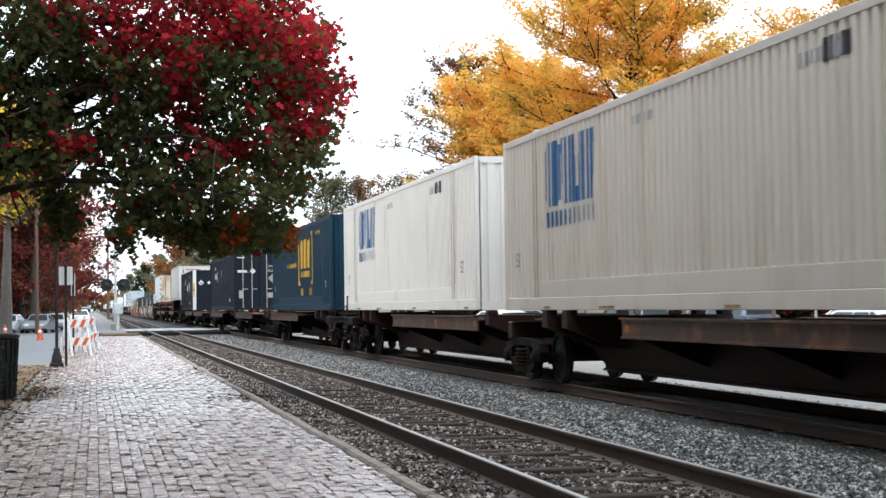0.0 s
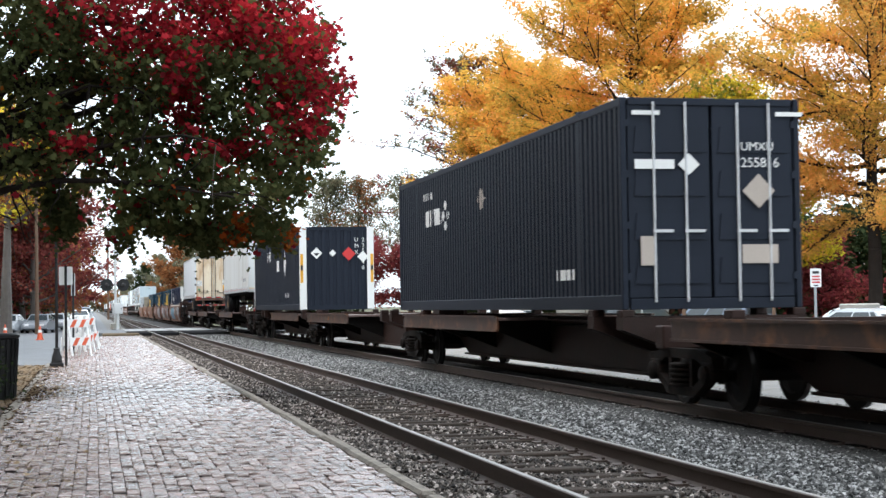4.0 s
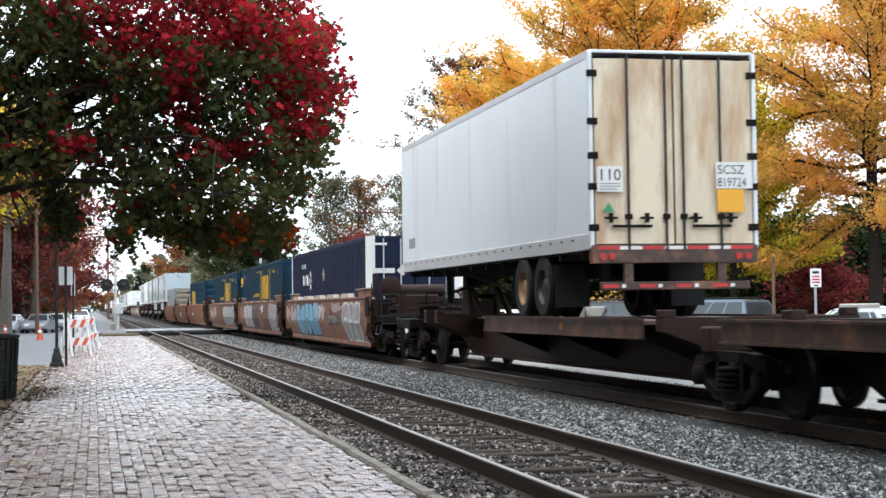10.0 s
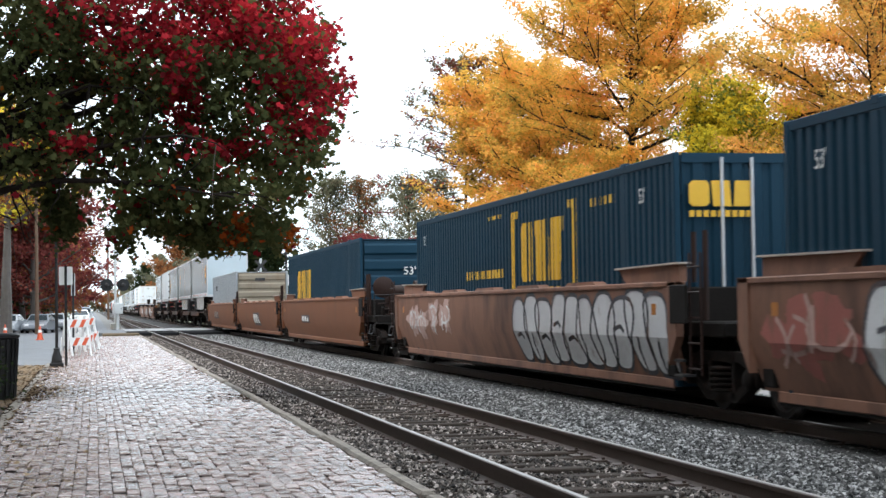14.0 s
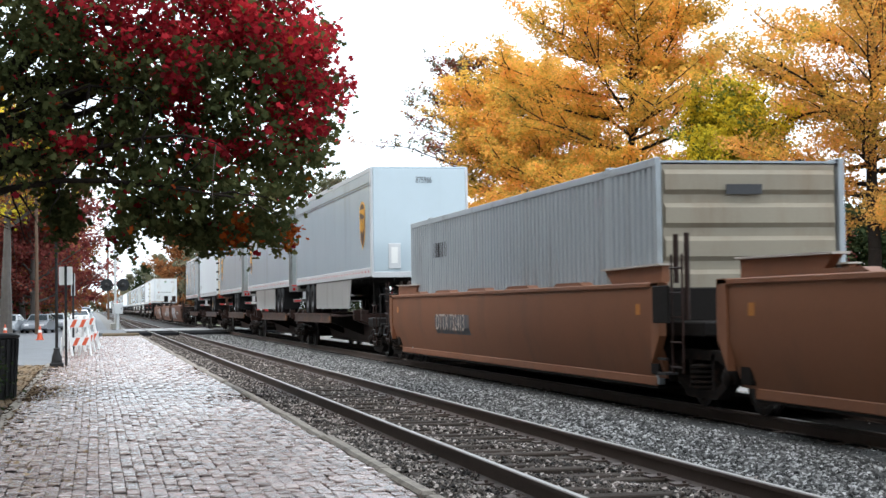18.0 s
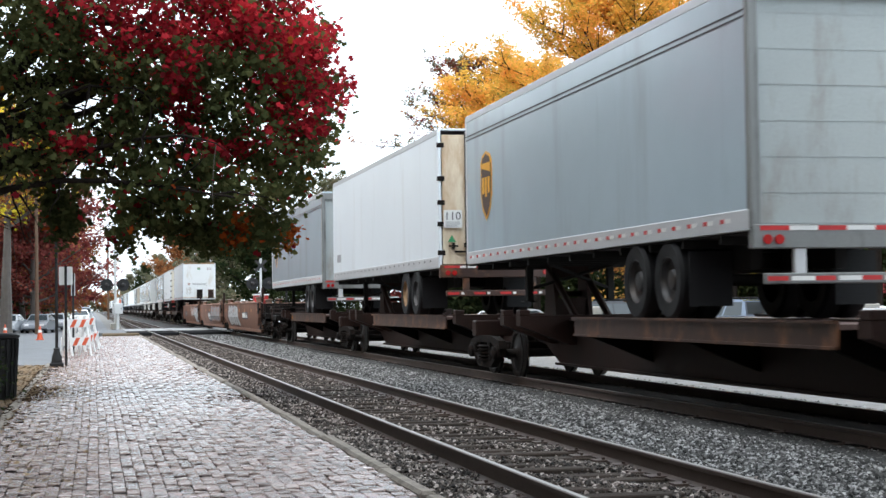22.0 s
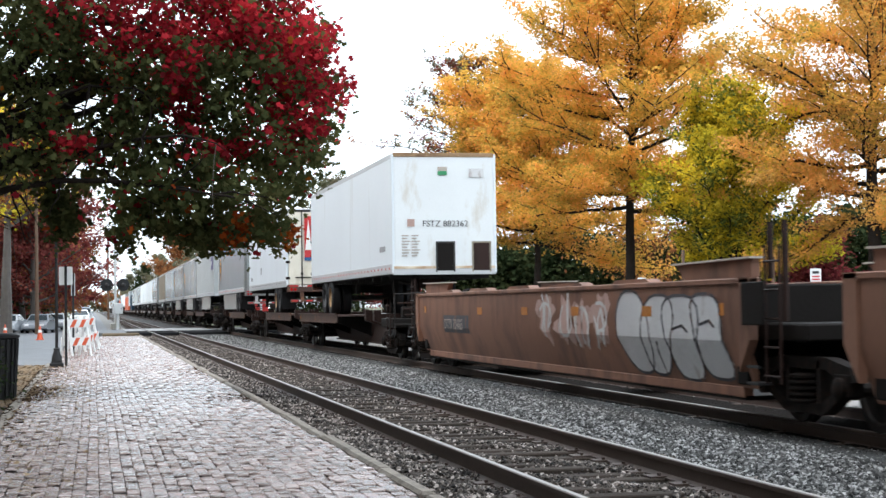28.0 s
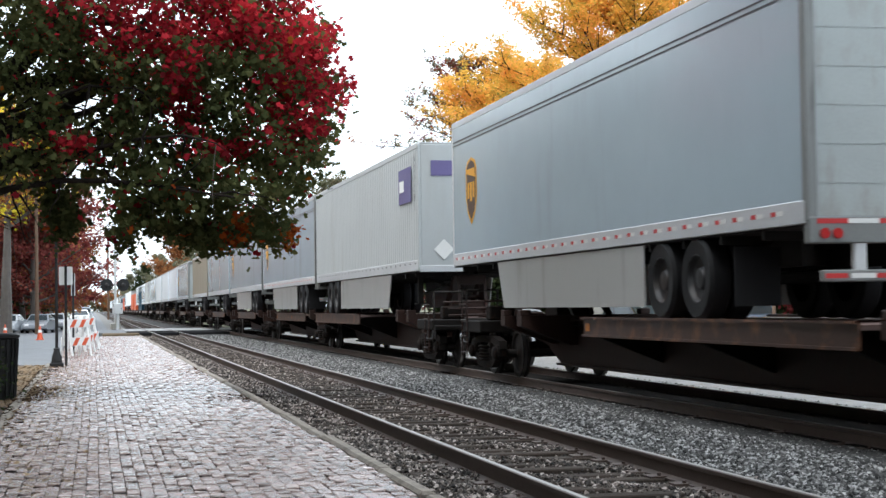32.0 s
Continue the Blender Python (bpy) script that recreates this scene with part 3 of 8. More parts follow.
# ---------------------------------------------------------------- street furniture
def lamp_post():
    o = thing("street_lamp", "black iron lamp post with a square base beside the platform", "lamp post", at=pose(-0.86, 38.6, 0))
    part("base", Geo().box(-0.16, -0.16, 0, 0.16, 0.16, 0.10, 0.012).prism("z", [(-0.12, -0.12), (0.12, -0.12), (0.12, 0.12), (-0.12, 0.12)], 0.10, 0.14)
         .lathe((0, 0, 0.14), "z", [(0.125, 0), (0.115, 0.10), (0.075, 0.22), (0.07, 0.26), (0.085, 0.28), (0.06, 0.31)], 12), M_BLACK, o)
    part("pole", Geo().tube((0, 0, 0.44), (0, 0, 3.9), 0.038, 12, 0.032), M_BLACK, o)
    part("collar", Geo().lathe((0, 0, 3.9), "z", [(0.04, 0), (0.09, 0.05), (0.09, 0.09), (0.05, 0.12)], 12), M_BLACK, o)
    part("globe", Geo().lathe((0, 0, 4.02), "z", [(0.08, 0), (0.17, 0.10), (0.19, 0.22), (0.15, 0.36), (0.05, 0.43)], 14), M_WHITE, o, "white glass globe")


def sign_post(x, y, z0, h, w, ht, back, label, post_r=0.03, bars=()):
    o = thing("sign_post", label, "sign", at=pose(x, y, z0))
    part("post", Geo().prism("z", [(-post_r, -0.02), (post_r, -0.02), (post_r, 0.02), (post_r * 0.4, 0.03), (-post_r * 0.4, 0.03), (-post_r, 0.02)], 0, h + 0.02), M_BLACK if back else M_GALV, o)
    ya = 0.045 if back else -0.045
    p = part("plate", Geo().prism("y", [(-w / 2, h - ht + 0.02), (-w / 2 + 0.02, h - ht), (w / 2 - 0.02, h - ht), (w / 2, h - ht + 0.02), (w / 2, h - 0.02), (w / 2 - 0.02, h), (-w / 2 + 0.02, h), (-w / 2, h - 0.02)],
                                  ya - 0.004, ya + 0.004), M_SIGNBACK if back else M_WHITE, o)
    for (a, b, c, d), m in bars:
        part("mark", Geo().box(a * w - w / 2, ya - 0.009, h - ht + b * ht, c * w - w / 2, ya - 0.005, h - ht + d * ht), m, p)
    return o


lamp_post()
sign_post(-0.66, 39.4, 0, 2.37, 0.32, 0.44, True, "grey back of a parking sign on a dark steel post")
sign_post(-0.59, 47.5, 0, 2.40, 0.12, 0.66, True, "grey back of a parking sign on a dark steel post")
sign_post(-3.75, 56.0, -0.06, 3.1, 0.12, 0.75, True, "narrow grey sign on a steel post beside the lot")
PARK = tuple(((0.14, b, 0.86, b + 0.08), M_RED) for b in (0.22, 0.38, 0.54)) + (((0.2, 0.72, 0.8, 0.86), P_BLACK), ((0.3, 0.05, 0.7, 0.12), P_BLACK))
sign_post(17.3, 49.2, -0.335, 2.45, 0.30, 0.47, False, "white parking sign with red lines on a post", bars=PARK)
sign_post(17.85, 37.6, -0.335, 2.45, 0.30, 0.47, False, "white parking sign with red lines on a post", bars=PARK)

bin_ = thing("trash_bin", "tall black slatted litter bin with a rounded rim", "trash can", at=pose(-1.49, 25.4, -0.035))
part("body", Geo().lathe((0, 0, 0), "z", [(0.27, 0.0), (0.29, 0.03), (0.33, 0.92), (0.34, 0.98)], 20), M_BLACK, bin_)
for i in range(20):
    a = 6.2832 * i / 20
    part("slat", Geo().tube((0.30 * math.cos(a), 0.30 * math.sin(a), 0.04), (0.345 * math.cos(a), 0.345 * math.sin(a), 0.93), 0.02, 6), M_BLACK, bin_)
part("rim", Geo().lathe((0, 0, 0.93), "z", [(0.345, 0), (0.375, 0.02), (0.38, 0.06), (0.35, 0.09), (0.30, 0.075)], 20), M_BLACK, bin_)


def barricade(x, y, rz):
    o = thing("barricade", "folding white A-frame barricade with orange striped boards", "barricade", "barricades on the platform", at=pose(x, y, 0, 0, 0, rz))
    for sx in (-0.30, 0.30):
        for sy in (-0.34, 0.34):
            part("leg", Geo().prism("x", [(sy - 0.03, 0), (sy + 0.03, 0), (0.03 + 0.03 * (sy > 0), 1.12), (-0.03 - 0.03 * (sy < 0), 1.12)], sx - 0.025, sx + 0.025), M_WHITE, o)
    for z, dy in ((0.30, 0.27), (0.82, 0.12)):
        for s in (-1, 1):
            yb = s * dy
            bd = part("board", Geo().box(-0.33, yb - 0.015, z, 0.33, yb + 0.015, z + 0.24, 0.004), M_WHITE, o)
            for j in range(2):
                x0 = -0.27 + 0.29 * j
                part("stripe", Geo().prism("y", [(x0, z + 0.01), (x0 + 0.13, z + 0.01), (x0 + 0.25, z + 0.23), (x0 + 0.12, z + 0.23)], min(yb + s * 0.016, yb + s * 0.019), max(yb + s * 0.016, yb + s * 0.019)), M_ORANGE, bd)
    return o


barricade(-0.52, 47.6, 30)
barricade(-0.42, 52.0, 62)
barricade(-0.30, 55.5, 40)
barricade(-0.22, 59.5, 70)

cone = thing("traffic_cone", "orange traffic cone with a white collar on the lot", "traffic cone", at=pose(-2.52, 78.4, -0.06))
part("foot", Geo().box(-0.20, -0.20, 0, 0.20, 0.20, 0.035, 0.01), M_ORANGE, cone)
part("body", Geo().lathe((0, 0, 0.035), "z", [(0.145, 0), (0.10, 0.26), (0.065, 0.46), (0.04, 0.61), (0.03, 0.63)], 16), M_ORANGE, cone)
part("collar", Geo().lathe((0, 0, 0.035), "z", [(0.093, 0.31), (0.070, 0.45)], 16), M_WHITE, cone, "white reflective collar")
copy_thing(cone, pose(-4.75, 90.5, -0.06))


def crossing_signal(x, y, face, tall, box, label):
    o = thing("crossing_signal", label, "railway signal", "crossing signals", at=pose(x, y, -0.05, 0, 0, face))
    part("base", Geo().box(-0.3, -0.3, 0, 0.3, 0.3, 0.45, 0.03), M_CONCRETE, o)
    part("mast", Geo().tube((0, 0, 0.45), (0, 0, tall), 0.085, 12), M_SIGNBACK, o)
    arm = part("arm", Geo().box(-0.62, -0.05, 3.05, 0.62, 0.05, 3.15, 0.01), M_BLACK, o)
    for sx in (-0.58, 0.58):
        d = part("lamp_disc", Geo().lathe((sx, 0.08, 3.1), "y", [(0.44, 0), (0.44, 0.03)], 22), M_BLACK, o)
        part("housing", Geo().lathe((sx, -0.16, 3.1), "y", [(0.08, 0), (0.13, 0.05), (0.14, 0.24)], 16), M_RIM, d, "grey back of the lamp housing")
        part("hood", Geo().lathe((sx, 0.11, 3.1), "y", [(0.17, 0), (0.16, 0.28)], 16, False), M_BLACK, d)
        part("lens", Geo().lathe((sx, 0.11, 3.1), "y", [(0.145, 0), (0.10, 0.02)], 16), M_LAMP_R, d, "dark red lens")
    for a in () if box else (45, -45):
        g = Geo().box(-0.55, -0.012, -0.09, 0.55, 0.012, 0.09)
        b = part("crossbuck", g, M_RIM, o)
        b.matrix_basis = pose(0, -0.12 - 0.0004 * a, 4.35, 0, a, 0)
    if box:
        c = part("cabinet", Geo().box(-0.30, -0.95, 1.08, 0.30, -0.35, 1.82, 0.02), M_SIGNBACK, o)
        part("cabinet_door", Geo().box(-0.25, -0.975, 1.12, 0.25, -0.952, 1.77, 0.006), M_SIGNBACK, c)
        part("handle", Geo().box(0.17, -1.0, 1.38, 0.20, -0.976, 1.5), M_BLACK, c)
        part("leg", Geo().box(-0.10, -0.75, 0, 0.10, -0.55, 1.08, 0.02), M_SIGNBACK, c)
    return o


crossing_signal(1.45, 113.6, 12, 7.4, True, "level-crossing signal mast with round lamp discs and a grey cabinet")
crossing_signal(11.6, 114, 0, 4.9, False, "level-crossing signal mast with white crossed boards")
pole_b = thing("sign_pole", "black pole with a square white sign beside the crossing", "sign", at=pose(11.3, 96, -0.11))
part("post", Geo().tube((0, 0, 0), (0, 0, 4.6), 0.06, 10), M_BLACK, pole_b)
part("plate", Geo().box(-0.23, -0.10, 2.75, 0.23, -0.07, 3.4, 0.008), M_WHITE, pole_b)
part("cap", Geo().lathe((0, 0, 4.6), "z", [(0.15, 0), (0.16, 0.10), (0.06, 0.2)], 10), M_BLACK, pole_b)
red_box = thing("utility_box", "red painted equipment box beside the crossing", "utility box", at=pose(12.9, 127, -0.3))
part("body", Geo().box(-0.55, -0.5, 0, 0.55, 0.5, 2.6, 0.04), M_RED, red_box)
part("cap", Geo().box(-0.62, -0.57, 2.6, 0.62, 0.57, 2.7, 0.02), M_WHITE, red_box)


def utility_pole(x, y, h, r, label, arm=True):
    o = thing("utility_pole", label, "pole", "utility poles", at=pose(x, y, -0.1))
    part("pole", Geo().tube((0, 0, 0), (0, 0, h), r, 12, r * 0.7), M_WOODPOLE, o)
    if arm:
        c = part("crossarm", Geo().box(-1.2, -0.06, h - 0.8, 1.2, 0.06, h - 0.65, 0.01), M_WOODPOLE, o)
        for sx in (-1.1, -0.5, 0.5, 1.1):
            part("insulator", Geo().lathe((sx, 0, h - 0.65), "z", [(0.03, 0), (0.06, 0.06), (0.04, 0.16)], 8), M_GALV, c)
    return o


utility_pole(-3.42, 101, 11, 0.13, "brown wooden utility pole beside the street")
utility_pole(1.95, 230, 12.5, 0.15, "wooden utility pole beside the tracks")
for x, y, h in ((21.6, 56.7, 3.6), (24.9, 56.0, 3.3)):
    o = thing("lot_light", "slim brown post beside the parked cars", "pole", at=pose(x, y, -0.335))
    part("post", Geo().tube((0, 0, 0), (0, 0, h), 0.07, 10, 0.06), M_WOODPOLE, o)
    part("foot", Geo().box(-0.14, -0.14, 0, 0.14, 0.14, 0.12, 0.02), M_CONCRETE, o)
planter = None
for x, y, s in ((17.6, 58.0, 1.0), (18.6, 57.6, 1.0), (20.3, 56.5, 1.1), (22.3, 44.0, 1.15)):
    if planter is None:
        planter = thing("planter", "round pale concrete planter at the lot edge", "planter", "concrete planters", at=pose(x, y, -0.335))
        part("bowl", Geo().lathe((0, 0, 0.95), "z", [(0.30, 0), (0.50, 0.12), (0.58, 0.40), (0.60, 0.55), (0.54, 0.58), (0.50, 0.50)], 20), M_CONCRETE, planter)
        part("foot", Geo().lathe((0, 0, 0), "z", [(0.36, 0), (0.30, 0.12), (0.22, 0.5), (0.30, 0.96)], 16), M_CONCRETE, planter)
    else:
        copy_thing(planter, pose(x, y, -0.335, 0, 0, 40 * x))


# ---------------------------------------------------------------- parked vehicles
def car(kind, paint, label, x, y, rz, z=-0.335, group="parked cars"):
    """A parked car: nose towards local -y."""
    o = thing("parked_" + kind, label, "car", group, at=pose(x, y, z, 0, 0, rz))
    L, W = (4.7, 0.90) if kind == "sedan" else (4.75, 0.95)
    if kind == "sedan":
        low = [(-2.35, 0.35), (-2.33, 0.62), (-2.15, 0.74), (-1.05, 0.90), (1.55, 0.96), (2.25, 0.93), (2.35, 0.70), (2.33, 0.33), (1.8, 0.22), (-1.9, 0.22)]
        roof = [(-1.10, 0.88), (-0.35, 1.36), (0.10, 1.43), (0.75, 1.41), (1.15, 1.30), (1.72, 0.94)]
    else:
        low = [(-2.37, 0.42), (-2.35, 0.80), (-2.2, 0.95), (-1.15, 1.06), (2.25, 1.12), (2.36, 1.05), (2.37, 0.40), (1.9, 0.30), (-1.9, 0.30)]
        roof = [(-1.20, 1.04), (-0.50, 1.62), (-0.05, 1.72), (1.75, 1.72), (2.02, 1.64), (2.25, 1.10)]
    g = Geo()
    n = len(low)
    rings = [(-W, 0.94), (-W * 0.93, 1.0), (W * 0.93, 1.0), (W, 0.94)]
    zc = 0.62
    vs = [(sx, a * (0.99 if q < 1 else 1), zc + (b - zc) * q) for sx, q in rings for a, b in low]
    fs = [tuple(range(n)), tuple(range(3 * n, 4 * n))[::-1]] + [(j * n + i, j * n + (i + 1) % n, (j + 1) * n + (i + 1) % n, (j + 1) * n + i) for j in range(3) for i in range(n)]
    g.add(vs, [f[::-1] for f in fs])
    body = part("body", g, paint, o)
    m = len(roof)
    wb, wt_ = W * 0.93, W * 0.70
    zb, zt = roof[0][1], max(b for a, b in roof)
    half = lambda b: wb + (wt_ - wb) * (b - zb) / (zt - zb)
    g = Geo()
    vs = [(-half(b), a, b) for a, b in roof] + [(half(b), a, b) for a, b in roof]
    g.add(vs, [tuple(range(m)), tuple(range(m, 2 * m))[::-1]] + [(i, m + i, m + i + 1, i + 1) for i in range(m - 1)])
    part("cabin", g, paint, o)
    e = 0.012

    def pane(name, pts, off):
        part(name, Geo().quad(*[tuple(Vector(p) + Vector(off)) for p in pts]), M_GLASS, o)
    a0, a1, a2, a3 = roof[0], roof[1], roof[-2], roof[-1]
    for nm, (pa, pb), dy in (("windscreen", (a0, a1), -e), ("rear_window", (a3, a2), e)):
        lo_, hi_ = [(pa[0] + (pb[0] - pa[0]) * q, pa[1] + (pb[1] - pa[1]) * q) for q in (0.10, 0.93)]
        pane(nm, [(-half(lo_[1]) + 0.09, lo_[0], lo_[1]), (half(lo_[1]) - 0.09, lo_[0], lo_[1]), (half(hi_[1]) - 0.08, hi_[0], hi_[1]), (-half(hi_[1]) + 0.08, hi_[0], hi_[1])], (0, dy, e))
    zl, zh = zb + 0.07, zt - 0.10
    for s in (-1, 1):
        ya, yb = roof[0][0] + 0.25, roof[-1][0] - 0.25
        ta, tb = roof[1][0] + 0.12, roof[-2][0] - 0.10
        cuts = [0.0, 0.46, 0.49, 0.86, 0.89, 1.0] if kind == "sedan" else [0.0, 0.34, 0.37, 0.66, 0.69, 1.0]
        for i in (0, 2, 4):
            c0, c1 = cuts[i], cuts[i + 1]
            P = lambda q, zz: (s * (half(zz) + 0.006), (ya + (yb - ya) * q) if zz == zl else (ta + (tb - ta) * q), zz)
            pane("side_window", [P(c0, zl), P(c1, zl), P(c1, zh), P(c0, zh)], (0, 0, 0))
        part("mirror", Geo().box(s * W - 0.02 if s < 0 else W - 0.06, -0.95, zb + 0.02, s * W + 0.06 if s < 0 else W + 0.16, -0.82, zb + 0.16, 0.02).box(*((-W - 0.16, -0.95, zb + 0.02, -W + 0.02, -0.82, zb + 0.16) if s < 0 else (W - 0.02, -0.95, zb + 0.02, W + 0.16, -0.82, zb + 0.16)), 0.02), paint, o)
        zlamp = low[2][1] - 0.12
        part("headlight", Geo().box(s * W * 0.62 - 0.16, -2.36, zlamp - 0.07, s * W * 0.62 + 0.16, -2.22, zlamp + 0.06, 0.02), M_LAMP_W, o)
        part("tail_light", Geo().box(s * W * 0.70 - 0.14, 2.24, zb - 0.28, s * W * 0.70 + 0.14, 2.372, zb - 0.10, 0.02), M_LAMP_R, o)
        for yy in (-1.42, 1.38):
            r = 0.32 if kind == "sedan" else 0.36
            wv = part("wheel", Geo().lathe((s * W * 0.86 - s * 0.10, yy, r), "x", [(r * 0.6, -0.115), (r, -0.09), (r, 0.09), (r * 0.6, 0.115)], 18), M_TYRE, o)
            part("rim", Geo().lathe((s * W * 0.86 + s * 0.0, yy, r), "x", [(r * 0.62, -0.02), (r * 0.55, 0.02), (r * 0.2, 0.022)] if s > 0 else [(r * 0.2, -0.022), (r * 0.55, -0.02), (r * 0.62, 0.02)], 14), M_RIM, wv)
    part("front_bumper", Geo().box(-W * 0.9, -2.42, 0.34, W * 0.9, -2.30, 0.55, 0.03), paint, o)
    part("rear_bumper", Geo().box(-W * 0.9, 2.30, 0.36, W * 0.9, 2.42, 0.60, 0.03), paint, o)
    part("number_plate", Geo().box(-0.16, 2.425, 0.62 if kind != "sedan" else 0.68, 0.16, 2.435, 0.76 if kind != "sedan" else 0.80), M_WHITE, o)
    if kind == "suv":
        for s in (-1, 1):
            part("roof_rail", Geo().tube((s * 0.55, -0.1, 1.78), (s * 0.55, 1.75, 1.78), 0.025, 8).box(s * 0.55 - 0.03, 0.0, 1.70, s * 0.55 + 0.03, 0.1, 1.79).box(s * 0.55 - 0.03, 1.6, 1.70, s * 0.55 + 0.03, 1.7, 1.79), M_BLACK, o)
    return o


C_SILVER = surf("car_silver", (0.48, 0.51, 0.54), 0.18, 0.1, var=0.03, bump=0)
C_BLUEGREY = surf("car_blue_grey", (0.16, 0.20, 0.26), 0.25, 0.4, var=0.03, bump=0)
C_GREYCAR = surf("car_grey", (0.27, 0.29, 0.32), 0.18, 0.1, var=0.03, bump=0)
C_DARK = surf("car_charcoal", (0.035, 0.037, 0.042), 0.25, 0.3, var=0.03, bump=0)
C_WHITE = surf("car_white", (0.70, 0.71, 0.72), 0.3, 0, var=0.03, bump=0)
car("suv", C_BLUEGREY, "blue-grey estate car with roof rails parked beyond the tracks", 23.7, 58.6, 205)
car("suv", C_DARK, "dark estate car parked beyond the tracks", 19.6, 56.5, 20)
car("sedan", C_SILVER, "silver sedan parked beyond the tracks", 19.4, 38.2, 200)
car("sedan", C_WHITE, "white sedan parked beyond the tracks", 24.5, 47.5, 20)
car("sedan", C_BLUEGREY, "blue-grey sedan parked beyond the tracks", 23.5, 40.0, 20)
car("sedan", C_SILVER, "silver sedan parked beyond the tracks", 20.6, 75.0, 90)
car("sedan", C_WHITE, "white sedan parked beyond the tracks", 17.0, 67.0, 200)
car("sedan", C_GREYCAR, "dark silver sedan parked beside the street", -3.95, 123.5, -9, -0.33)
car("sedan", C_SILVER, "pale silver sedan parked beside the street", -6.15, 122.5, -10, -0.33)
car("sedan", C_SILVER, "pale silver sedan parked beside the street", -3.1, 139, -8, -0.33)
car("sedan", C_WHITE, "white sedan parked beside the street", -1.25, 151, 0, -0.05)
car("suv", C_SILVER, "silver estate car parked beside the street", -1.1, 171, 0, -0.05)


# ---------------------------------------------------------------- trees and shrubs
LEAF = np.array([(0, -0.5), (0.30, -0.08), (0.22, 0.25), (0, 0.5), (-0.22, 0.25), (-0.30, -0.08)])
LOBED = np.array([(0, -0.5), (0.40, -0.28), (0.22, -0.02), (0.48, 0.20), (0.0, 0.52), (-0.48, 0.20), (-0.22, -0.02), (-0.40, -0.28)])
DIAMOND = np.array([(0, -0.5), (0.32, 0.0), (0, 0.5), (-0.32, 0.0)])


def leaf_mesh(name, centres, size, material, rng, shape=LEAF, flat=0.6):
    """Many small leaves, each a face of its own, turned at random."""
    n, k = len(centres), len(shape)
    nz = rng.normal(size=(n, 3))
    nz[:, 2] = np.abs(nz[:, 2]) + flat
    nz /= np.linalg.norm(nz, axis=1, keepdims=True)
    a = np.cross(nz, rng.normal(size=(n, 3)))
    a /= np.linalg.norm(a, axis=1, keepdims=True)
    b = np.cross(nz, a)
    s = size * (0.6 + 0.7 * rng.random((n, 1, 1)))
    px, py = shape[:, 0][None, :, None], shape[:, 1][None, :, None]
    v = centres[:, None, :] + s * (px * a[:, None] + py * b[:, None] + (np.abs(px) * 0.35) * nz[:, None])
    me = bpy.data.meshes.new(name)
    me.vertices.add(n * k)
    me.vertices.foreach_set("co", v.reshape(-1))
    me.loops.add(n * k)
    me.loops.foreach_set("vertex_index", np.arange(n * k, dtype=np.int32))
    me.polygons.add(n)
    me.polygons.foreach_set("loop_start", np.arange(0, n * k, k, dtype=np.int32))
    me.materials.append(material)
    me.update(calc_edges=True)
    return me


def grow(g, p, d, length, r, rng, steps=5, lift=0.0, wander=0.16):
    """One limb of tapering pieces; returns its points."""
    pts = [Vector(p)]
    d = Vector(d).normalized()
    for i in range(steps):
        d = (d + Vector(rng.normal(0, wander, 3)) + Vector((0, 0, lift))).normalized()
        q = pts[-1] + d * (length / steps)
        g.tube(pts[-1], q, r * (1 - 0.8 * i / steps), 6, r * (1 - 0.8 * (i + 1) / steps))
        pts.append(q)
    return pts


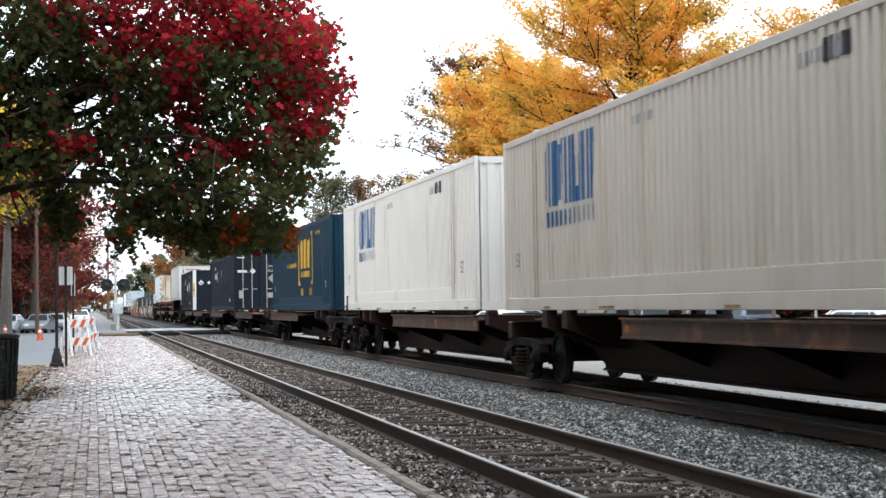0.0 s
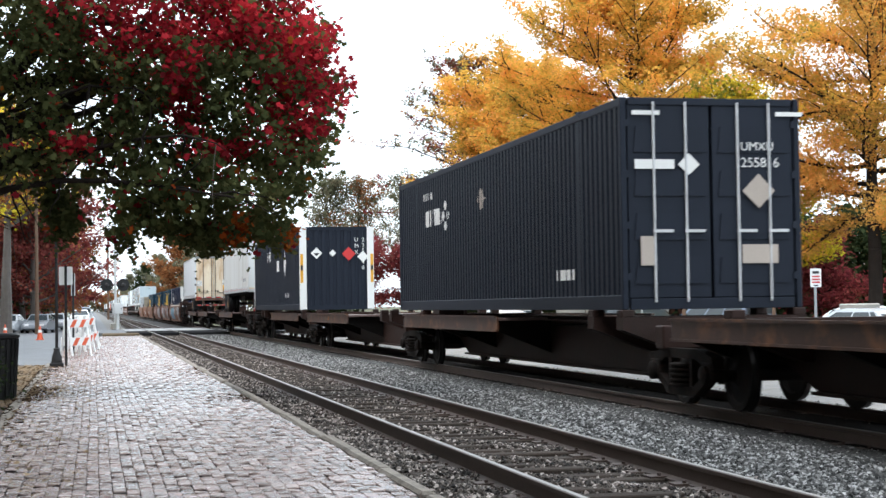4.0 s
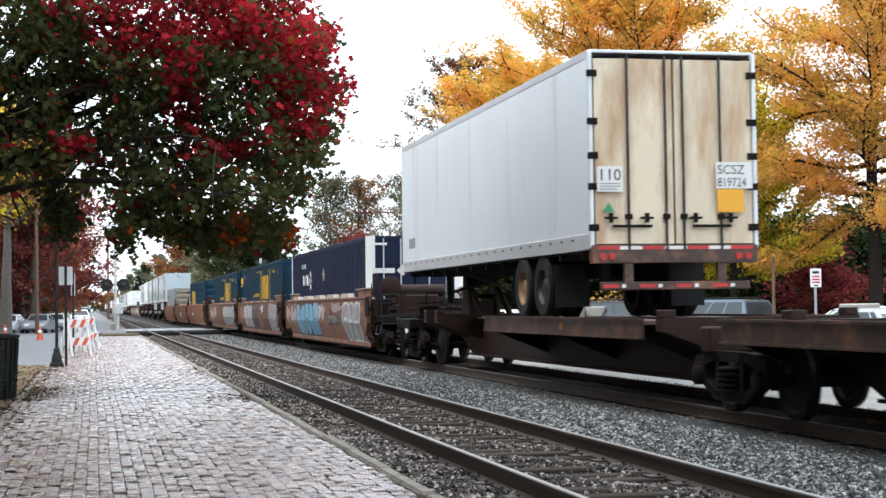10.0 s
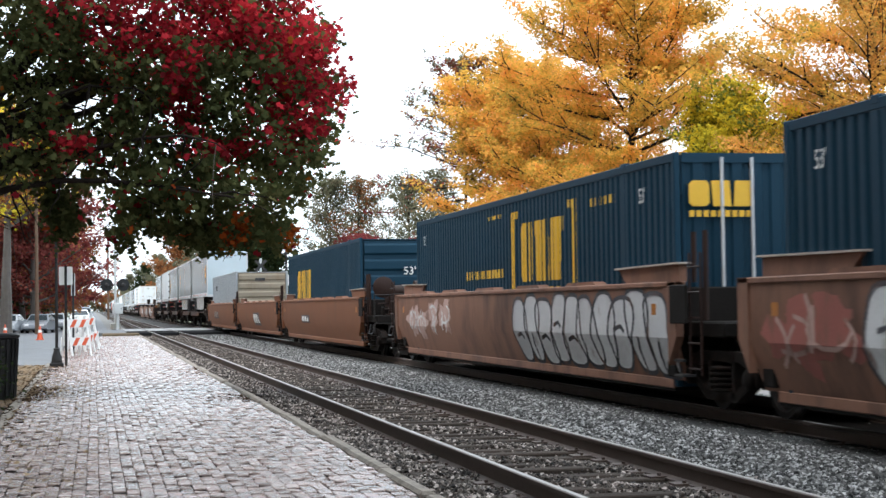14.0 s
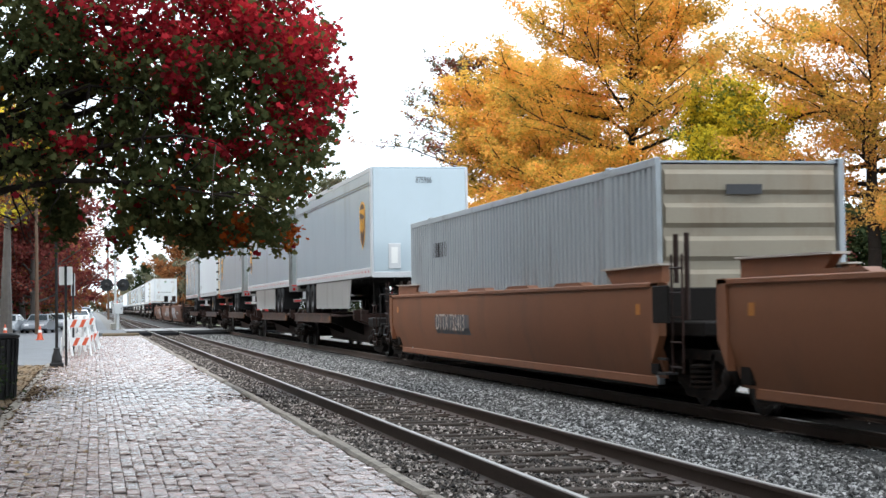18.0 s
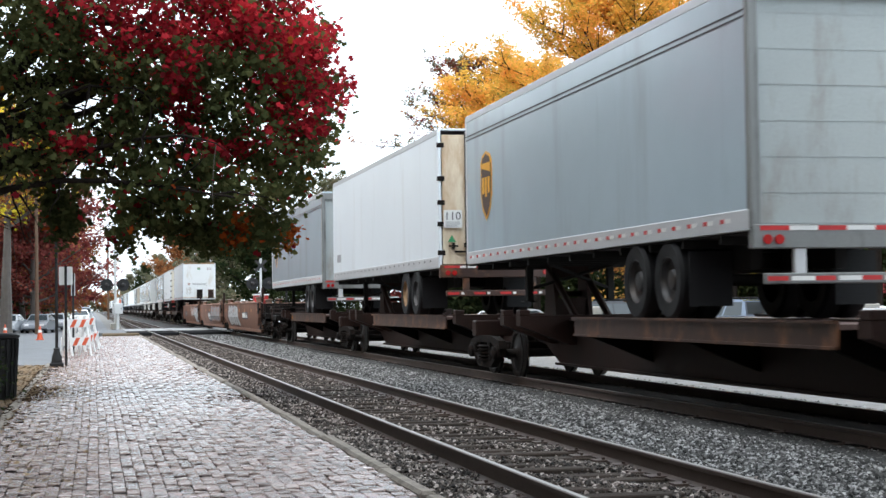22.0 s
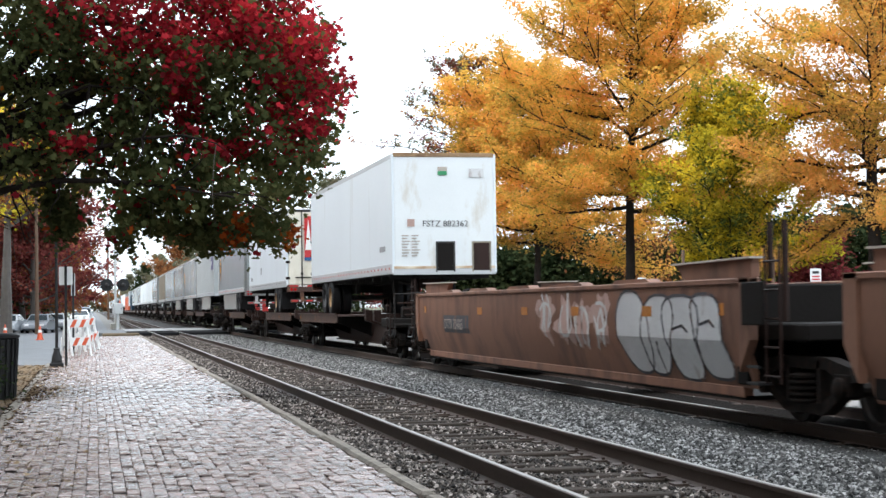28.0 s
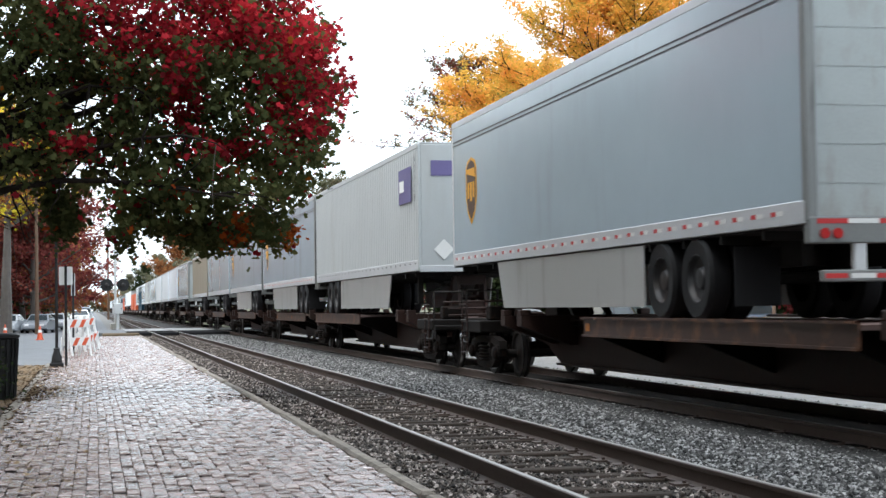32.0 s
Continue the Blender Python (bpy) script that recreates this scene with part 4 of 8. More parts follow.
def tree(name, label, x, y, z, height, r, spread, base, mats, seed, limbs=34, leaves=24000, size=0.20, bark=M_BARK, profile=None, rise=0.35, clump=0.55, trunk_bend=0.03, group="", category="tree", thin=0.0):
    """A trunk, limbs and side branches, and a crown of leaves strewn along them. base: height where the crown begins."""
    rng = np.random.default_rng(seed)
    o = thing(name, label, category, group, at=pose(x, y, z))
    profile = profile or (lambda f: math.sin(math.pi * min(1, 0.22 + 0.78 * f)) ** 0.7 * (1 - 0.35 * f) + 0.06)
    g = Geo()
    g.lathe((0, 0, -0.1), "z", [(r * 1.6, 0), (r * 1.2, 0.25), (r, 0.7)], 10)
    pts = [Vector((0, 0, 0.5))]
    n = 12
    for i in range(n):
        q = pts[-1] + Vector((rng.normal(0, trunk_bend) * height / n, rng.normal(0, trunk_bend) * height / n, (height - 0.5) / n))
        g.tube(pts[-1], q, r * (1 - 0.93 * i / n), 9, r * (1 - 0.93 * (i + 1) / n))
        pts.append(q)
    anchors = []
    for i in range(limbs):
        f = (i + 0.5) / limbs
        h = base + (height - base) * f * 0.97
        k = min(n - 1, int((h - 0.5) / (height - 0.5) * n))
        p0 = pts[k].lerp(pts[k + 1], ((h - 0.5) / (height - 0.5) * n) - k)
        az = i * 2.39996 + rng.normal(0, 0.25)
        ln = spread * profile(f) * (0.75 + 0.45 * rng.random())
        el = rise + 0.75 * f + rng.normal(0, 0.1)
        d = (math.cos(az) * math.cos(el), math.sin(az) * math.cos(el), math.sin(el))
        lp = grow(g, p0, d, ln, r * 0.34 * (1 - 0.75 * f) + 0.012, rng, 5, 0.02)
        for j in range(1, 6):
            anchors.append((lp[j], (0.5 + 0.12 * j) * (1 - thin * f)))
            if ln > 1.2:
                for s in (-1, 1):
                    dd = (lp[j] - lp[j - 1]).normalized()
                    sd = dd.cross(Vector((0, 0, 1))) * s + dd * 0.9 + Vector((0, 0, 0.25))
                    sp = grow(g, lp[j], sd, ln * 0.38 * (0.5 + 0.7 * rng.random()), 0.02 + 0.05 * r, rng, 3, 0.03)
                    anchors += [(q, (0.8 if q is sp[1] else 1.0) * (1 - thin * f)) for q in sp[1:]]
    part("trunk", g, bark, o)
    w = np.array([a[1] for a in anchors]) * (0.25 + rng.random(len(anchors)) ** 1.5)
    pick = rng.choice(len(anchors), leaves, p=w / w.sum())
    c = np.array([tuple(a[0]) for a in anchors])[pick] + rng.normal(0, clump, (leaves, 3)) * (0.7, 0.7, 0.45)
    lot = rng.integers(0, 4, len(anchors))[pick]
    for j, m in enumerate(mats):
        sel = c[(lot * len(mats)) // 4 == j] if len(mats) > 1 else c
        if len(sel):
            part("crown", leaf_mesh("crown", sel, size, m, rng, DIAMOND), m, o)
    return o


def shrub(name, label, x, y, z, rx, ry, h, n, size, mats, seed, category="shrub", pointed=False, kind="", stems=9):
    """A low mass of leaves on a few stems."""
    rng = np.random.default_rng(seed)
    o = thing(name, label, category, kind=kind, at=pose(x, y, z))
    g = Geo()
    for i in range(stems):
        a = rng.random() * 6.283
        grow(g, (0.25 * rx * math.cos(a), 0.25 * ry * math.sin(a), 0), (0.5 * math.cos(a), 0.5 * math.sin(a), 1.2), h * 0.85, 0.05, rng, 4)
    part("stems", g, M_BARK, o)
    m = n // 22
    u = rng.normal(size=(m, 3))
    u /= np.linalg.norm(u, axis=1, keepdims=True)
    u *= (0.45 + 0.55 * rng.random((m, 1)) ** 0.5)
    zz = 0.5 + 0.5 * u[:, 2]
    taper = (1 - zz) ** 0.7 + 0.08 if pointed else 1.0
    c = np.stack([u[:, 0] * rx * taper, u[:, 1] * ry * taper, 0.15 + zz * (h - 0.15)], -1)
    c = np.repeat(c, 22, 0) + rng.normal(0, 0.22 + 0.03 * h, (m * 22, 3))
    c[:, 2] = np.abs(c[:, 2])
    lot = np.repeat(rng.integers(0, len(mats), m), 22)
    for j, mt in enumerate(mats):
        if (lot == j).any():
            part("leaves", leaf_mesh("leaves", c[lot == j], size, mt, rng, DIAMOND), mt, o)
    return o


def CONE(f):
    """Widest a quarter of the way up, then narrowing to the tip."""
    return 0.75 + f if f < 0.25 else 1.0 - 0.93 * ((f - 0.25) / 0.75) ** 1.1


def DOME(f):
    return 0.85 + 0.5 * f if f < 0.3 else 1.0 - 0.75 * ((f - 0.3) / 0.7) ** 1.6


# the maple over the platform
MAPLE_RED = ((5.0, 5.95, 1.9, 0.5, 1.4), (7.0, 5.4, 0.9, 1.1, 0.62), (6.6, 4.3, 0.8, 0.5, 0.45), (4.8, 4.5, 0.33, 0.48, 0.95), (5.4, 3.87, 0.4, 0.16, 1.1), (3.0, 3.85, 0.5, 0.18, 0.8), (3.9, 5.5, 0.5, 0.35, 0.6))
MAPLE_ORANGE = ((5.6, 2.55, 0.30, 0.28, 0.85), (6.65, 2.55, 0.28, 0.26, 0.85), (4.7, 3.2, 0.26, 0.14, 0.6))


def blots(spots, x, z):
    return sum(w * math.exp(-((x - a) / rx) ** 2 - ((z - b) / rz) ** 2) for a, b, rx, rz, w in spots)


def bough(g, pts, r0, r1):
    """A heavy limb through a few points, tapering, with a slight wander."""
    n = len(pts) - 1
    fine = []
    for i in range(n):
        for k in range(4):
            q = Vector(pts[i]).lerp(Vector(pts[i + 1]), k / 4)
            fine.append(q + 0.06 * Vector((noise.noise(q * 1.3), noise.noise(q * 1.3 + Vector((5, 0, 0))), noise.noise(q * 1.3 + Vector((0, 5, 0))))))
    fine.append(Vector(pts[-1]))
    for i, (p, q) in enumerate(zip(fine, fine[1:])):
        k = i / len(fine)
        g.tube(p, q, r0 + (r1 - r0) * k, 9, r0 + (r1 - r0) * (i + 1) / len(fine))


def maple():
    rng = np.random.default_rng(3)
    o = thing("maple_tree", "old maple with red and green autumn leaves hanging over the platform", "tree", at=pose(-3.4, 26.2, -0.04))
    C, R = Vector((1.5, -0.2, 4.75)), (6.9, 1.9, 3.2)
    g = Geo()
    g.lathe((0, 0, 0), "z", [(0.55, 0), (0.38, 0.4), (0.31, 1.2), (0.30, 2.1)], 14)
    bough(g, [(0, 0.1, 1.9), (1.2, 0.1, 3.4), (2.1, 0, 4.25), (3.4, -0.1, 4.9), (4.7, -0.2, 5.6)], 0.24, 0.05)
    bough(g, [(0, 0.1, 1.9), (0.9, 0.3, 3.8), (1.9, 0.4, 5.0), (2.7, 0.4, 5.8), (3.2, 0.3, 6.8)], 0.26, 0.08)
    bough(g, [(1.9, 0.3, 5.0), (2.7, 0.3, 5.05), (3.5, 0.3, 5.35), (4.4, 0.2, 6.2)], 0.13, 0.05)
    bough(g, [(1.7, -0.4, 6.5), (3.2, -0.5, 5.95), (4.3, -0.6, 5.75), (5.6, -0.6, 5.5)], 0.07, 0.03)
    bough(g, [(2.1, 0, 4.25), (3.0, 0.5, 4.45), (4.0, 0.6, 4.9)], 0.10, 0.03)
    tips = []
    for i in range(26):
        a = i * 2.39996
        f = 0.44 + 0.56 * (i + 0.5) / 26
        tgt = C + Vector((R[0] * 0.60 * math.cos(a) * math.sqrt(1 - (2 * f - 1) ** 2 * 0.8), R[1] * 0.60 * math.sin(a) * math.sqrt(1 - (2 * f - 1) ** 2 * 0.8), R[2] * 0.65 * (2 * f - 1)))
        start = Vector((0, 0, 1.7 + 1.6 * f))
        d = tgt - start
        lp = grow(g, start, (d.x, d.y, d.z + 1.2), d.length * 0.95, (0.16 if d.x < 2.5 else 0.10) * (1 - 0.4 * f), rng, 7, -0.06, 0.10)
        for j in range(2, 8):
            for s in range(2):
                sp = grow(g, lp[j], Vector(rng.normal(0, 1, 3)) + (lp[j] - lp[j - 1]).normalized() * 0.8, 0.7 + 0.4 * rng.random(), 0.022, rng, 4, -0.05)
                tips.append(sp)
    part("trunk", g, M_BARK, o)
    for i in range(40):
        tw = Geo()
        sp = tips[int(rng.integers(len(tips)))]
        grow(tw, sp[3], (rng.normal(0, 0.15), rng.normal(0, 0.15), -1), 1.2, 0.006, rng, 5, -0.2, 0.08)
        part("hanging_twig", tw, M_BARK2, o)
    m = 4100
    u = rng.normal(size=(m, 3))
    u /= (np.abs(u) ** 4).sum(1, keepdims=True) ** (1 / 4)
    rad = 0.25 + 0.75 * rng.random(m) ** 0.45
    c0 = []
    for i in range(m):
        ui = Vector(u[i])
        edge = 0.93 + 0.07 * noise.noise(ui * 2.3 + Vector((4, 1, 7))) + 0.07 * noise.noise(ui * 6.0)
        p = C + Vector((ui.x * R[0], ui.y * R[1], ui.z * R[2])) * rad[i] * edge
        q = Vector((p.x, p.y * 0.3, p.z))
        # thin places: round the heavy boughs, low in the middle and along the underside
        gap = (0.8 * noise.noise(q * 0.85 + Vector((11, 3, 5))) + 0.7 * noise.noise(q * 2.6)) * (0.62 if p.x > 4.6 else 1.0)
        gap += blots(((2.4, 5.8, 1.0, 0.45, -0.2), (2.6, 4.5, 0.8, 0.4, 0.12), (4.8, 5.7, 1.3, 0.5, -0.35), (4.0, 4.15, 0.5, 0.5, 0.36), (4.8, 2.75, 0.5, 0.3, 0.34), (2.4, 4.1, 0.6, 0.5, 0.12)), p.x, p.z)
        rim = (p.x - 3.4) * 26.0 / (26.2 + p.y) < 4.06 - 0.33 * abs(p.z - 5.06) + 0.34 * noise.noise(p * 1.7)
        floor_z = 3.35 + 0.30 * noise.noise(p * 0.9) if p.x < 3.55 else 2.52 + 0.30 * noise.noise(p * 1.1)
        if rim and gap < 0.20 and p.z > floor_z:
            c0.append(p)
    # strands that hang below the crown
    for i in range(40):
        x = 3.7 + 3.0 * rng.random() if i % 8 else 2.65 + 0.4 * rng.random()
        top = Vector((x, -0.2 + 1.6 * (rng.random() - 0.5), 3.2 if x < 3.5 else 2.62))
        for k in range(int(rng.integers(3, 8) if x < 3.5 else rng.integers(1, 4))):
            c0.append(top + Vector((0.04 * k, 0, -0.13 * k)))
    c0 = np.array([tuple(p) for p in c0])
    per = 26
    c = np.repeat(c0, per, 0) + rng.normal(0, 1, (len(c0) * per, 3)) * (0.128, 0.14, 0.11)
    lot = []
    for p in c:
        v = Vector(p)
        red = 0.45 * noise.noise(v * 1.3 + Vector((2, 8, 1))) + 0.55 * noise.noise(v * 3.4) + blots(MAPLE_RED, p[0], p[2]) - 0.40
        low = 0.3 * noise.noise(v * 1.4 + Vector((5, 5, 5))) + 0.3 * noise.noise(v * 3.1) + blots(MAPLE_ORANGE, p[0], p[2])
        lot.append(0 if red > 0.0 else 2 if low > 0.42 else 1)
    lot = np.array(lot)
    flip = rng.random(len(lot))
    lot = np.where(flip < 0.02, 0, np.where(flip > 0.99, 2, np.where((flip > 0.06) & (flip < 0.22), 1, lot)))
    for j, mt in ((0, L_MRED), (1, L_MGREEN), (2, L_MORANGE)):
        part("crown", leaf_mesh("crown", c[lot == j], 0.112, mt, rng, LOBED, 0.25), mt, o)


maple()
tree("golden_tree", "tall tree with golden-orange autumn leaves beside the lot", 22.9, 66.6, -0.3, 17.6, 0.25, 6.3, 5.5, [L_GOLD], 11, 60, 115000, 0.155, profile=CONE, rise=0.02, clump=0.36, thin=0.6)
tree("golden_tree", "broad tree with golden-orange autumn leaves beyond the lot", 22.3, 79.5, -0.3, 13.2, 0.22, 5.1, 4.6, [L_GOLD, L_GOLD, L_AMBER], 12, 50, 90000, 0.19, profile=DOME, rise=0.10, clump=0.42, thin=0.2)
tree("lime_tree", "smaller tree with yellow and green leaves", 25.3, 61.0, -0.3, 9.0, 0.17, 3.9, 2.3, [L_LIME, L_LIME, L_MIDGREEN, L_LIME], 13, 40, 60000, 0.17, profile=DOME, clump=0.36)
tree("amber_tree", "tall tree with thin amber autumn leaves", 28.6, 55.2, -0.3, 18.5, 0.29, 5.5, 4.4, [L_AMBER, L_GOLD, L_AMBER], 14, 58, 120000, 0.15, M_BARK, profile=CONE, rise=0.0, clump=0.42, thin=0.45)
tree("bare_tree", "slim dark tree with thinning grey-green leaves", 25.4, 108, -0.3, 19.0, 0.2, 6.6, 8.5, [L_OLIVE, L_RUSSET, L_OLIVE, L_CRIMSON], 15, 34, 11000, 0.24, rise=0.0, clump=0.28, profile=CONE)
for i, (x, y, h, m) in enumerate(((26.0, 178, 16, L_OLIVE), (29, 178, 16, L_RUSSET), (33, 168, 15.5, L_OLIVE), (38, 176, 17, L_OLIVE), (43, 150, 15, L_DARKGREEN), (48, 165, 16, L_OLIVE))):
    tree("far_tree", "distant tree with thin grey-green leaves", x, y, -0.3, h, 0.22, 4.6, 4.5, [m, L_OLIVE], 30 + i, 26, 7500, 0.30, group="far trees beyond the lot")
tree("red_maple", "small crimson maple beyond the crossing", 21.3, 128, -0.3, 7.2, 0.12, 3.0, 1.6, [L_CRIMSON], 41, 22, 8000, 0.26)
tree("red_maple", "small crimson maple beyond the crossing", 24.9, 126, -0.3, 6.4, 0.12, 2.6, 1.2, [L_CRIMSON], 42, 22, 8000, 0.26)
tree("red_maple", "small crimson maple beside the parked cars", 33.2, 69.5, -0.3, 4.3, 0.09, 2.2, 0.9, [L_CRIMSON], 43, 20, 8000, 0.20)
tree("orange_tree", "thin understorey tree with orange leaves", 29.6, 84, -0.3, 6.4, 0.08, 3.4, 1.2, [L_AMBER, L_RUSSET], 44, 20, 3000, 0.24)
shrub("conifer", "rounded dark green evergreen", 15.9, 124, -0.3, 2.0, 2.0, 4.9, 8000, 0.20, [L_DARKGREEN], 51, "tree")
shrub("conifer", "tall dark green evergreen", 18.8, 123, -0.3, 1.9, 1.9, 5.8, 8000, 0.20, [L_DARKGREEN], 52, "tree", True)
for i, (x, y, rx, h, m) in enumerate(((24, 97, 4, 5.5, L_DARKGREEN), (29, 95, 4, 6.0, L_DARKGREEN), (34, 92, 4, 5.5, L_DARKGREEN), (39, 88, 4.5, 6.5, L_DARKGREEN), (43, 82, 4.5, 7, L_DARKGREEN), (45, 74, 4, 7, L_OLIVE), (46, 66, 4, 6.5, L_DARKGREEN), (46, 58, 4, 6.5, L_RUSSET), (45, 49, 4, 6, L_DARKGREEN))):
    shrub("thicket", "dense dark green understorey behind the lot", x, y, -0.3, rx, 3.0, h, 14000, 0.36, [m, L_DARKGREEN], 60 + i)
# big unseen trees, added to keep light off this end of the platform
for i, (x, y, h) in enumerate(((-5.2, 8.6, 16.5), (-5.6, -3.0, 17), (-13.5, -14.0, 17), (-9.0, 16.0, 15.5), (-13.0, 24.0, 14))):
    tree("shade_tree", "broad unseen tree with dark green and red leaves, added for shade", x, y, -0.1, h, 0.35, 6.4, 6.4, [L_DARKGREEN, L_DARKGREEN, L_CRIMSON], 300 + i, 36, 34000, 0.44, group="shade trees beside the platform", profile=DOME)
# row of shrubs out of view, added to block light from low on the left
for i in range(4):
    shrub("hedge_shrub", "tall unseen dark green shrub, added to block low light", -7.0, 4.5 + 5.0 * i, -0.1, 2.6, 3.0, 4.6, 9000, 0.30, [L_DARKGREEN], 340 + i)
# unseen treeline for the trailers to reflect; last four added to fill a gap
for i, (x, y, h) in enumerate(((-21, 34, 10.5), (-19, 45, 12), (-22, 56, 11), (-20, 66, 12.5), (-23, 77, 11.5), (-21, 89, 12.5), (-19, 22, 11), (-14.5, 93, 13), (-13.8, 78, 12), (-13.2, 63, 12), (-14.0, 49, 11.5))):
    tree("lot_tree", "unseen dark green tree at the far side of the lot", x, y, -0.3, h, 0.3, 7.2, 1.6, [L_DARKGREEN, L_OLIVE], 320 + i, 30, 18000, 0.5, group="trees behind the lot", profile=DOME)
# along the street on the left
for i, (x, y, h, sp, m) in enumerate(((-4.6, 128, 13.5, 6.4, (L_DULLRED,)), (-7.4, 131, 12.0, 5.4, (L_DULLRED,)), (-5.6, 215, 12, 6.0, (L_AMBER, L_RUSSET)), (-4.9, 190, 13, 6.0, (L_RUSSET, L_CRIMSON)), (-6.0, 142, 13, 5.8, (L_DULLRED, L_RUSSET)), (-5.8, 172, 13, 6.0, (L_CRIMSON, L_RUSSET)), (-10.5, 100, 13, 5.0, (L_RUSSET, L_DULLRED, L_LIME)), (-11.5, 130, 14, 5.5, (L_DULLRED, L_RUSSET)), (-12.5, 160, 14, 5.5, (L_RUSSET, L_CRIMSON)))):
    tree("street_tree", "street tree with dull red autumn leaves", x, y, -0.2, h, 0.3, sp, 2.0, list(m), 80 + i, 34, 22000, 0.36, M_BARK2, group="street trees")
big = tree("old_tree", "thick grey trunk beside the street", -5.65, 108, -0.34, 14, 0.42, 5.0, 7.0, [L_LIME, L_RUSSET], 90, 24, 9000, 0.30, M_BARK2)
for i, (x, y) in enumerate(((-9.0, 152), (-8.2, 176), (-7.4, 200), (-10.5, 140), (-13, 120), (-13.5, 135), (-14, 152), (-13, 172), (-12, 195), (-20, 110))):
    shrub("thicket", "russet undergrowth behind the street", x, y, -0.2, 4.5, 5.0, 7.5, 9000, 0.42, [L_RUSSET, L_DARKGREEN, L_CRIMSON], 100 + i)
# rows that close the view along the line
for i, (x, y, h, m) in enumerate(((15.5, 150, 9.0, L_DARKGREEN), (16, 190, 10, L_OLIVE), (16.5, 235, 11.5, L_OLIVE), (16, 290, 12, L_OLIVE), (15, 360, 13, L_OLIVE), (14, 450, 14, L_DARKGREEN), (-9, 270, 14, L_RUSSET), (-9, 340, 14, L_OLIVE), (-9, 430, 15, L_RUSSET), (-8, 560, 15, L_OLIVE), (13.6, 260, 13, L_RUSSET), (13, 620, 15, L_OLIVE))):
    tree("line_tree", "distant tree beside the railway in autumn colour", x, y, -0.3, h, 0.25, 5.2, 1.2, [m], 120 + i, 26, 7000, 0.5, group="far trees along the line")


def woods(name, label, x0, x1, y0, y1, h, n, size, mats, seed):
    rng = np.random.default_rng(seed)
    o = thing(name, label, "woods", kind="stuff")
    g = Geo()
    for i in range(60):
        x, y = x0 + (x1 - x0) * rng.random(), y0 + (y1 - y0) * rng.random()
        g.tube((x, y, -0.4), (x, y, h * 0.8), 0.2, 6, 0.08)
    part("trunks", g, M_BARK, o)
    m = n // 30
    c = np.stack([x0 + (x1 - x0) * rng.random(m), y0 + (y1 - y0) * rng.random(m), h * rng.random(m) ** 0.8], -1)
    c[:, 2] *= 0.75 + 0.35 * np.array([noise.noise(Vector((a * 0.07, b * 0.07, 0))) for a, b, _ in c])
    c = np.repeat(c, 30, 0) + rng.normal(0, 0.9, (m * 30, 3))
    lot = np.repeat(rng.integers(0, len(mats), m), 30)
    for j, mt in enumerate(mats):
        part("foliage", leaf_mesh("foliage", c[lot == j], size, mt, rng, DIAMOND), mt, o)


woods("far_woods", "belt of mixed autumn woods behind the lot", 54, 74, -60, 190, 11, 36000, 0.7, [L_DARKGREEN, L_OLIVE, L_RUSSET], 200)
woods("far_woods", "belt of mixed autumn woods behind the street", -60, -30, -80, 300, 12, 36000, 0.8, [L_DARKGREEN, L_OLIVE, L_RUSSET], 201)
woods("far_woods", "distant woods at the end of the line", -80, 120, 1450, 1500, 22, 30000, 2.2, [L_OLIVE, L_RUSSET], 202)

# a low house behind the lot
house = thing("house", "low brick house with a white eave behind the trees", "house", at=pose(37.5, 90, -0.3))
part("wall", Geo().box(-4, 0, 0, 4, 7, 2.7), surf("house_brick", (0.22, 0.09, 0.06), 0.85, var=0.2, fine=18), house)
part("roof", Geo().prism("y", [(-4.5, 2.7), (4.5, 2.7), (0, 4.4)], -0.4, 7.4), surf("shingles", (0.07, 0.065, 0.06), 0.9, var=0.25), house)
part("eave", Geo().box(-4.5, -0.46, 2.56, 4.5, -0.41, 2.74), M_WHITE, house)
for x in (-2.4, 1.2):
    w = part("window", Geo().box(x, -0.03, 0.9, x + 1.2, 0.02, 2.1), M_GLASS, house)
    part("frame", Geo().box(x - 0.08, -0.05, 0.82, x + 1.28, -0.031, 0.9).box(x - 0.08, -0.05, 2.1, x + 1.28, -0.031, 2.18).box(x - 0.08, -0.05, 0.9, x, -0.031, 2.1).box(x + 1.2, -0.05, 0.9, x + 1.28, -0.031, 2.1), M_WHITE, w)


# fallen leaves on the bed, the edging and the bricks
def litter(name, label, spots, size, material, seed):
    rng = np.random.default_rng(seed)
    pts = []
    for x0, x1, y0, y1, z, n, edge in spots:
        x = rng.random(n) ** (2.2 if edge else 1.0)
        pts.append(np.stack([x0 + (x1 - x0) * x, y0 + (y1 - y0) * rng.random(n), np.full(n, z) + 0.012 * rng.random(n)], -1))
    me = leaf_mesh(name, np.concatenate(pts), size, material, rng, LOBED, 4.0)
    tagged(part(name, me, material), label, kind="stuff")


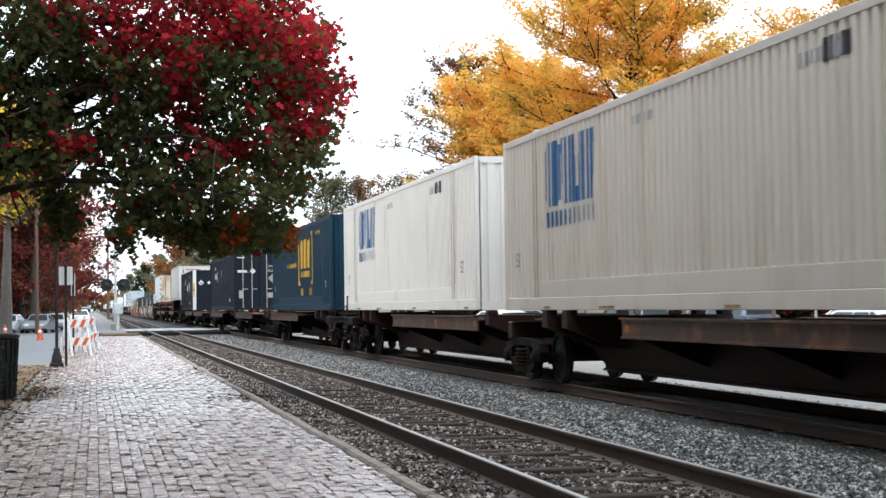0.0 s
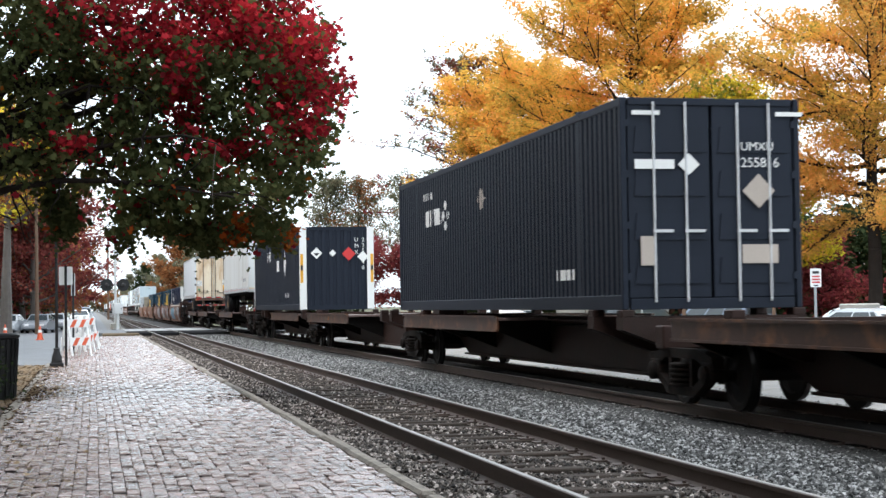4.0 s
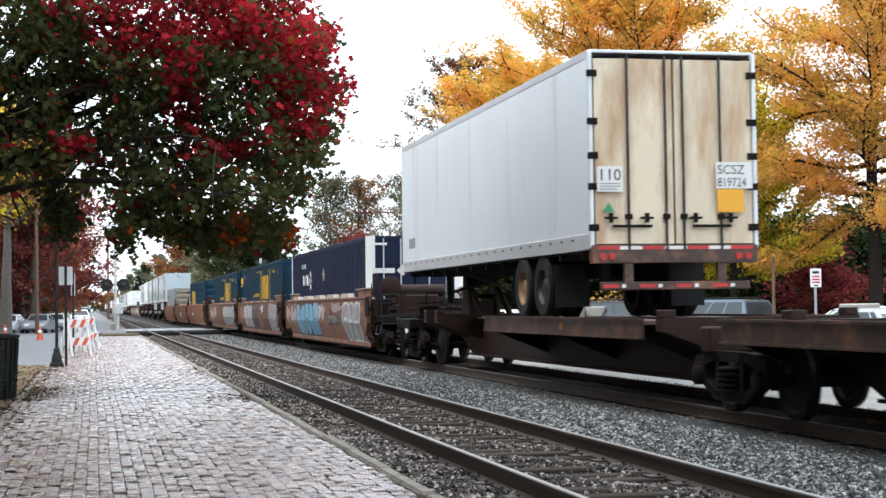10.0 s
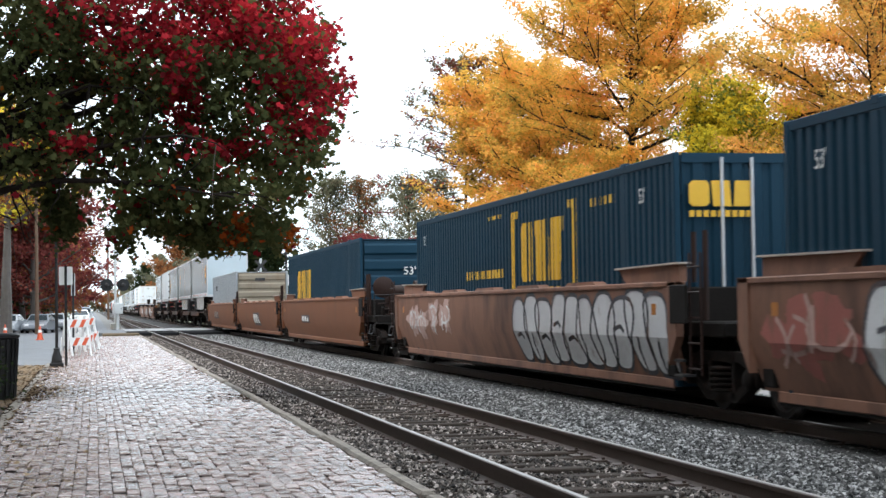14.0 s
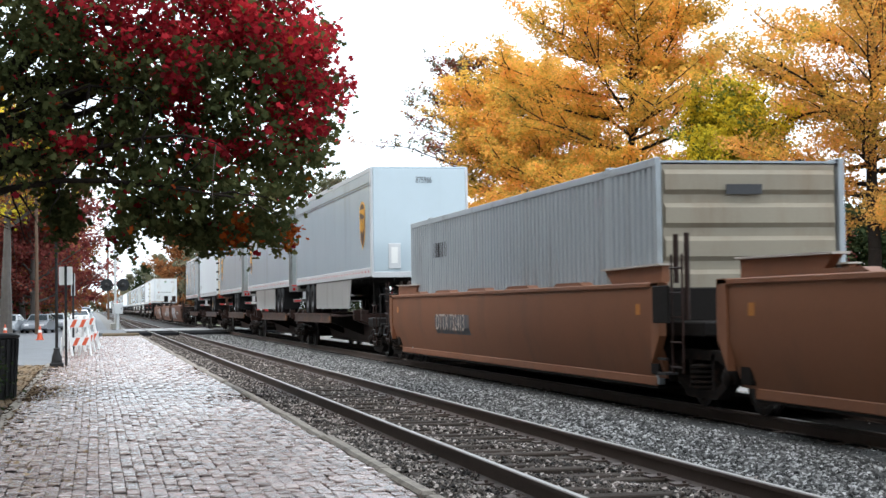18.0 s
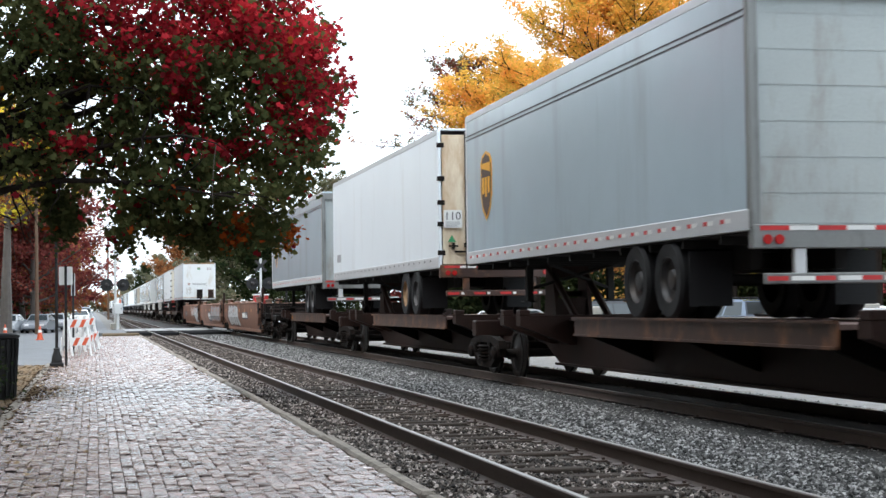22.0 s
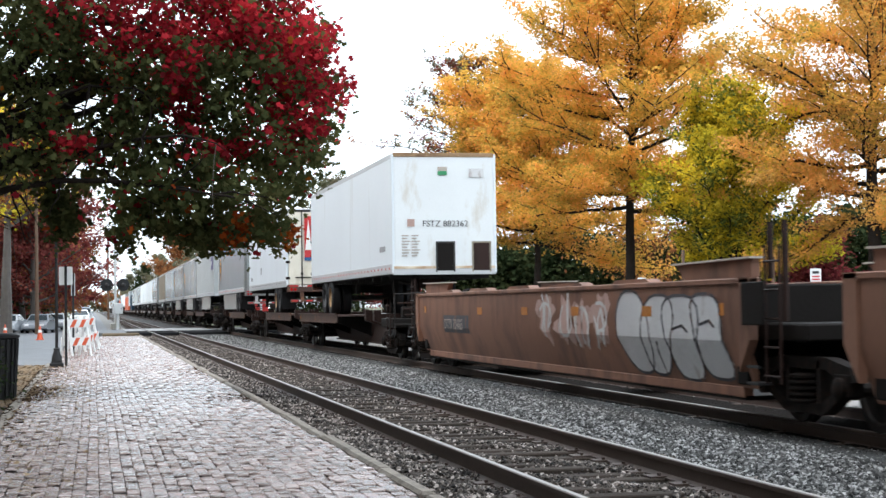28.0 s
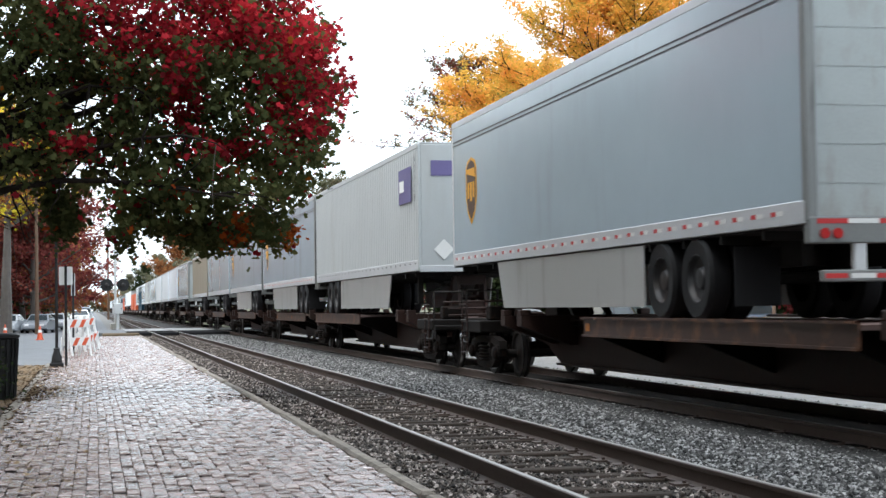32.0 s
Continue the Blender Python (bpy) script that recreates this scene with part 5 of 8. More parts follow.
L_DRY = leafy("dry_leaf", [(0.12, 0.08, 0.048), (0.23, 0.16, 0.10), (0.33, 0.24, 0.155)], 0.1)
L_ROT = leafy("rotten_leaf", [(0.018, 0.013, 0.010), (0.04, 0.026, 0.018), (0.10, 0.055, 0.03)], 0.1)
litter("fallen_leaves", "dry brown leaves strewn on the planting bed", [(-4.5, -1.17, 23.0, 41.0, -0.03, 5200, False), (-3.5, -1.17, 9.0, 24.0, -0.022, 1100, False), (-1.02, 0.1, 9.0, 40.0, 0.012, 420, True), (-1.0, -0.45, 24.5, 28.5, 0.012, 160, True)], 0.06, L_DRY, 401)
litter("rotten_leaves", "dark wet leaves lying along the platform edges", [(-1.02, -0.55, 24.0, 28.0, 0.010, 220, True), (-1.16, -0.8, 9.0, 38.0, 0.014, 500, True), (2.16, 1.60, 22.6, 24.4, 0.010, 90, True), (2.16, 1.7, 32.0, 36.5, 0.010, 70, True), (2.34, 2.55, 8.0, 45.0, -0.17, 1500, False)], 0.055, L_ROT, 402)
shrub("shrub", "low dark green shrub beside the litter bin", -1.72, 21.2, -0.03, 0.28, 0.5, 0.62, 1500, 0.07, [L_DARKGREEN], 403)


# ---------------------------------------------------------------- the train
def run(t):
    """Metres that the train has gone at t seconds."""
    return 15.45 * t


ROLLING = []     # (thing, metres ahead at the start, height, turn)
WHEELS = []


def side_frame_geo(s):
    """Cast side frame of a truck with its two windows, bearing boxes and springs."""
    x0, x1 = (s * 1.06, s * 1.20) if s > 0 else (s * 1.20, s * 1.06)
    g = Geo()
    g.prism("x", [(-1.12, 0.52), (-1.05, 0.66), (-0.55, 0.74), (0.55, 0.74), (1.05, 0.66), (1.12, 0.52), (0.95, 0.50), (0.5, 0.62), (-0.5, 0.62), (-0.95, 0.50)], x0, x1)
    g.prism("x", [(-0.95, 0.40), (-0.45, 0.16), (0.45, 0.16), (0.95, 0.40), (0.85, 0.46), (0.40, 0.27), (-0.40, 0.27), (-0.85, 0.46)], x0, x1)
    for a in (-0.40, 0.32):
        g.box(x0, a, 0.2, x1, a + 0.08, 0.70)
    for a in (-0.90, 0.90):
        g.box(x0 - 0.01, a - 0.17, 0.36, x1 + 0.01, a + 0.17, 0.60, 0.02)
        g.lathe((s * 1.2, a, 0.44), "x", [(0.12, -0.03), (0.12, 0.06), (0.07, 0.09)] if s > 0 else [(0.07, -0.09), (0.12, -0.06), (0.12, 0.03)], 12)
    return g


def spring_geo(s):
    prof = []
    for k in range(5):
        z = 0.27 + 0.062 * k
        prof += [(0.15, z), (0.20, z + 0.015), (0.20, z + 0.035), (0.15, z + 0.05)]
    return Geo().lathe((s * 1.13, 0, 0), "z", prof, 12)


def wheelset_geo():
    g = Geo()
    g.tube((-1.05, 0, 0), (1.05, 0, 0), 0.075, 10)
    for s in (-1, 1):
        p = [(0.10, -0.09), (0.15, -0.05), (0.33, -0.035), (0.36, -0.065), (0.43, -0.065), (0.42, 0.02), (0.45, 0.035), (0.45, 0.06), (0.35, 0.06), (0.32, 0.01), (0.15, 0.02), (0.10, 0.06)]
        g.lathe((s * 0.755, 0, 0), "x", p if s < 0 else [(r, -h) for r, h in p[::-1]], 26)
    return g


def tread_geo():
    g = Geo()
    for s in (-1, 1):
        p = [(0.4325, -0.05), (0.4325, 0.012)]
        g.lathe((s * 0.755, 0, 0), "x", p if s < 0 else [(r, -h) for r, h in p[::-1]], 26, False)
    return g


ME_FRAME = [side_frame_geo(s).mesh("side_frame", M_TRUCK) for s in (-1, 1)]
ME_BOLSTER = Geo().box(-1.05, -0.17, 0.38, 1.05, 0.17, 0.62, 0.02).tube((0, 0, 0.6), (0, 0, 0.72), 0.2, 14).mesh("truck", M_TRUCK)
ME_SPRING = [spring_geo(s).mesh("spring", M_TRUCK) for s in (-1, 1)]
wheel_geo = wheelset_geo()
plain_faces = len(wheel_geo.f)
treads = tread_geo()
ME_WHEELS = wheel_geo.add(treads.v, treads.f).mesh("wheelset", M_WHEEL)
ME_WHEELS.materials.append(M_TREAD)
for face in ME_WHEELS.polygons[plain_faces:]:
    face.material_index = 1
ME_SHOE = Geo().box(-0.85, 0.36, 0.30, -0.66, 0.42, 0.58).box(0.66, 0.36, 0.30, 0.85, 0.42, 0.58).box(-0.85, -0.42, 0.30, -0.66, -0.36, 0.58).box(0.66, -0.42, 0.30, 0.85, -0.36, 0.58).box(-0.8, -0.40, 0.34, 0.8, -0.34, 0.42).box(-0.8, 0.34, 0.34, 0.8, 0.40, 0.42).mesh("brake_beam", M_TRUCK)


def truck(o, y, simple=False):
    t = part("truck", ME_BOLSTER, M_TRUCK, o)
    t.location = (0, y, 0)
    for m in ME_FRAME:
        part("side_frame", m, M_TRUCK, t)
    if not simple:
        for m in ME_SPRING:
            part("spring", m, M_TRUCK, t)
        part("brake_beam", ME_SHOE, M_TRUCK, t)
    for a in (-0.9, 0.9):
        w = part("wheelset", ME_WHEELS, M_WHEEL, t)
        w.location = (0, a, 0.43)
        WHEELS.append(w)


def ladder(o, x, y, z0, z1, w=0.4):
    g = Geo()
    g.box(x - 0.02, y, z0, x, y + 0.03, z1).box(x - 0.02, y + w, z0, x, y + w + 0.03, z1)
    z = z0 + 0.08
    while z < z1:
        g.tube((x - 0.03, y, z), (x - 0.03, y + w + 0.03, z), 0.012, 6)
        z += 0.3
    part("ladder", g, M_CARBROWN, o)


def coupler(o, y, d):
    part("coupler", Geo().box(-0.10, min(y, y + d * 0.7), 0.72, 0.10, max(y, y + d * 0.7), 0.94, 0.02).box(-0.17, min(y + d * 0.65, y + d * 0.98), 0.70, 0.17, max(y + d * 0.65, y + d * 0.98), 0.98, 0.04), M_CARDARK, o)


def end_gear(o, y, d, seed):
    """Grab irons, pipes, an uncoupling lever and an air hose on the end of a car; d points outwards along y."""
    rng = np.random.default_rng(seed)
    Q = lambda q: y + d * q
    part("uncoupling_lever", Geo().tube((-1.36, Q(0.06), 0.88), (-0.25, Q(0.10), 0.86), 0.018, 6).tube((-1.36, Q(0.06), 0.88), (-1.38, Q(0.12), 0.62), 0.018, 6), M_WHEEL, o)
    g = Geo().tube((-1.33, Q(-0.15), 1.02), (-1.33, Q(-0.15), 1.62), 0.02, 6).tube((-0.72, Q(-0.15), 1.02), (-0.72, Q(-0.15), 1.62), 0.02, 6).tube((-1.33, Q(-0.15), 1.60), (-0.72, Q(-0.15), 1.60), 0.02, 6)
    part("grab_iron", g, M_WHEEL, o)
    part("grab_iron", Geo().tube((-1.41, Q(-0.55), 0.62), (-1.41, Q(-0.05), 0.62), 0.016, 6).tube((-1.41, Q(-0.55), 0.62), (-1.36, Q(-0.55), 0.85), 0.016, 6).tube((-1.41, Q(-0.05), 0.62), (-1.36, Q(-0.05), 0.85), 0.016, 6), M_RIM, o)
    h = [(0.32 + 0.02 * k, Q(0.10 + 0.06 * k), 0.72 - 0.42 * math.sin(0.5 * k)) for k in range(6)]
    g = Geo()
    for p, q in zip(h, h[1:]):
        g.tube(p, q, 0.028, 6)
    part("air_hose", g, M_TYRE, o)
    part("valve_box", Geo().box(-1.05, *sorted((Q(-0.55), Q(-0.85)))[:1], 1.02, -0.55, sorted((Q(-0.55), Q(-0.85)))[1], 1.30, 0.03), M_TRUCK, o)
    part("brake_wheel", Geo().lathe((0.45, Q(0.02), 1.45), "y", [(0.22, 0), (0.26, 0.015), (0.26, 0.035), (0.22, 0.05)], 16, False), M_WHEEL, o)
    part("brake_stand", Geo().box(0.40, *sorted((Q(0.0), Q(-0.10)))[:1], 1.02, 0.50, sorted((Q(0.0), Q(-0.10)))[1], 1.55, 0.01), M_CARBROWN, o)
    for k in range(3):
        zz = 1.10 + 0.14 * k
        part("brake_rod", Geo().tube((-1.2 + 0.3 * rng.random(), Q(-0.35 - 0.12 * k), zz), (1.1, Q(-0.30 - 0.12 * k), zz + 0.03), 0.022, 6), M_CARBROWN, o)


def spine_car(u, ln, deck, first, last, simple=False, hitch=True, seed=0, at_hitch=0.0):
    """One platform of an articulated spine car: deep centre beam, wheel decks at one end, a hitch at the other."""
    rng = np.random.default_rng(seed)
    o = thing("spine_car", "rusty brown articulated spine car with a deep centre beam", "rail car", "spine cars of the train", at=pose(TRACK_2, u, 0))
    part("centre_beam", Geo().prism("x", [(0.3, 0.70), (1.3, 0.58), (2.1, 0.29), (ln - 2.1, 0.29), (ln - 1.3, 0.58), (ln - 0.3, 0.70), (ln - 0.3, 1.02), (0.3, 1.02)], -0.36, 0.36)
         .prism("x", [(2.1, 0.25), (ln - 2.1, 0.25), (ln - 2.1, 0.29), (2.1, 0.29)], -0.44, 0.44), M_CARBROWN, o)
    if not simple:
        part("top_plate", Geo().box(-0.48, 0.5, 1.022, 0.48, ln - 0.5, 1.05, 0.006), M_DECKTOP, o, "pinkish top plate of the beam, sky sheen in its colour")
    d0, d1 = (2.3, 10.8) if deck == "n" else (ln - 8.9, ln - 0.35)
    for s in (-1, 1):
        xa, xb = (0.50, 1.40) if s > 0 else (-1.40, -0.50)
        pl = part("wheel_deck", Geo().box(xa, d0, 1.03, xb, d1, 1.08), M_DECKTOP, o)
        xe = 1.40 if s > 0 else -1.43
        part("edge_beam", Geo().box(xe, d0, 0.84, xe + 0.03, d1, 1.12).box(xe - 0.05 * (s < 0), d0, 1.09, xe + 0.03 + 0.05 * (s > 0), d1, 1.12).box(xe - 0.03 * (s < 0), d0, 0.84, xe + 0.03 + 0.03 * (s > 0), d1, 0.87), M_DECK, pl)
        if not simple:
            for k, q in enumerate((d0 + 0.08, d0 + (d1 - d0) * 0.42, d1 - 0.30)):
                if rng.random() < 0.35:
                    part("reflector", Geo().box(xe - 0.006 if s < 0 else xe + 0.032, q, 0.92, xe - 0.002 if s < 0 else xe + 0.036, q + 0.18, 1.03), M_YELLOWTAPE, pl)
    # outriggers and container pedestals
    for q in (d0 + 0.3, (d0 + d1) / 2, d1 - 0.4):
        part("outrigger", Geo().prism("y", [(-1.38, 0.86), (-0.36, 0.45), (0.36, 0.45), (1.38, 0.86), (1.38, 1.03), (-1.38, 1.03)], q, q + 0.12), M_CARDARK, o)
    far = 3.2 if deck == "f" else ln - 3.0
    for q in (2.1, ln - 2.1) if simple else (1.9, far, ln - 1.9):
        g = Geo().prism("y", [(-1.34, 0.95), (-0.48, 0.62), (0.48, 0.62), (1.34, 0.95), (1.34, 1.12), (-1.34, 1.12)], q - 0.14, q + 0.14)
        for s in (-1.25, 1.25):
            g.box(s - 0.09, q - 0.12, 1.12, s + 0.09, q + 0.12, 1.22, 0.01)
        part("pedestal", g, M_CARBROWN, o)
    if hitch:
        h = at_hitch or (1.2 if deck == "f" else ln - 1.6)
        st = part("hitch", Geo().prism("x", [(h - 0.30, 1.05), (h + 0.50, 1.05), (h + 0.32, 2.02), (h - 0.02, 2.02)], -0.34, -0.27).prism("x", [(h - 0.30, 1.05), (h + 0.50, 1.05), (h + 0.32, 2.02), (h - 0.02, 2.02)], 0.27, 0.34)
                  .box(-0.27, h - 0.16, 1.05, 0.27, h - 0.10, 1.42).box(-0.27, h - 0.06, 1.78, 0.27, h, 2.0).tube((-0.27, h + 0.2, 1.5), (0.27, h + 0.2, 1.5), 0.05, 8), M_CARBROWN, o)
        part("top_plate", Geo().prism("z", [(-0.38, h - 0.25), (-0.10, h - 0.25), (0, h + 0.05), (0.10, h - 0.25), (0.38, h - 0.25), (0.38, h + 0.50), (-0.38, h + 0.50)], 2.02, 2.13), M_CARDARK, st, "dark grease-covered top plate")
        for sx in (-0.30, 0.30):
            part("strut", Geo().tube((sx, h + 0.25, 1.98), (sx, h + (1.55 if deck == "f" else -1.35), 1.06), 0.065, 8), M_CARBROWN, st)
    if not simple:
        air = part("air_tank", Geo().tube((0.75, ln * 0.45, 0.62), (0.75, ln * 0.45 + 1.2, 0.62), 0.2, 12), M_CARDARK, o)
        part("brake_pipe", Geo().tube((-0.40, 1.0, 0.95), (-0.40, ln - 1.0, 0.95), 0.025, 6), M_CARDARK, o)
    truck(o, 0.0 if not first else 0.1, simple)
    part("end_sill", Geo().box(-1.25, 0.45, 0.72, 1.25, 0.75, 1.02, 0.02), M_CARBROWN, o)
    if first:
        part("end_platform", Geo().box(-1.40, -1.15, 0.80, 1.40, 0.45, 1.02, 0.02), M_CARDARK, o)
        ladder(o, -1.42, -0.95, 0.35, 1.35)
        coupler(o, -1.15, -1)
        if not simple:
            end_gear(o, -1.15, -1, seed)
    if last:
        truck(o, ln, simple)
        part("end_platform", Geo().box(-1.40, ln - 0.45, 0.80, 1.40, ln + 1.05, 1.02, 0.02), M_CARDARK, o)
        ladder(o, -1.42, ln + 0.45, 0.35, 1.35)
        coupler(o, ln + 1.05, 1)
        if not simple:
            end_gear(o, ln + 1.05, 1, seed + 7)
    ROLLING.append((o, u, 0.0, 0))
    return o


def well_skin(polys, lift, step=0.04):
    """Paint on the side of a well: flat above the knee, leaning in below it."""
    g = Geo()
    skin = lambda z: -1.474 - lift + (0.0 if z > 0.88 else (0.88 - z) / 0.52 * 0.174)
    for poly in polys:
        lo_, hi_ = min(p[0] for p in poly), max(p[0] for p in poly)
        n = max(1, int((hi_ - lo_) / step))
        w = (hi_ - lo_) / n
        for i in range(n):
            ya, yb = lo_ + i * w, lo_ + (i + 1) * w
            for za, zb in spans(poly, (ya + yb) / 2):
                cut = [za, 0.88, zb] if za < 0.88 < zb else [za, zb]
                for c, d in zip(cut, cut[1:]):
                    g.quad((skin(c), ya, c), (skin(c), yb, c), (skin(d), yb, d), (skin(d), ya, d))
    return g


def pen(lines, pts, t):
    """Adds a bent line of half width t to a list of polygons."""
    for (a, b), (c, d) in zip(pts, pts[1:]):
        l = math.hypot(c - a, d - b) + 1e-6
        ey, ez = (c - a) / l * t * 0.4, (d - b) / l * t * 0.4
        ny, nz = -(d - b) / l * t, (c - a) / l * t
        lines.append([(a - ey - ny, b - ez - nz), (c + ey - ny, d + ez - nz), (c + ey + ny, d + ez + nz), (a - ey + ny, b - ez + nz)])


def fingers(o, y0, y1, z0, z1, fill, ink, seed, n=6, t=0.026, label=""):
    """Sprayed row of tall swollen shapes that lean on one another, each with its own outline."""
    rng = np.random.default_rng(seed)
    w = (y1 - y0) / n
    for k in range(n):
        yc, lean = y0 + (k + 0.5) * w, w * 0.40 * (rng.random() - 0.5)
        lo_, hi_ = z0 + (z1 - z0) * 0.05 * rng.random(), z1 - (z1 - z0) * 0.10 * rng.random()
        half = w * (0.53 + 0.14 * rng.random())
        pts = []
        for i in range(22):
            a = 6.2832 * (i + 0.5) / 22
            c, e = math.cos(a), math.sin(a)
            r = (abs(c) ** 3.2 + abs(e) ** 3.2) ** (-1 / 3.2)
            q = r * e
            pinch = 1.0 - 0.16 * math.cos(2.4 * q + k)
            pts.append((yc + half * r * c * pinch + lean * q, (lo_ + hi_) / 2 + (hi_ - lo_) / 2 * q))
        g = part("graffiti", well_skin([pts], 0.003 + 0.0015 * (k % 3)), fill, o, label)
        lines = []
        pen(lines, pts + pts[:1], t)
        # a short bar or curl inside each shape
        m = rng.random()
        zc = lo_ + (hi_ - lo_) * (0.35 + 0.3 * rng.random())
        if m < 0.45:
            pen(lines, [(yc + 0.5 * half, zc), (yc - 0.1 * half, zc + 0.05), (yc - 0.4 * half, zc - 0.02)], t)
        elif m < 0.8:
            pen(lines, [(yc + lean * 0.2, lo_ + 0.02), (yc + lean * 0.1 + 0.05, lo_ + (hi_ - lo_) * 0.28), (yc, lo_ + (hi_ - lo_) * 0.42)], t)
        part("outline", well_skin(lines, 0.010, 0.02), ink, g)


def daubs(o, y0, y1, z0, z1, haze, ink, seed, n=5):
    """A faded sprayed tag: an uneven cloud of paint with quick bent strokes over it."""
    rng = np.random.default_rng(seed)
    w = (y1 - y0) / n
    for k in range(n):
        yc, zc = y0 + (k + 0.3 + 0.4 * rng.random()) * w, z0 + (z1 - z0) * (0.35 + 0.3 * rng.random())
        q1, q2 = rng.random(2) * 6.28
        cloud = []
        for i in range(30):
            a = 6.2832 * i / 30
            r = 1 + 0.28 * math.sin(3 * a + q1) + 0.22 * math.sin(5 * a + q2) + 0.14 * math.sin(9 * a + q1)
            cloud.append((yc + w * 0.50 * r * math.cos(a), min(z1, max(z0, zc + (z1 - z0) * 0.36 * r * math.sin(a)))))
        g = part("graffiti", well_skin([cloud], 0.003 + 0.0015 * (k % 3)), haze, o)
        lines = []
        for j in range(3):
            a0, zz = yc + w * 0.7 * (rng.random() - 0.5), z0 + (z1 - z0) * (0.15 + 0.3 * rng.random())
            hh, bend = (z1 - z0) * (0.3 + 0.35 * rng.random()), w * 0.35 * (rng.random() - 0.5)
            pen(lines, [(a0 + bend * math.sin(0.55 * q), min(z1, zz + hh * q / 6)) for q in range(7)], 0.022 + 0.018 * rng.random())
        pen(lines, [(yc + w * 0.4 * math.cos(q1 + 0.6 * q), min(z1, max(z0, zc + (z1 - z0) * 0.22 * math.sin(q1 + 0.6 * q)))) for q in range(7)], 0.025)
        part("outline", well_skin(lines, 0.010, 0.02), ink, g)


def well_car(u0, u1, first, last, paint, seed, label, gear=True):
    """One well of an articulated well car, with its end platforms over the trucks."""
    ln = u1 - u0
    o = thing("well_car", label, "rail car", "well cars of the train", at=pose(TRACK_2, u0, 0))
    for s in (-1, 1):
        prof = [(1.474, 1.50), (1.474, 0.88), (1.30, 0.36), (1.23, 0.36), (1.39, 0.88), (1.39, 1.50)]
        sw = part("side_wall", Geo().prism("y", [(s * a, b) for a, b in prof], 0.25, ln - 0.25), paint, o)
        part("top_chord", Geo().box(*((1.36, 0, 1.50, 1.50, ln, 1.57) if s > 0 else (-1.50, 0, 1.50, -1.36, ln, 1.57)), 0.012), paint, sw)
        part("bottom_chord", Geo().box(*((1.20, 0.6, 0.25, 1.315, ln - 0.6, 0.37) if s > 0 else (-1.315, 0.6, 0.25, -1.20, ln - 0.6, 0.37)), 0.01), paint, sw)
        for q in (0.0, ln - 0.28):
            part("end_post", Geo().prism("x", [(q, 0.55 if q else 0.9), (q + 0.28, 0.9 if q else 0.55), (q + 0.28, 1.57), (q, 1.57)], s * 1.45 - 0.05, s * 1.45 + 0.05), paint, sw)
        if s < 0:
            for q in (0.75, ln - 1.0):
                part("reflector", Geo().box(-1.480, q, 1.16, -1.476, q + 0.16, 1.30), M_YELLOWTAPE, sw)
            for q in (3.1, 6.2, 9.0, 12.1) if seed > 5 else ():
                part("reflector", Geo().box(-1.486, q, 1.14, -1.483, q + 0.36, 1.27), M_YELLOWTAPE, sw)
            part("placard_board", Geo().box(-1.53, -0.42, 1.06, -1.50, 0.14, 1.52, 0.01).box(-1.50, -0.3, 1.2, -1.44, 0.0, 1.3), M_CARDARK, sw, "framed dark placard board")
            part("foot_step", Geo().box(-1.46, -0.12, 0.42, -1.30, 0.18, 0.45).box(-1.46, -0.12, 0.60, -1.42, 0.18, 0.63), M_RIM, sw)
            for q in np.linspace(3.2, ln - 3.6, 5):
                hp = 0.11 if seed == 0 else 0.05
                part("cover_plate", Geo().prism("x", [(q, 1.57), (q + 1.5, 1.57), (q + 1.35, 1.57 + hp), (q + 0.15, 1.57 + hp)], -1.47, -1.30), P_PALE if seed == 0 else paint, sw)
    part("well_floor", Geo().box(-1.30, 0.6, 0.22, -0.95, ln - 0.6, 0.27).box(0.95, 0.6, 0.22, 1.30, ln - 0.6, 0.27).box(-0.95, 0.6, 0.22, 0.95, 2.4, 0.27).box(-0.95, ln - 2.4, 0.22, 0.95, ln - 0.6, 0.27).box(-0.95, ln / 2 - 0.6, 0.22, 0.95, ln / 2 + 0.6, 0.27), M_CARDARK, o)
    for q, d in ((0.0, 1), (ln, -1)):
        a, b = sorted((q + d * 0.35, q + d * 0.65))
        part("bulkhead", Geo().box(-1.38, a, 0.40, 1.38, b, 1.5, 0.02), M_CARDARK, o)
        for s in (-1.28, 1.28):
            gd = part("guide", Geo().prism("x", [(q + d * 0.3, 1.57), (q + d * 2.3, 1.57), (q + d * 2.6, 1.76), (q + d * 0.3, 1.78)], s - 0.05, s + 0.05), paint, o)
            part("guide_top", Geo().prism("x", [(q + d * 0.25, 1.782), (q + d * 2.65, 1.762), (q + d * 2.65, 1.785), (q + d * 0.25, 1.805)], s - 0.10, s + 0.10), P_PALE, gd, "pale top plate")
    near, endd = (-0.65 if not first else -0.35), ln + 0.55
    part("end_platform", Geo().box(-1.30, -1.0 if not first else -1.35, 0.90, 1.30, 0.4, 1.08, 0.02), M_CARDARK, o)
    truck(o, near)
    g = Geo().tube((-1.35, -0.25, 1.55), (-1.35, -0.25, 2.15), 0.035, 8).tube((-1.35, -0.62, 1.1), (-1.35, -0.62, 2.15), 0.035, 8)
    part("guard_post", g, M_CARBROWN, o)
    ladder(o, -1.40, -0.62, 0.45, 1.9, 0.36)
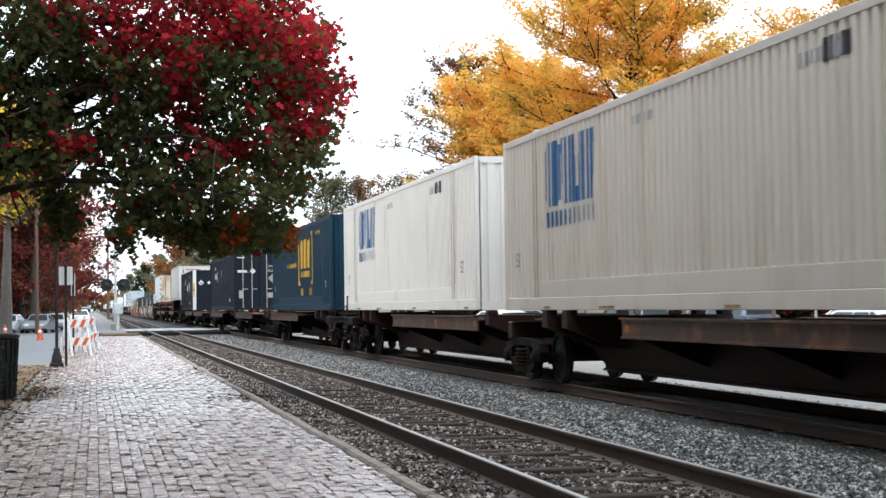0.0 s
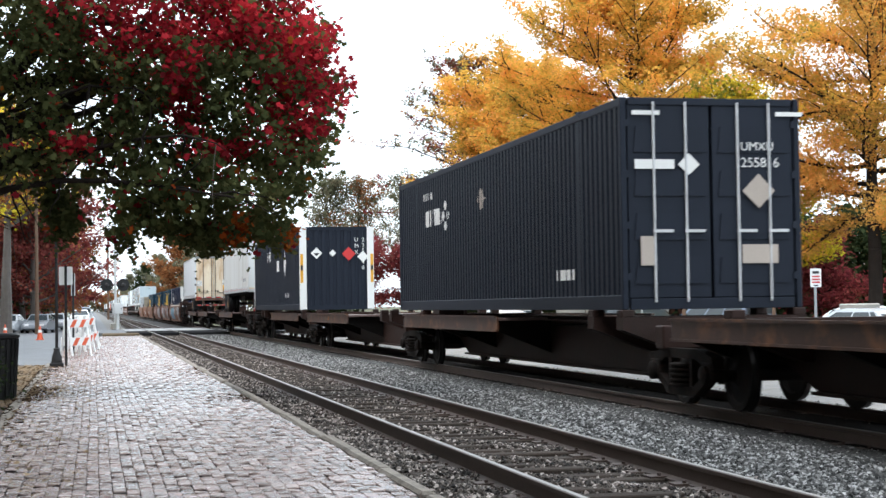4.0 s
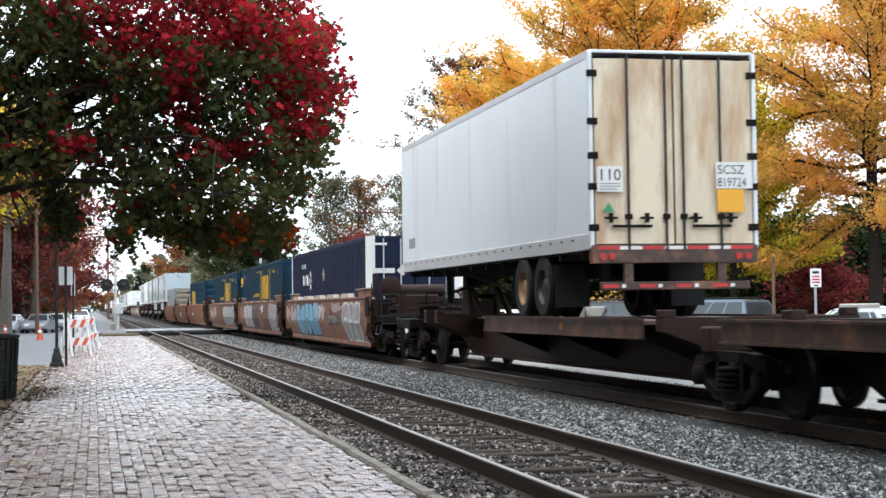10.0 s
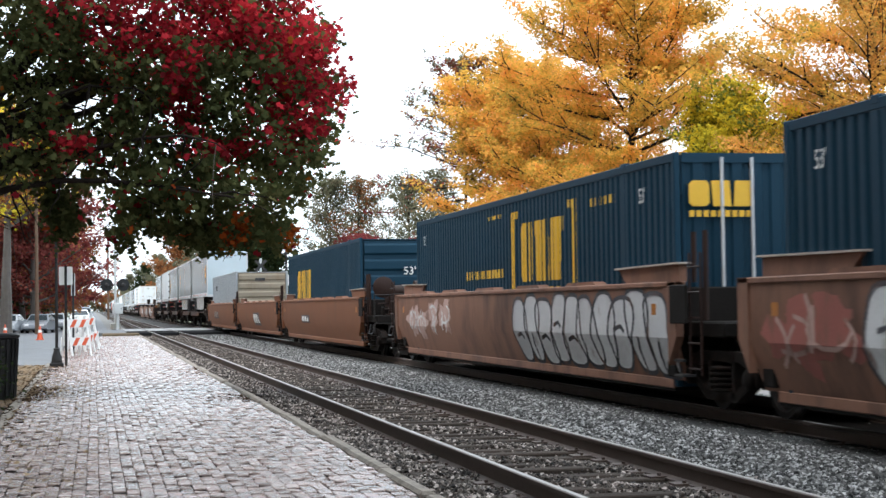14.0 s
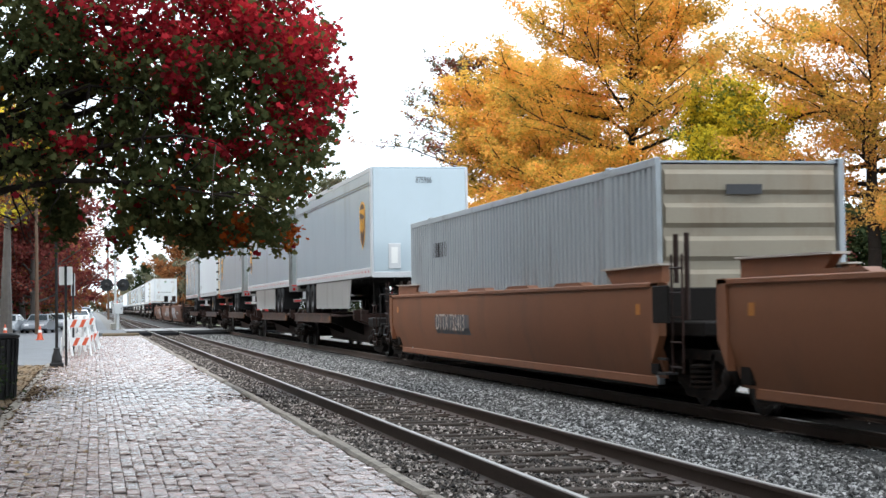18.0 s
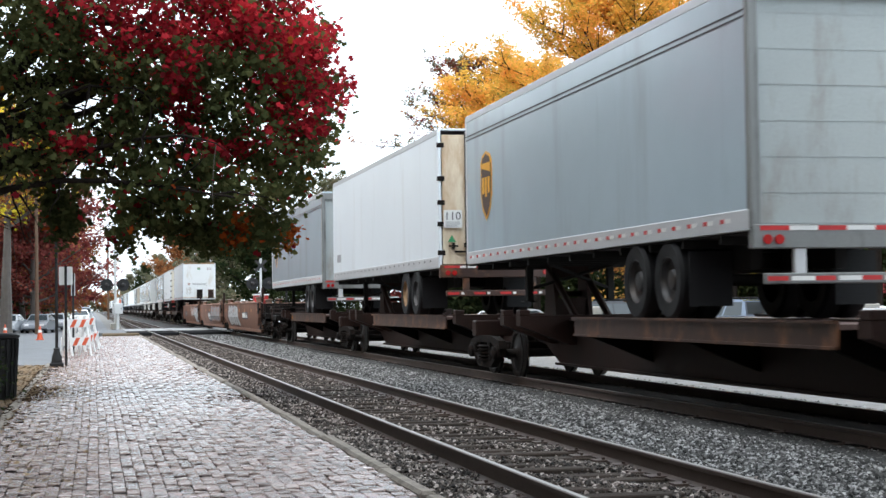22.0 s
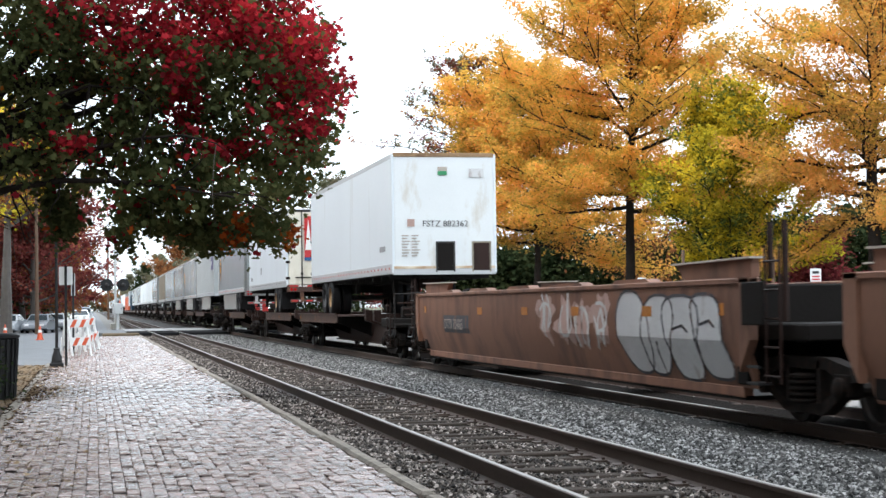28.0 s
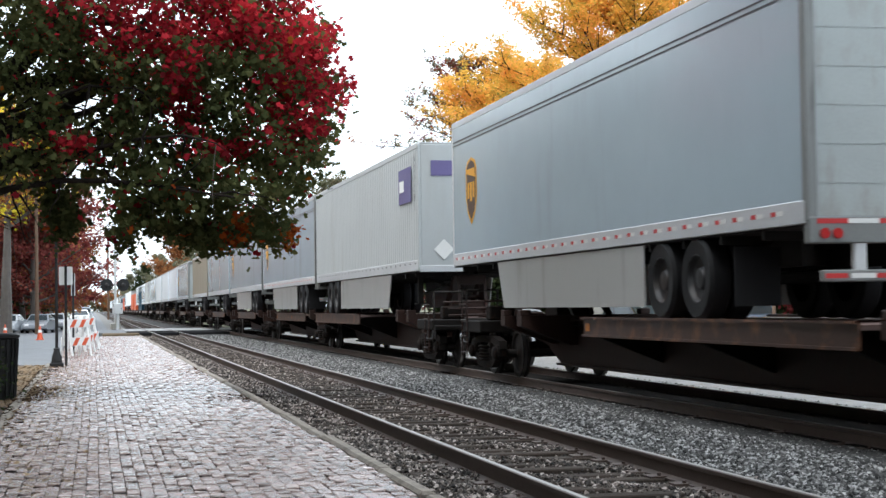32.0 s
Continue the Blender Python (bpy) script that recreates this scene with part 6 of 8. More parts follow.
    if first and gear:
        br = part("brake_gear", Geo().box(-0.9, -0.9, 1.08, 0.2, -0.3, 1.6, 0.03).tube((-0.8, -0.6, 1.70), (0.4, -0.6, 1.70), 0.16, 12), M_CARBROWN, o)
        part("brake_wheel", Geo().lathe((-1.05, -1.0, 1.8), "y", [(0.24, 0), (0.28, 0.02), (0.28, 0.04), (0.24, 0.05)], 16), M_CARBROWN, br)
    if first:
        coupler(o, -1.3, -1)
        end_gear(o, -1.35, -1, seed + 20)
    if last:
        truck(o, endd)
        part("end_platform", Geo().box(-1.30, ln - 0.4, 0.90, 1.30, ln + 1.4, 1.08, 0.02), M_CARDARK, o)
        ladder(o, -1.40, ln + 0.5, 0.45, 1.9, 0.36)
        if gear:
            part("brake_gear", Geo().box(-0.8, ln + 0.3, 1.08, 0.3, ln + 1.0, 1.55, 0.03).tube((-0.9, ln + 0.7, 1.72), (0.4, ln + 0.7, 1.72), 0.2, 12), M_CARBROWN, o)
        coupler(o, ln + 1.3, 1)
        end_gear(o, ln + 1.4, 1, seed + 30)
    ROLLING.append((o, u0, 0.0, 0))
    return o


# ---------------------------------------------------------------- containers
def wave(q, pitch=0.30, d=0.045):
    """Depth of the corrugation at q metres."""
    f = (q / pitch) % 1
    return d * (0 if f < 0.50 else (f - 0.50) / 0.10 if f < 0.60 else 1 if f < 0.90 else (1 - f) / 0.10)


def corrugated(y0, y1, z0, z1, x, s, pitch=0.30, d=0.045):
    cuts = [y0]
    k = math.floor(y0 / pitch)
    while k * pitch < y1:
        cuts += [c for c in ((k + f) * pitch for f in (0.0, 0.50, 0.60, 0.90)) if y0 < c < y1]
        k += 1
    cuts.append(y1)
    g = Geo()
    for a, b in zip(cuts, cuts[1:]):
        xa, xb = x - s * wave(a + 1e-6, pitch, d), x - s * wave(b - 1e-6, pitch, d)
        g.quad((xa, a, z0), (xb, b, z0), (xb, b, z1), (xa, a, z1))
    return g


def spans(poly, y):
    """Where an upright line at y runs inside a closed outline."""
    zs = []
    for (a, p), (b, q) in zip(poly, poly[1:] + poly[:1]):
        if (a <= y < b) or (b <= y < a):
            zs.append(p + (q - p) * (y - a) / (b - a))
    zs.sort()
    return list(zip(zs[::2], zs[1::2]))


def paint_on(polys, x, pitch=0.30, d=0.045, step=0.035, lift=0.004):
    """Paint that follows the corrugations of the side that faces -x."""
    g = Geo()
    for poly in polys:
        lo_, hi_ = min(p[0] for p in poly), max(p[0] for p in poly)
        n = max(1, int((hi_ - lo_) / step))
        w = (hi_ - lo_) / n
        for i in range(n):
            ya, yb = lo_ + i * w, lo_ + (i + 1) * w
            for za, zb in spans(poly, (ya + yb) / 2):
                xa, xb = x - lift + wave(ya, pitch, d), x - lift + wave(yb, pitch, d)
                g.quad((xa, ya, za), (xb, yb, za), (xb, yb, zb), (xa, ya, zb))
    return g


def emblem(y, z, w, h):
    """Three heavy plain blocks side by side. y is the end at which one starts to read."""
    B1 = [(0, 0.14), (0.16, 0), (0.84, 0), (1, 0.14), (1, 0.86), (0.84, 1), (0.16, 1), (0, 0.86)]
    B2 = [(0.10, 0), (1, 0), (0.90, 1), (0, 1)]
    B3 = [(0, 0), (0.90, 0), (1, 1), (0.10, 1)]
    out = []
    for k, b in enumerate((B1, B2, B3)):
        out.append([(y - w * (k * 0.34 + p * 0.31), z + q * h) for p, q in b])
    return out


def rect(y0, z0, y1, z1):
    return [(y0, z0), (y1, z0), (y1, z1), (y0, z1)]


def rows_of(y, z, w, h, n):
    """A line of unreadable letters as plain bars."""
    return [rect(y - w * (k + 0.72) / n, z, y - w * k / n, z + h) for k in range(n)]


def container(u, z, paint, style, end="corr", end_paint=None, posts=None, simple=False, label="", pitch=0.225, seed=0, ln=16.15):
    """A 53-foot box: corrugated sides, posts at the lifting frames, roof and ends."""
    rng = np.random.default_rng(seed)
    o = thing("container", label, "container", "containers on the train", at=pose(TRACK_2, u, z))
    W, H = 1.295, 2.90
    posts = posts or paint
    end_paint = end_paint or paint
    for s in (-1, 1):
        sw = part("side_panel", corrugated(0.08, ln - 0.08, 0.20, H - 0.10, s * W, s, pitch).box(*((s * W - s * 0.06, 0.05, 0.15, s * W - s * 0.056, ln - 0.05, H - 0.05) if s > 0 else (s * W + 0.056, 0.05, 0.15, s * W + 0.06, ln - 0.05, H - 0.05))), paint, o)
        xa, xb = (s * W - 0.07, s * W + 0.006) if s > 0 else (s * W - 0.006, s * W + 0.07)
        part("top_rail", Geo().box(xa, 0, H - 0.11, xb, ln, H, 0.008), paint, o)
        part("bottom_rail", Geo().box(xa, 0, 0, xb, ln, 0.20, 0.008), paint, o)
        for q in (1.98, 14.17) if ln > 15 else ():
            part("side_post", Geo().box(xa, q - 0.07, 0.20, xb + 0.004 * (s > 0), q + 0.07, H - 0.11, 0.008), paint, o)
            part("corner_casting", Geo().box(xa - 0.004, q - 0.1, H - 0.06, xb + 0.004, q + 0.1, H + 0.03, 0.01), paint, o)
        for q in (0.0, ln):
            a, b = (q - 0.004, q + 0.11) if q == 0 else (q - 0.11, q + 0.004)
            part("corner_post", Geo().box(xa - 0.01 * (s < 0), a, 0, xb + 0.01 * (s > 0), b, H + 0.004, 0.012), posts, o)
            if posts is P_WHITE and q == 0:
                part("post_flange", Geo().box(min(s * 1.07, s * 1.30), -0.008, 0.02, max(s * 1.07, s * 1.30), 0.0, H), posts, o)
    part("roof", Geo().box(-W + 0.05, 0.05, H - 0.06, W - 0.05, ln - 0.05, H - 0.03), paint, o)
    part("floor", Geo().box(-W + 0.05, 0.05, 0.04, W - 0.05, ln - 0.05, 0.14), M_CARDARK, o)
    for q in (0.06, ln - 0.06):
        fs = -1 if q < 1 else 1
        if end == "door" and q < 1:
            for s in (-1, 1):
                x0, x1 = (0.02, W - 0.09) if s > 0 else (-W + 0.09, -0.02)
                dr = part("door", Geo().box(x0, 0.02, 0.16, x1, 0.06, H - 0.10, 0.006), end_paint, o)
                for zz in (0.35, 0.95, 1.55, 2.15):
                    part("door_rib", Geo().prism("y", [(x0 + 0.08, zz), (x1 - 0.08, zz), (x1 - 0.12, zz + 0.36), (x0 + 0.12, zz + 0.36)], 0.0, 0.022), end_paint, dr)
                for xx in (x0 + 0.36, x1 - 0.36):
                    part("lock_rod", Geo().tube((xx, -0.022, 0.10), (xx, -0.022, H - 0.06), 0.019, 8), M_VANRAIL, dr)
                    part("rod_handle", Geo().box(xx - 0.03, -0.05, 1.05, xx + 0.26, -0.03, 1.09), M_VANRAIL, dr)
                for zz in (0.4, 1.1, 1.8, 2.5):
                    xh = x1 + 0.03 if s > 0 else x0 - 0.03
                    part("hinge", Geo().box(xh - 0.05, -0.006, zz, xh + 0.05, 0.02, zz + 0.10), end_paint, dr)
            part("header", Geo().box(-W + 0.1, 0.0, H - 0.10, W - 0.1, 0.08, H, 0.006), end_paint, o)
            part("door_sill", Geo().box(-W + 0.1, 0.0, 0, W - 0.1, 0.08, 0.15, 0.006), end_paint, o)
        else:
            g, ribs = Geo(), []
            if end == "ribs":
                for k in range(6):
                    zz = 0.28 + 0.43 * k
                    ya, yb = sorted((q, q + fs * 0.045))
                    pr = [(ya, zz), (yb, zz + 0.06), (yb, zz + 0.26), (ya, zz + 0.32)] if fs > 0 else [(yb, zz), (ya, zz + 0.06), (ya, zz + 0.26), (yb, zz + 0.32)]
                    ribs.append(Geo().prism("x", pr, -W + 0.12, W - 0.12))
                g.box(-W + 0.1, min(q, q - fs * 0.02), 0.1, W - 0.1, max(q, q - fs * 0.02), H - 0.08)
            else:
                xs = [-W + 0.1]
                k = -9
                while k * 0.26 < W:
                    xs += [c for c in ((k + f) * 0.26 for f in (0.0, 0.50, 0.60, 0.90)) if -W + 0.1 < c < W - 0.1]
                    k += 1
                xs.append(W - 0.1)
                for a, b in zip(xs, xs[1:]):
                    ya, yb = q - fs * (wave(a + 1e-6, 0.26, 0.03) - 0.02), q - fs * (wave(b - 1e-6, 0.26, 0.03) - 0.02)
                    g.quad((a, ya, 0.14), (b, yb, 0.14), (b, yb, H - 0.1), (a, ya, H - 0.1))
                g.box(-W + 0.1, min(q, q + fs * 0.03), 0, W - 0.1, max(q, q + fs * 0.03), 0.16)
                g.box(-W + 0.1, min(q, q + fs * 0.03), H - 0.12, W - 0.1, max(q, q + fs * 0.03), H)
            ew = part("end_wall", g, end_paint, o)
            for rb in ribs:
                part("end_rib", rb, end_paint, ew)
    X = -W - 0.002
    mk = lambda polys, m, lab="": part("marking", paint_on(polys, X, pitch), m, o, lab)
    if style == "white":
        for poly in emblem(13.55, 1.62, 2.55, 1.02):
            part("emblem_block", paint_on([poly], X, pitch), P_BLUE, o)
        mk(rows_of(13.5, 1.30, 2.5, 0.24, 11), P_BLUE)
        mk(rows_of(4.2, 2.46, 1.1, 0.15, 7) + rows_of(9.4, 2.46, 0.9, 0.13, 6), P_GREY)
        mk([rect(3.35, 2.44, 3.6, 2.68), rect(3.0, 2.44, 3.22, 2.68)], P_BLACK)
        for q in (1.35, 15.45):
            lettering("marking", "53'", 0.34, P_BLACK, o, on_side(X - 0.004, q, 0.72), squeeze=0.8)
        part("kick_panel", Geo().box(X - 0.001, 2.05, 0.20, X + 0.03, 14.10, 0.46, 0.006), paint, o)
        for q in (1.98, 14.17):
            for dq in (-0.095, 0.075):
                part("post_seam", Geo().box(X - 0.007, q + dq, 0.2, X - 0.003, q + dq + 0.02, 2.78), M_RIMRUST, o)
        for q in (0.7, 5.8, 10.2, 13.4):
            part("rust_streak", Geo().box(X - 0.006, q, 0.02, X - 0.0045, q + 0.3 + 0.5 * rng.random(), 0.06), M_RIMRUST, o)
    elif style == "teal":
        for poly in emblem(7.35, 1.42, 2.45, 0.98):
            part("emblem_block", paint_on([poly], X, pitch), P_YELLOW, o)
        mk([rect(7.75, 0.85, 7.95, 2.62), rect(4.25, 0.85, 4.45, 2.62), rect(7.5, 2.5, 7.75, 2.62), rect(4.45, 2.5, 4.7, 2.62), rect(7.5, 0.85, 7.75, 0.97), rect(4.45, 0.85, 4.7, 0.97)], P_YELLOW)
        mk(rows_of(7.2, 1.12, 2.2, 0.20, 9), P_YELLOW)
        mk(rows_of(11.4, 1.52, 2.9, 0.15, 14), P_YELLOW)
        mk(rows_of(3.5, 2.44, 1.1, 0.12, 6) + rows_of(9.6, 2.57, 1.0, 0.07, 8), P_YELLOW)
        if z > 1:
            mk([rect(a, 0.50, a + 0.24, 0.74) for a in (7.0, 6.6, 4.9, 4.5)], P_YELLOW)
        xe, ew, ze, he = (-1.12, 0.86, 2.23, 0.32) if seed == 9 else (-0.64, 1.15, 2.11, 0.40)
        for poly in emblem(0.0, ze, ew, he):
            part("emblem_block", Geo().prism("y", [(xe - p, q) for p, q in poly], -0.018, -0.012), P_YELLOW, o)
        for k in range(9):
            part("emblem_bar", Geo().box(xe + ew * 0.11 * k, -0.018, ze - 0.13, xe + ew * (0.11 * k + 0.075), -0.012, ze - 0.05), P_YELLOW, o)
        if seed == 9:
            for xx in (-0.69, -0.29, 0.45, 0.85):
                part("lock_rod", Geo().tube((xx, -0.03, 0.08), (xx, -0.03, 2.84), 0.022, 8), M_VANRAIL, o)
        for k in range(0 if seed == 9 else 11):
            zz = 2.40 - 0.147 * k
            if k != 4:
                part("marking", Geo().box(-0.80, -0.018, zz, -0.78, -0.012, zz + 0.105).box(-0.72, -0.018, zz, -0.70, -0.012, zz + 0.105).box(-0.78, -0.018, zz + (0.085 if k % 2 else 0.0), -0.72, -0.012, zz + (0.105 if k % 2 else 0.02)), P_YELLOW, o)
        if z > 1:
            part("kick_panel", Geo().box(X - 0.001, 2.05, 0.20, X + 0.03, 14.10, 0.46, 0.006), paint, o)
        for q in (1.35, 15.45):
            lettering("marking", "53'", 0.28, P_WHITE, o, on_side(X - 0.004, q, 0.72 if z > 1 else 2.35), squeeze=0.8)
    elif style == "navy_hazard":
        mk(emblem(7.4, 1.50, 1.6, 0.42)[:2] + [[(4.9, 1.75), (4.55, 2.25), (4.2, 1.75), (4.55, 1.2)]], P_WHITE, "white emblem with a diamond")
        mk(rows_of(4.7, 2.42, 1.1, 0.16, 5) + rows_of(4.5, 0.45, 1.2, 0.18, 5), P_WHITE)
        mk([rect(10.6, 1.95, 10.75, 2.35), rect(9.4, 1.95, 9.55, 2.35), [(10.2, 2.15), (9.95, 2.42), (9.7, 2.15), (9.95, 1.9)]], P_WHITE)
        for xx, zz, m, r in ((-0.72, 1.98, P_WHITE, 0.20), (0.42, 1.95, M_RED, 0.24), (0.92, 1.85, P_WHITE, 0.20), (-0.15, 1.98, P_WHITE, 0.12)):
            part("placard", Geo().prism("y", [(xx - r, zz), (xx, zz - r), (xx + r, zz), (xx, zz + r)], -0.018, -0.012), m, o, "diamond hazard placard")
        part("placard_mark", Geo().prism("y", [(-0.83, 1.98), (-0.72, 1.87), (-0.61, 1.98)], -0.023, -0.019), P_BLACK, o)
        for k, ch in enumerate("235546"):
            lettering("marking", ch, 0.20, P_WHITE, o, on_face(0.88, -0.016, 2.38 - 0.19 * k - (0.02 if k > 2 else 0)))
        for k, ch in enumerate("UMX"):
            lettering("marking", ch, 0.20, P_WHITE, o, on_face(0.62, -0.016, 2.38 - 0.22 * k))
        for s in (-1.24, 1.24):
            part("caution_label", Geo().box(s - 0.05, -0.012, 0.95, s + 0.05, -0.006, 1.95), P_GOLD, o, "yellow caution strip")
            part("caution_mark", Geo().box(s - 0.04, -0.016, 1.38, s + 0.04, -0.0125, 1.56), P_BLACK, o)
    elif style in ("navy_door", "blue_door"):
        yb = 13.2
        for poly in emblem(yb, 1.78, 2.35, 0.34)[:2]:
            mk([poly], P_WHITE)
        for dy, dz in ((0.22, 0), (-0.22, 0), (0, 0.21), (0, -0.21)):
            mk([[(yb - 2.02 + dy + 0.15, 1.93 + dz), (yb - 2.02 + dy, 2.07 + dz), (yb - 2.02 + dy - 0.15, 1.93 + dz), (yb - 2.02 + dy, 1.79 + dz)]], P_WHITE)
        mk([[(8.42, 2.06), (8.13, 2.27), (7.84, 2.06), (8.13, 1.85)]], P_PALE)
        mk(rows_of(13.4, 2.35, 1.0, 0.15, 5) + rows_of(3.2, 0.45, 1.0, 0.16, 5), P_WHITE)
        part("marking", Geo().box(-1.12, -0.03, 1.92, -0.55, -0.026, 2.05).prism("y", [(-0.50, 1.98), (-0.34, 1.84), (-0.18, 1.98), (-0.34, 2.14)], -0.03, -0.026), P_WHITE, o, "white block emblem with a diamond")
        if style == "navy_door":
            lettering("marking", "255816", 0.19, P_WHITE, o, on_face(0.42, -0.03, 1.95))
            lettering("marking", "UMXU", 0.17, P_WHITE, o, on_face(0.42, -0.03, 2.18))
            part("placard", Geo().prism("y", [(0.44, 1.62), (0.68, 1.38), (0.92, 1.62), (0.68, 1.86)], -0.03, -0.026), P_PALE, o)
            part("label", Geo().box(0.42, -0.03, 0.62, 0.95, -0.026, 0.88).box(-1.05, -0.03, 0.60, -0.84, -0.026, 1.0), P_PALE, o)
        for xx in (-1.1, 1.0):
            part("label", Geo().box(xx - 0.05, -0.03, 2.66, xx + 0.35, -0.026, 2.72), P_WHITE, o)
    elif style == "teal_rib":
        for poly in emblem(13.6, 0.85, 3.5, 1.45):
            part("emblem_block", paint_on([poly], X, pitch), P_YELLOW, o)
        mk(rows_of(15.6, 0.95, 0.3, 0.3, 1), P_YELLOW)
        lettering("marking", "53'", 0.30, P_WHITE, o, on_face(-0.12, -0.012, 1.9))
    elif style == "grey":
        mk(rows_of(13.75, 2.05, 1.3, 0.30, 6), P_BLACK)
        mk(rows_of(2.6, 2.4, 0.8, 0.15, 4) + rows_of(15.6, 1.2, 0.4, 0.3, 2), P_GREY)
        part("marking", Geo().box(-0.35, -0.004, 2.43, 0.15, -0.001, 2.56), P_BLACK, o)
    ROLLING.append((o, u, z, 0))
    return o


# ---------------------------------------------------------------- road trailers
ME_TYRE = Geo().lathe((0, 0, 0), "x", [(0.30, -0.13), (0.46, -0.14), (0.51, -0.10), (0.515, 0.0), (0.51, 0.10), (0.46, 0.14), (0.30, 0.13)], 26, False).mesh("tyre", M_TYRE)


def rim_mesh(m):
    return Geo().lathe((0, 0, 0), "x", [(0.31, 0.12), (0.31, -0.12), (0.285, -0.125), (0.26, -0.06), (0.15, -0.03), (0.12, -0.09), (0.04, -0.10)], 18).mesh("rim", m)


ME_RIM, ME_RIMR = rim_mesh(M_RIM), rim_mesh(M_RIMRUST)


def trailer(u, ln, nose_near, paint, rear="doors", rear_paint=None, style="", skirt=False, ribbed=False, simple=False, label="", top=4.06, rusty=False, axle=0.0):
    """A road trailer riding on the train. Built with the nose at y = 0 and the doors at y = ln; turned where the doors lead."""
    z0 = 1.08
    o = thing("road_trailer", label, "trailer", "road trailers on the train", at=pose(TRACK_2, u, z0))
    W, zb, zt = 1.295, 1.03, top - 0.16
    f = 1 if nose_near else -1
    Y = (lambda q: q) if nose_near else (lambda q: ln - q)      # distance from the nose

    def bx(x0, a, z_0, x1, b, z_1, c=0.0):
        a, b = sorted((Y(a), Y(b)))
        return Geo().box(x0, a, z_0, x1, b, z_1, c)

    def addbox(g, x0, a, z_0, x1, b, z_1, c=0.0):
        a, b = sorted((Y(a), Y(b)))
        return g.box(x0, a, z_0, x1, b, z_1, c)
    rear_paint = rear_paint or paint
    for s in (-1, 1):
        xa, xb = (W - 0.05, W) if s > 0 else (-W, -W + 0.05)
        if ribbed:
            a, b = 0.10, ln - 0.10
            sp = part("side_panel", corrugated(a, b, zb + 0.14, zt - 0.05, s * W, s, 0.26, 0.016).box(s * W - s * 0.03 - 0.005, a, zb + 0.1, s * W - s * 0.03 + 0.005, b, zt), paint, o)
        else:
            sp = part("side_panel", bx(xa, 0.06, zb + 0.10, xb, ln - 0.06, zt - 0.02), paint, o)
            if s < 0 and paint is M_VANDIRTY:
                for q in np.arange(1.22, ln - 0.5, 1.22):
                    part("panel_seam", bx(s * W - 0.002, q - 0.02, zb + 0.16, s * W + 0.002, q + 0.02, zt - 0.10), paint, sp)
        part("top_rail", bx(xa - 0.006 * (s < 0), 0.02, zt - 0.10, xb + 0.006 * (s > 0), ln - 0.02, zt + 0.02, 0.008), M_VANRAIL, o)
        if style == "shield":
            for zz in (0.46, 0.39):
                part("trim_band", bx(s * W - 0.006, 0.05, zt - zz, s * W + 0.006, ln - 0.05, zt - zz + 0.022), M_RIM, sp)
        br = part("bottom_rail", bx(xa - 0.008 * (s < 0), 0.04, zb - 0.02, xb + 0.008 * (s > 0), ln - 0.04, zb + 0.22, 0.008), M_VANRAIL, o)
        if s < 0 and not simple:
            if paint is M_VANGREY or style in ("triangle_nose", "plain_nose"):
                for q in np.arange(0.3, ln - 0.4, 0.52):
                    part("red_tape", bx(-W - 0.012, q, zb + 0.09, -W - 0.009, q + 0.13, zb + 0.14), M_RED, br)
                    part("white_tape", bx(-W - 0.012, q + 0.135, zb + 0.09, -W - 0.009, q + 0.30, zb + 0.14), P_WHITE, br)
            else:
                for q in np.arange(0.3, ln - 0.4, 0.60):
                    part("rivet_plate", bx(-W - 0.012, q, zb + 0.13, -W - 0.009, q + 0.10, zb + 0.165), M_RIM, br)
        for q in (0.05, ln - 0.05):
            part("corner_post", bx(s * W - 0.06, q - 0.06, zb, s * W + 0.006, q + 0.06, zt, 0.015) if s > 0 else bx(s * W - 0.006, q - 0.06, zb, s * W + 0.06, q + 0.06, zt, 0.015), (M_VANFRAME if q > 1 else M_VANRAIL) if style == "shield" else paint, o)
    part("roof", bx(-W + 0.03, 0.03, zt - 0.01, W - 0.03, ln - 0.03, zt + 0.035, 0.01), paint, o)
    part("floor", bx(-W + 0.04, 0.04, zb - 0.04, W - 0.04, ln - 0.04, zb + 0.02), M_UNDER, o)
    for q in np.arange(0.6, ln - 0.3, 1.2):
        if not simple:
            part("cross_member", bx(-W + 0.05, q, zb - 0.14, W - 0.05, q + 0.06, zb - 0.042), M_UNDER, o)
    # nose
    nose = part("nose_wall", bx(-W + 0.06, 0.0, zb, W - 0.06, 0.05, zt - 0.02, 0.012), M_NOSE if style.endswith("_nose") else paint, o)
    if style.endswith("_nose"):
        part("nose_cap", bx(-W + 0.04, -0.014, zt - 0.06, W - 0.04, 0.06, zt + 0.045, 0.01), M_RIMRUST, o, "rust-stained top edge")
        part("nose_kick", bx(-W + 0.04, -0.016, zb + 0.10, W - 0.04, 0.02, zb + 0.16), M_DOORRUST, o)
    part("nose_sill", bx(-W + 0.02, -0.012, zb - 0.05, W - 0.02, 0.03, zb + 0.10, 0.01), M_VANRAIL, nose)
    part("king_pin_plate", bx(-0.6, 0.4, zb - 0.12, 0.6, 1.6, zb - 0.045), M_UNDER, o)
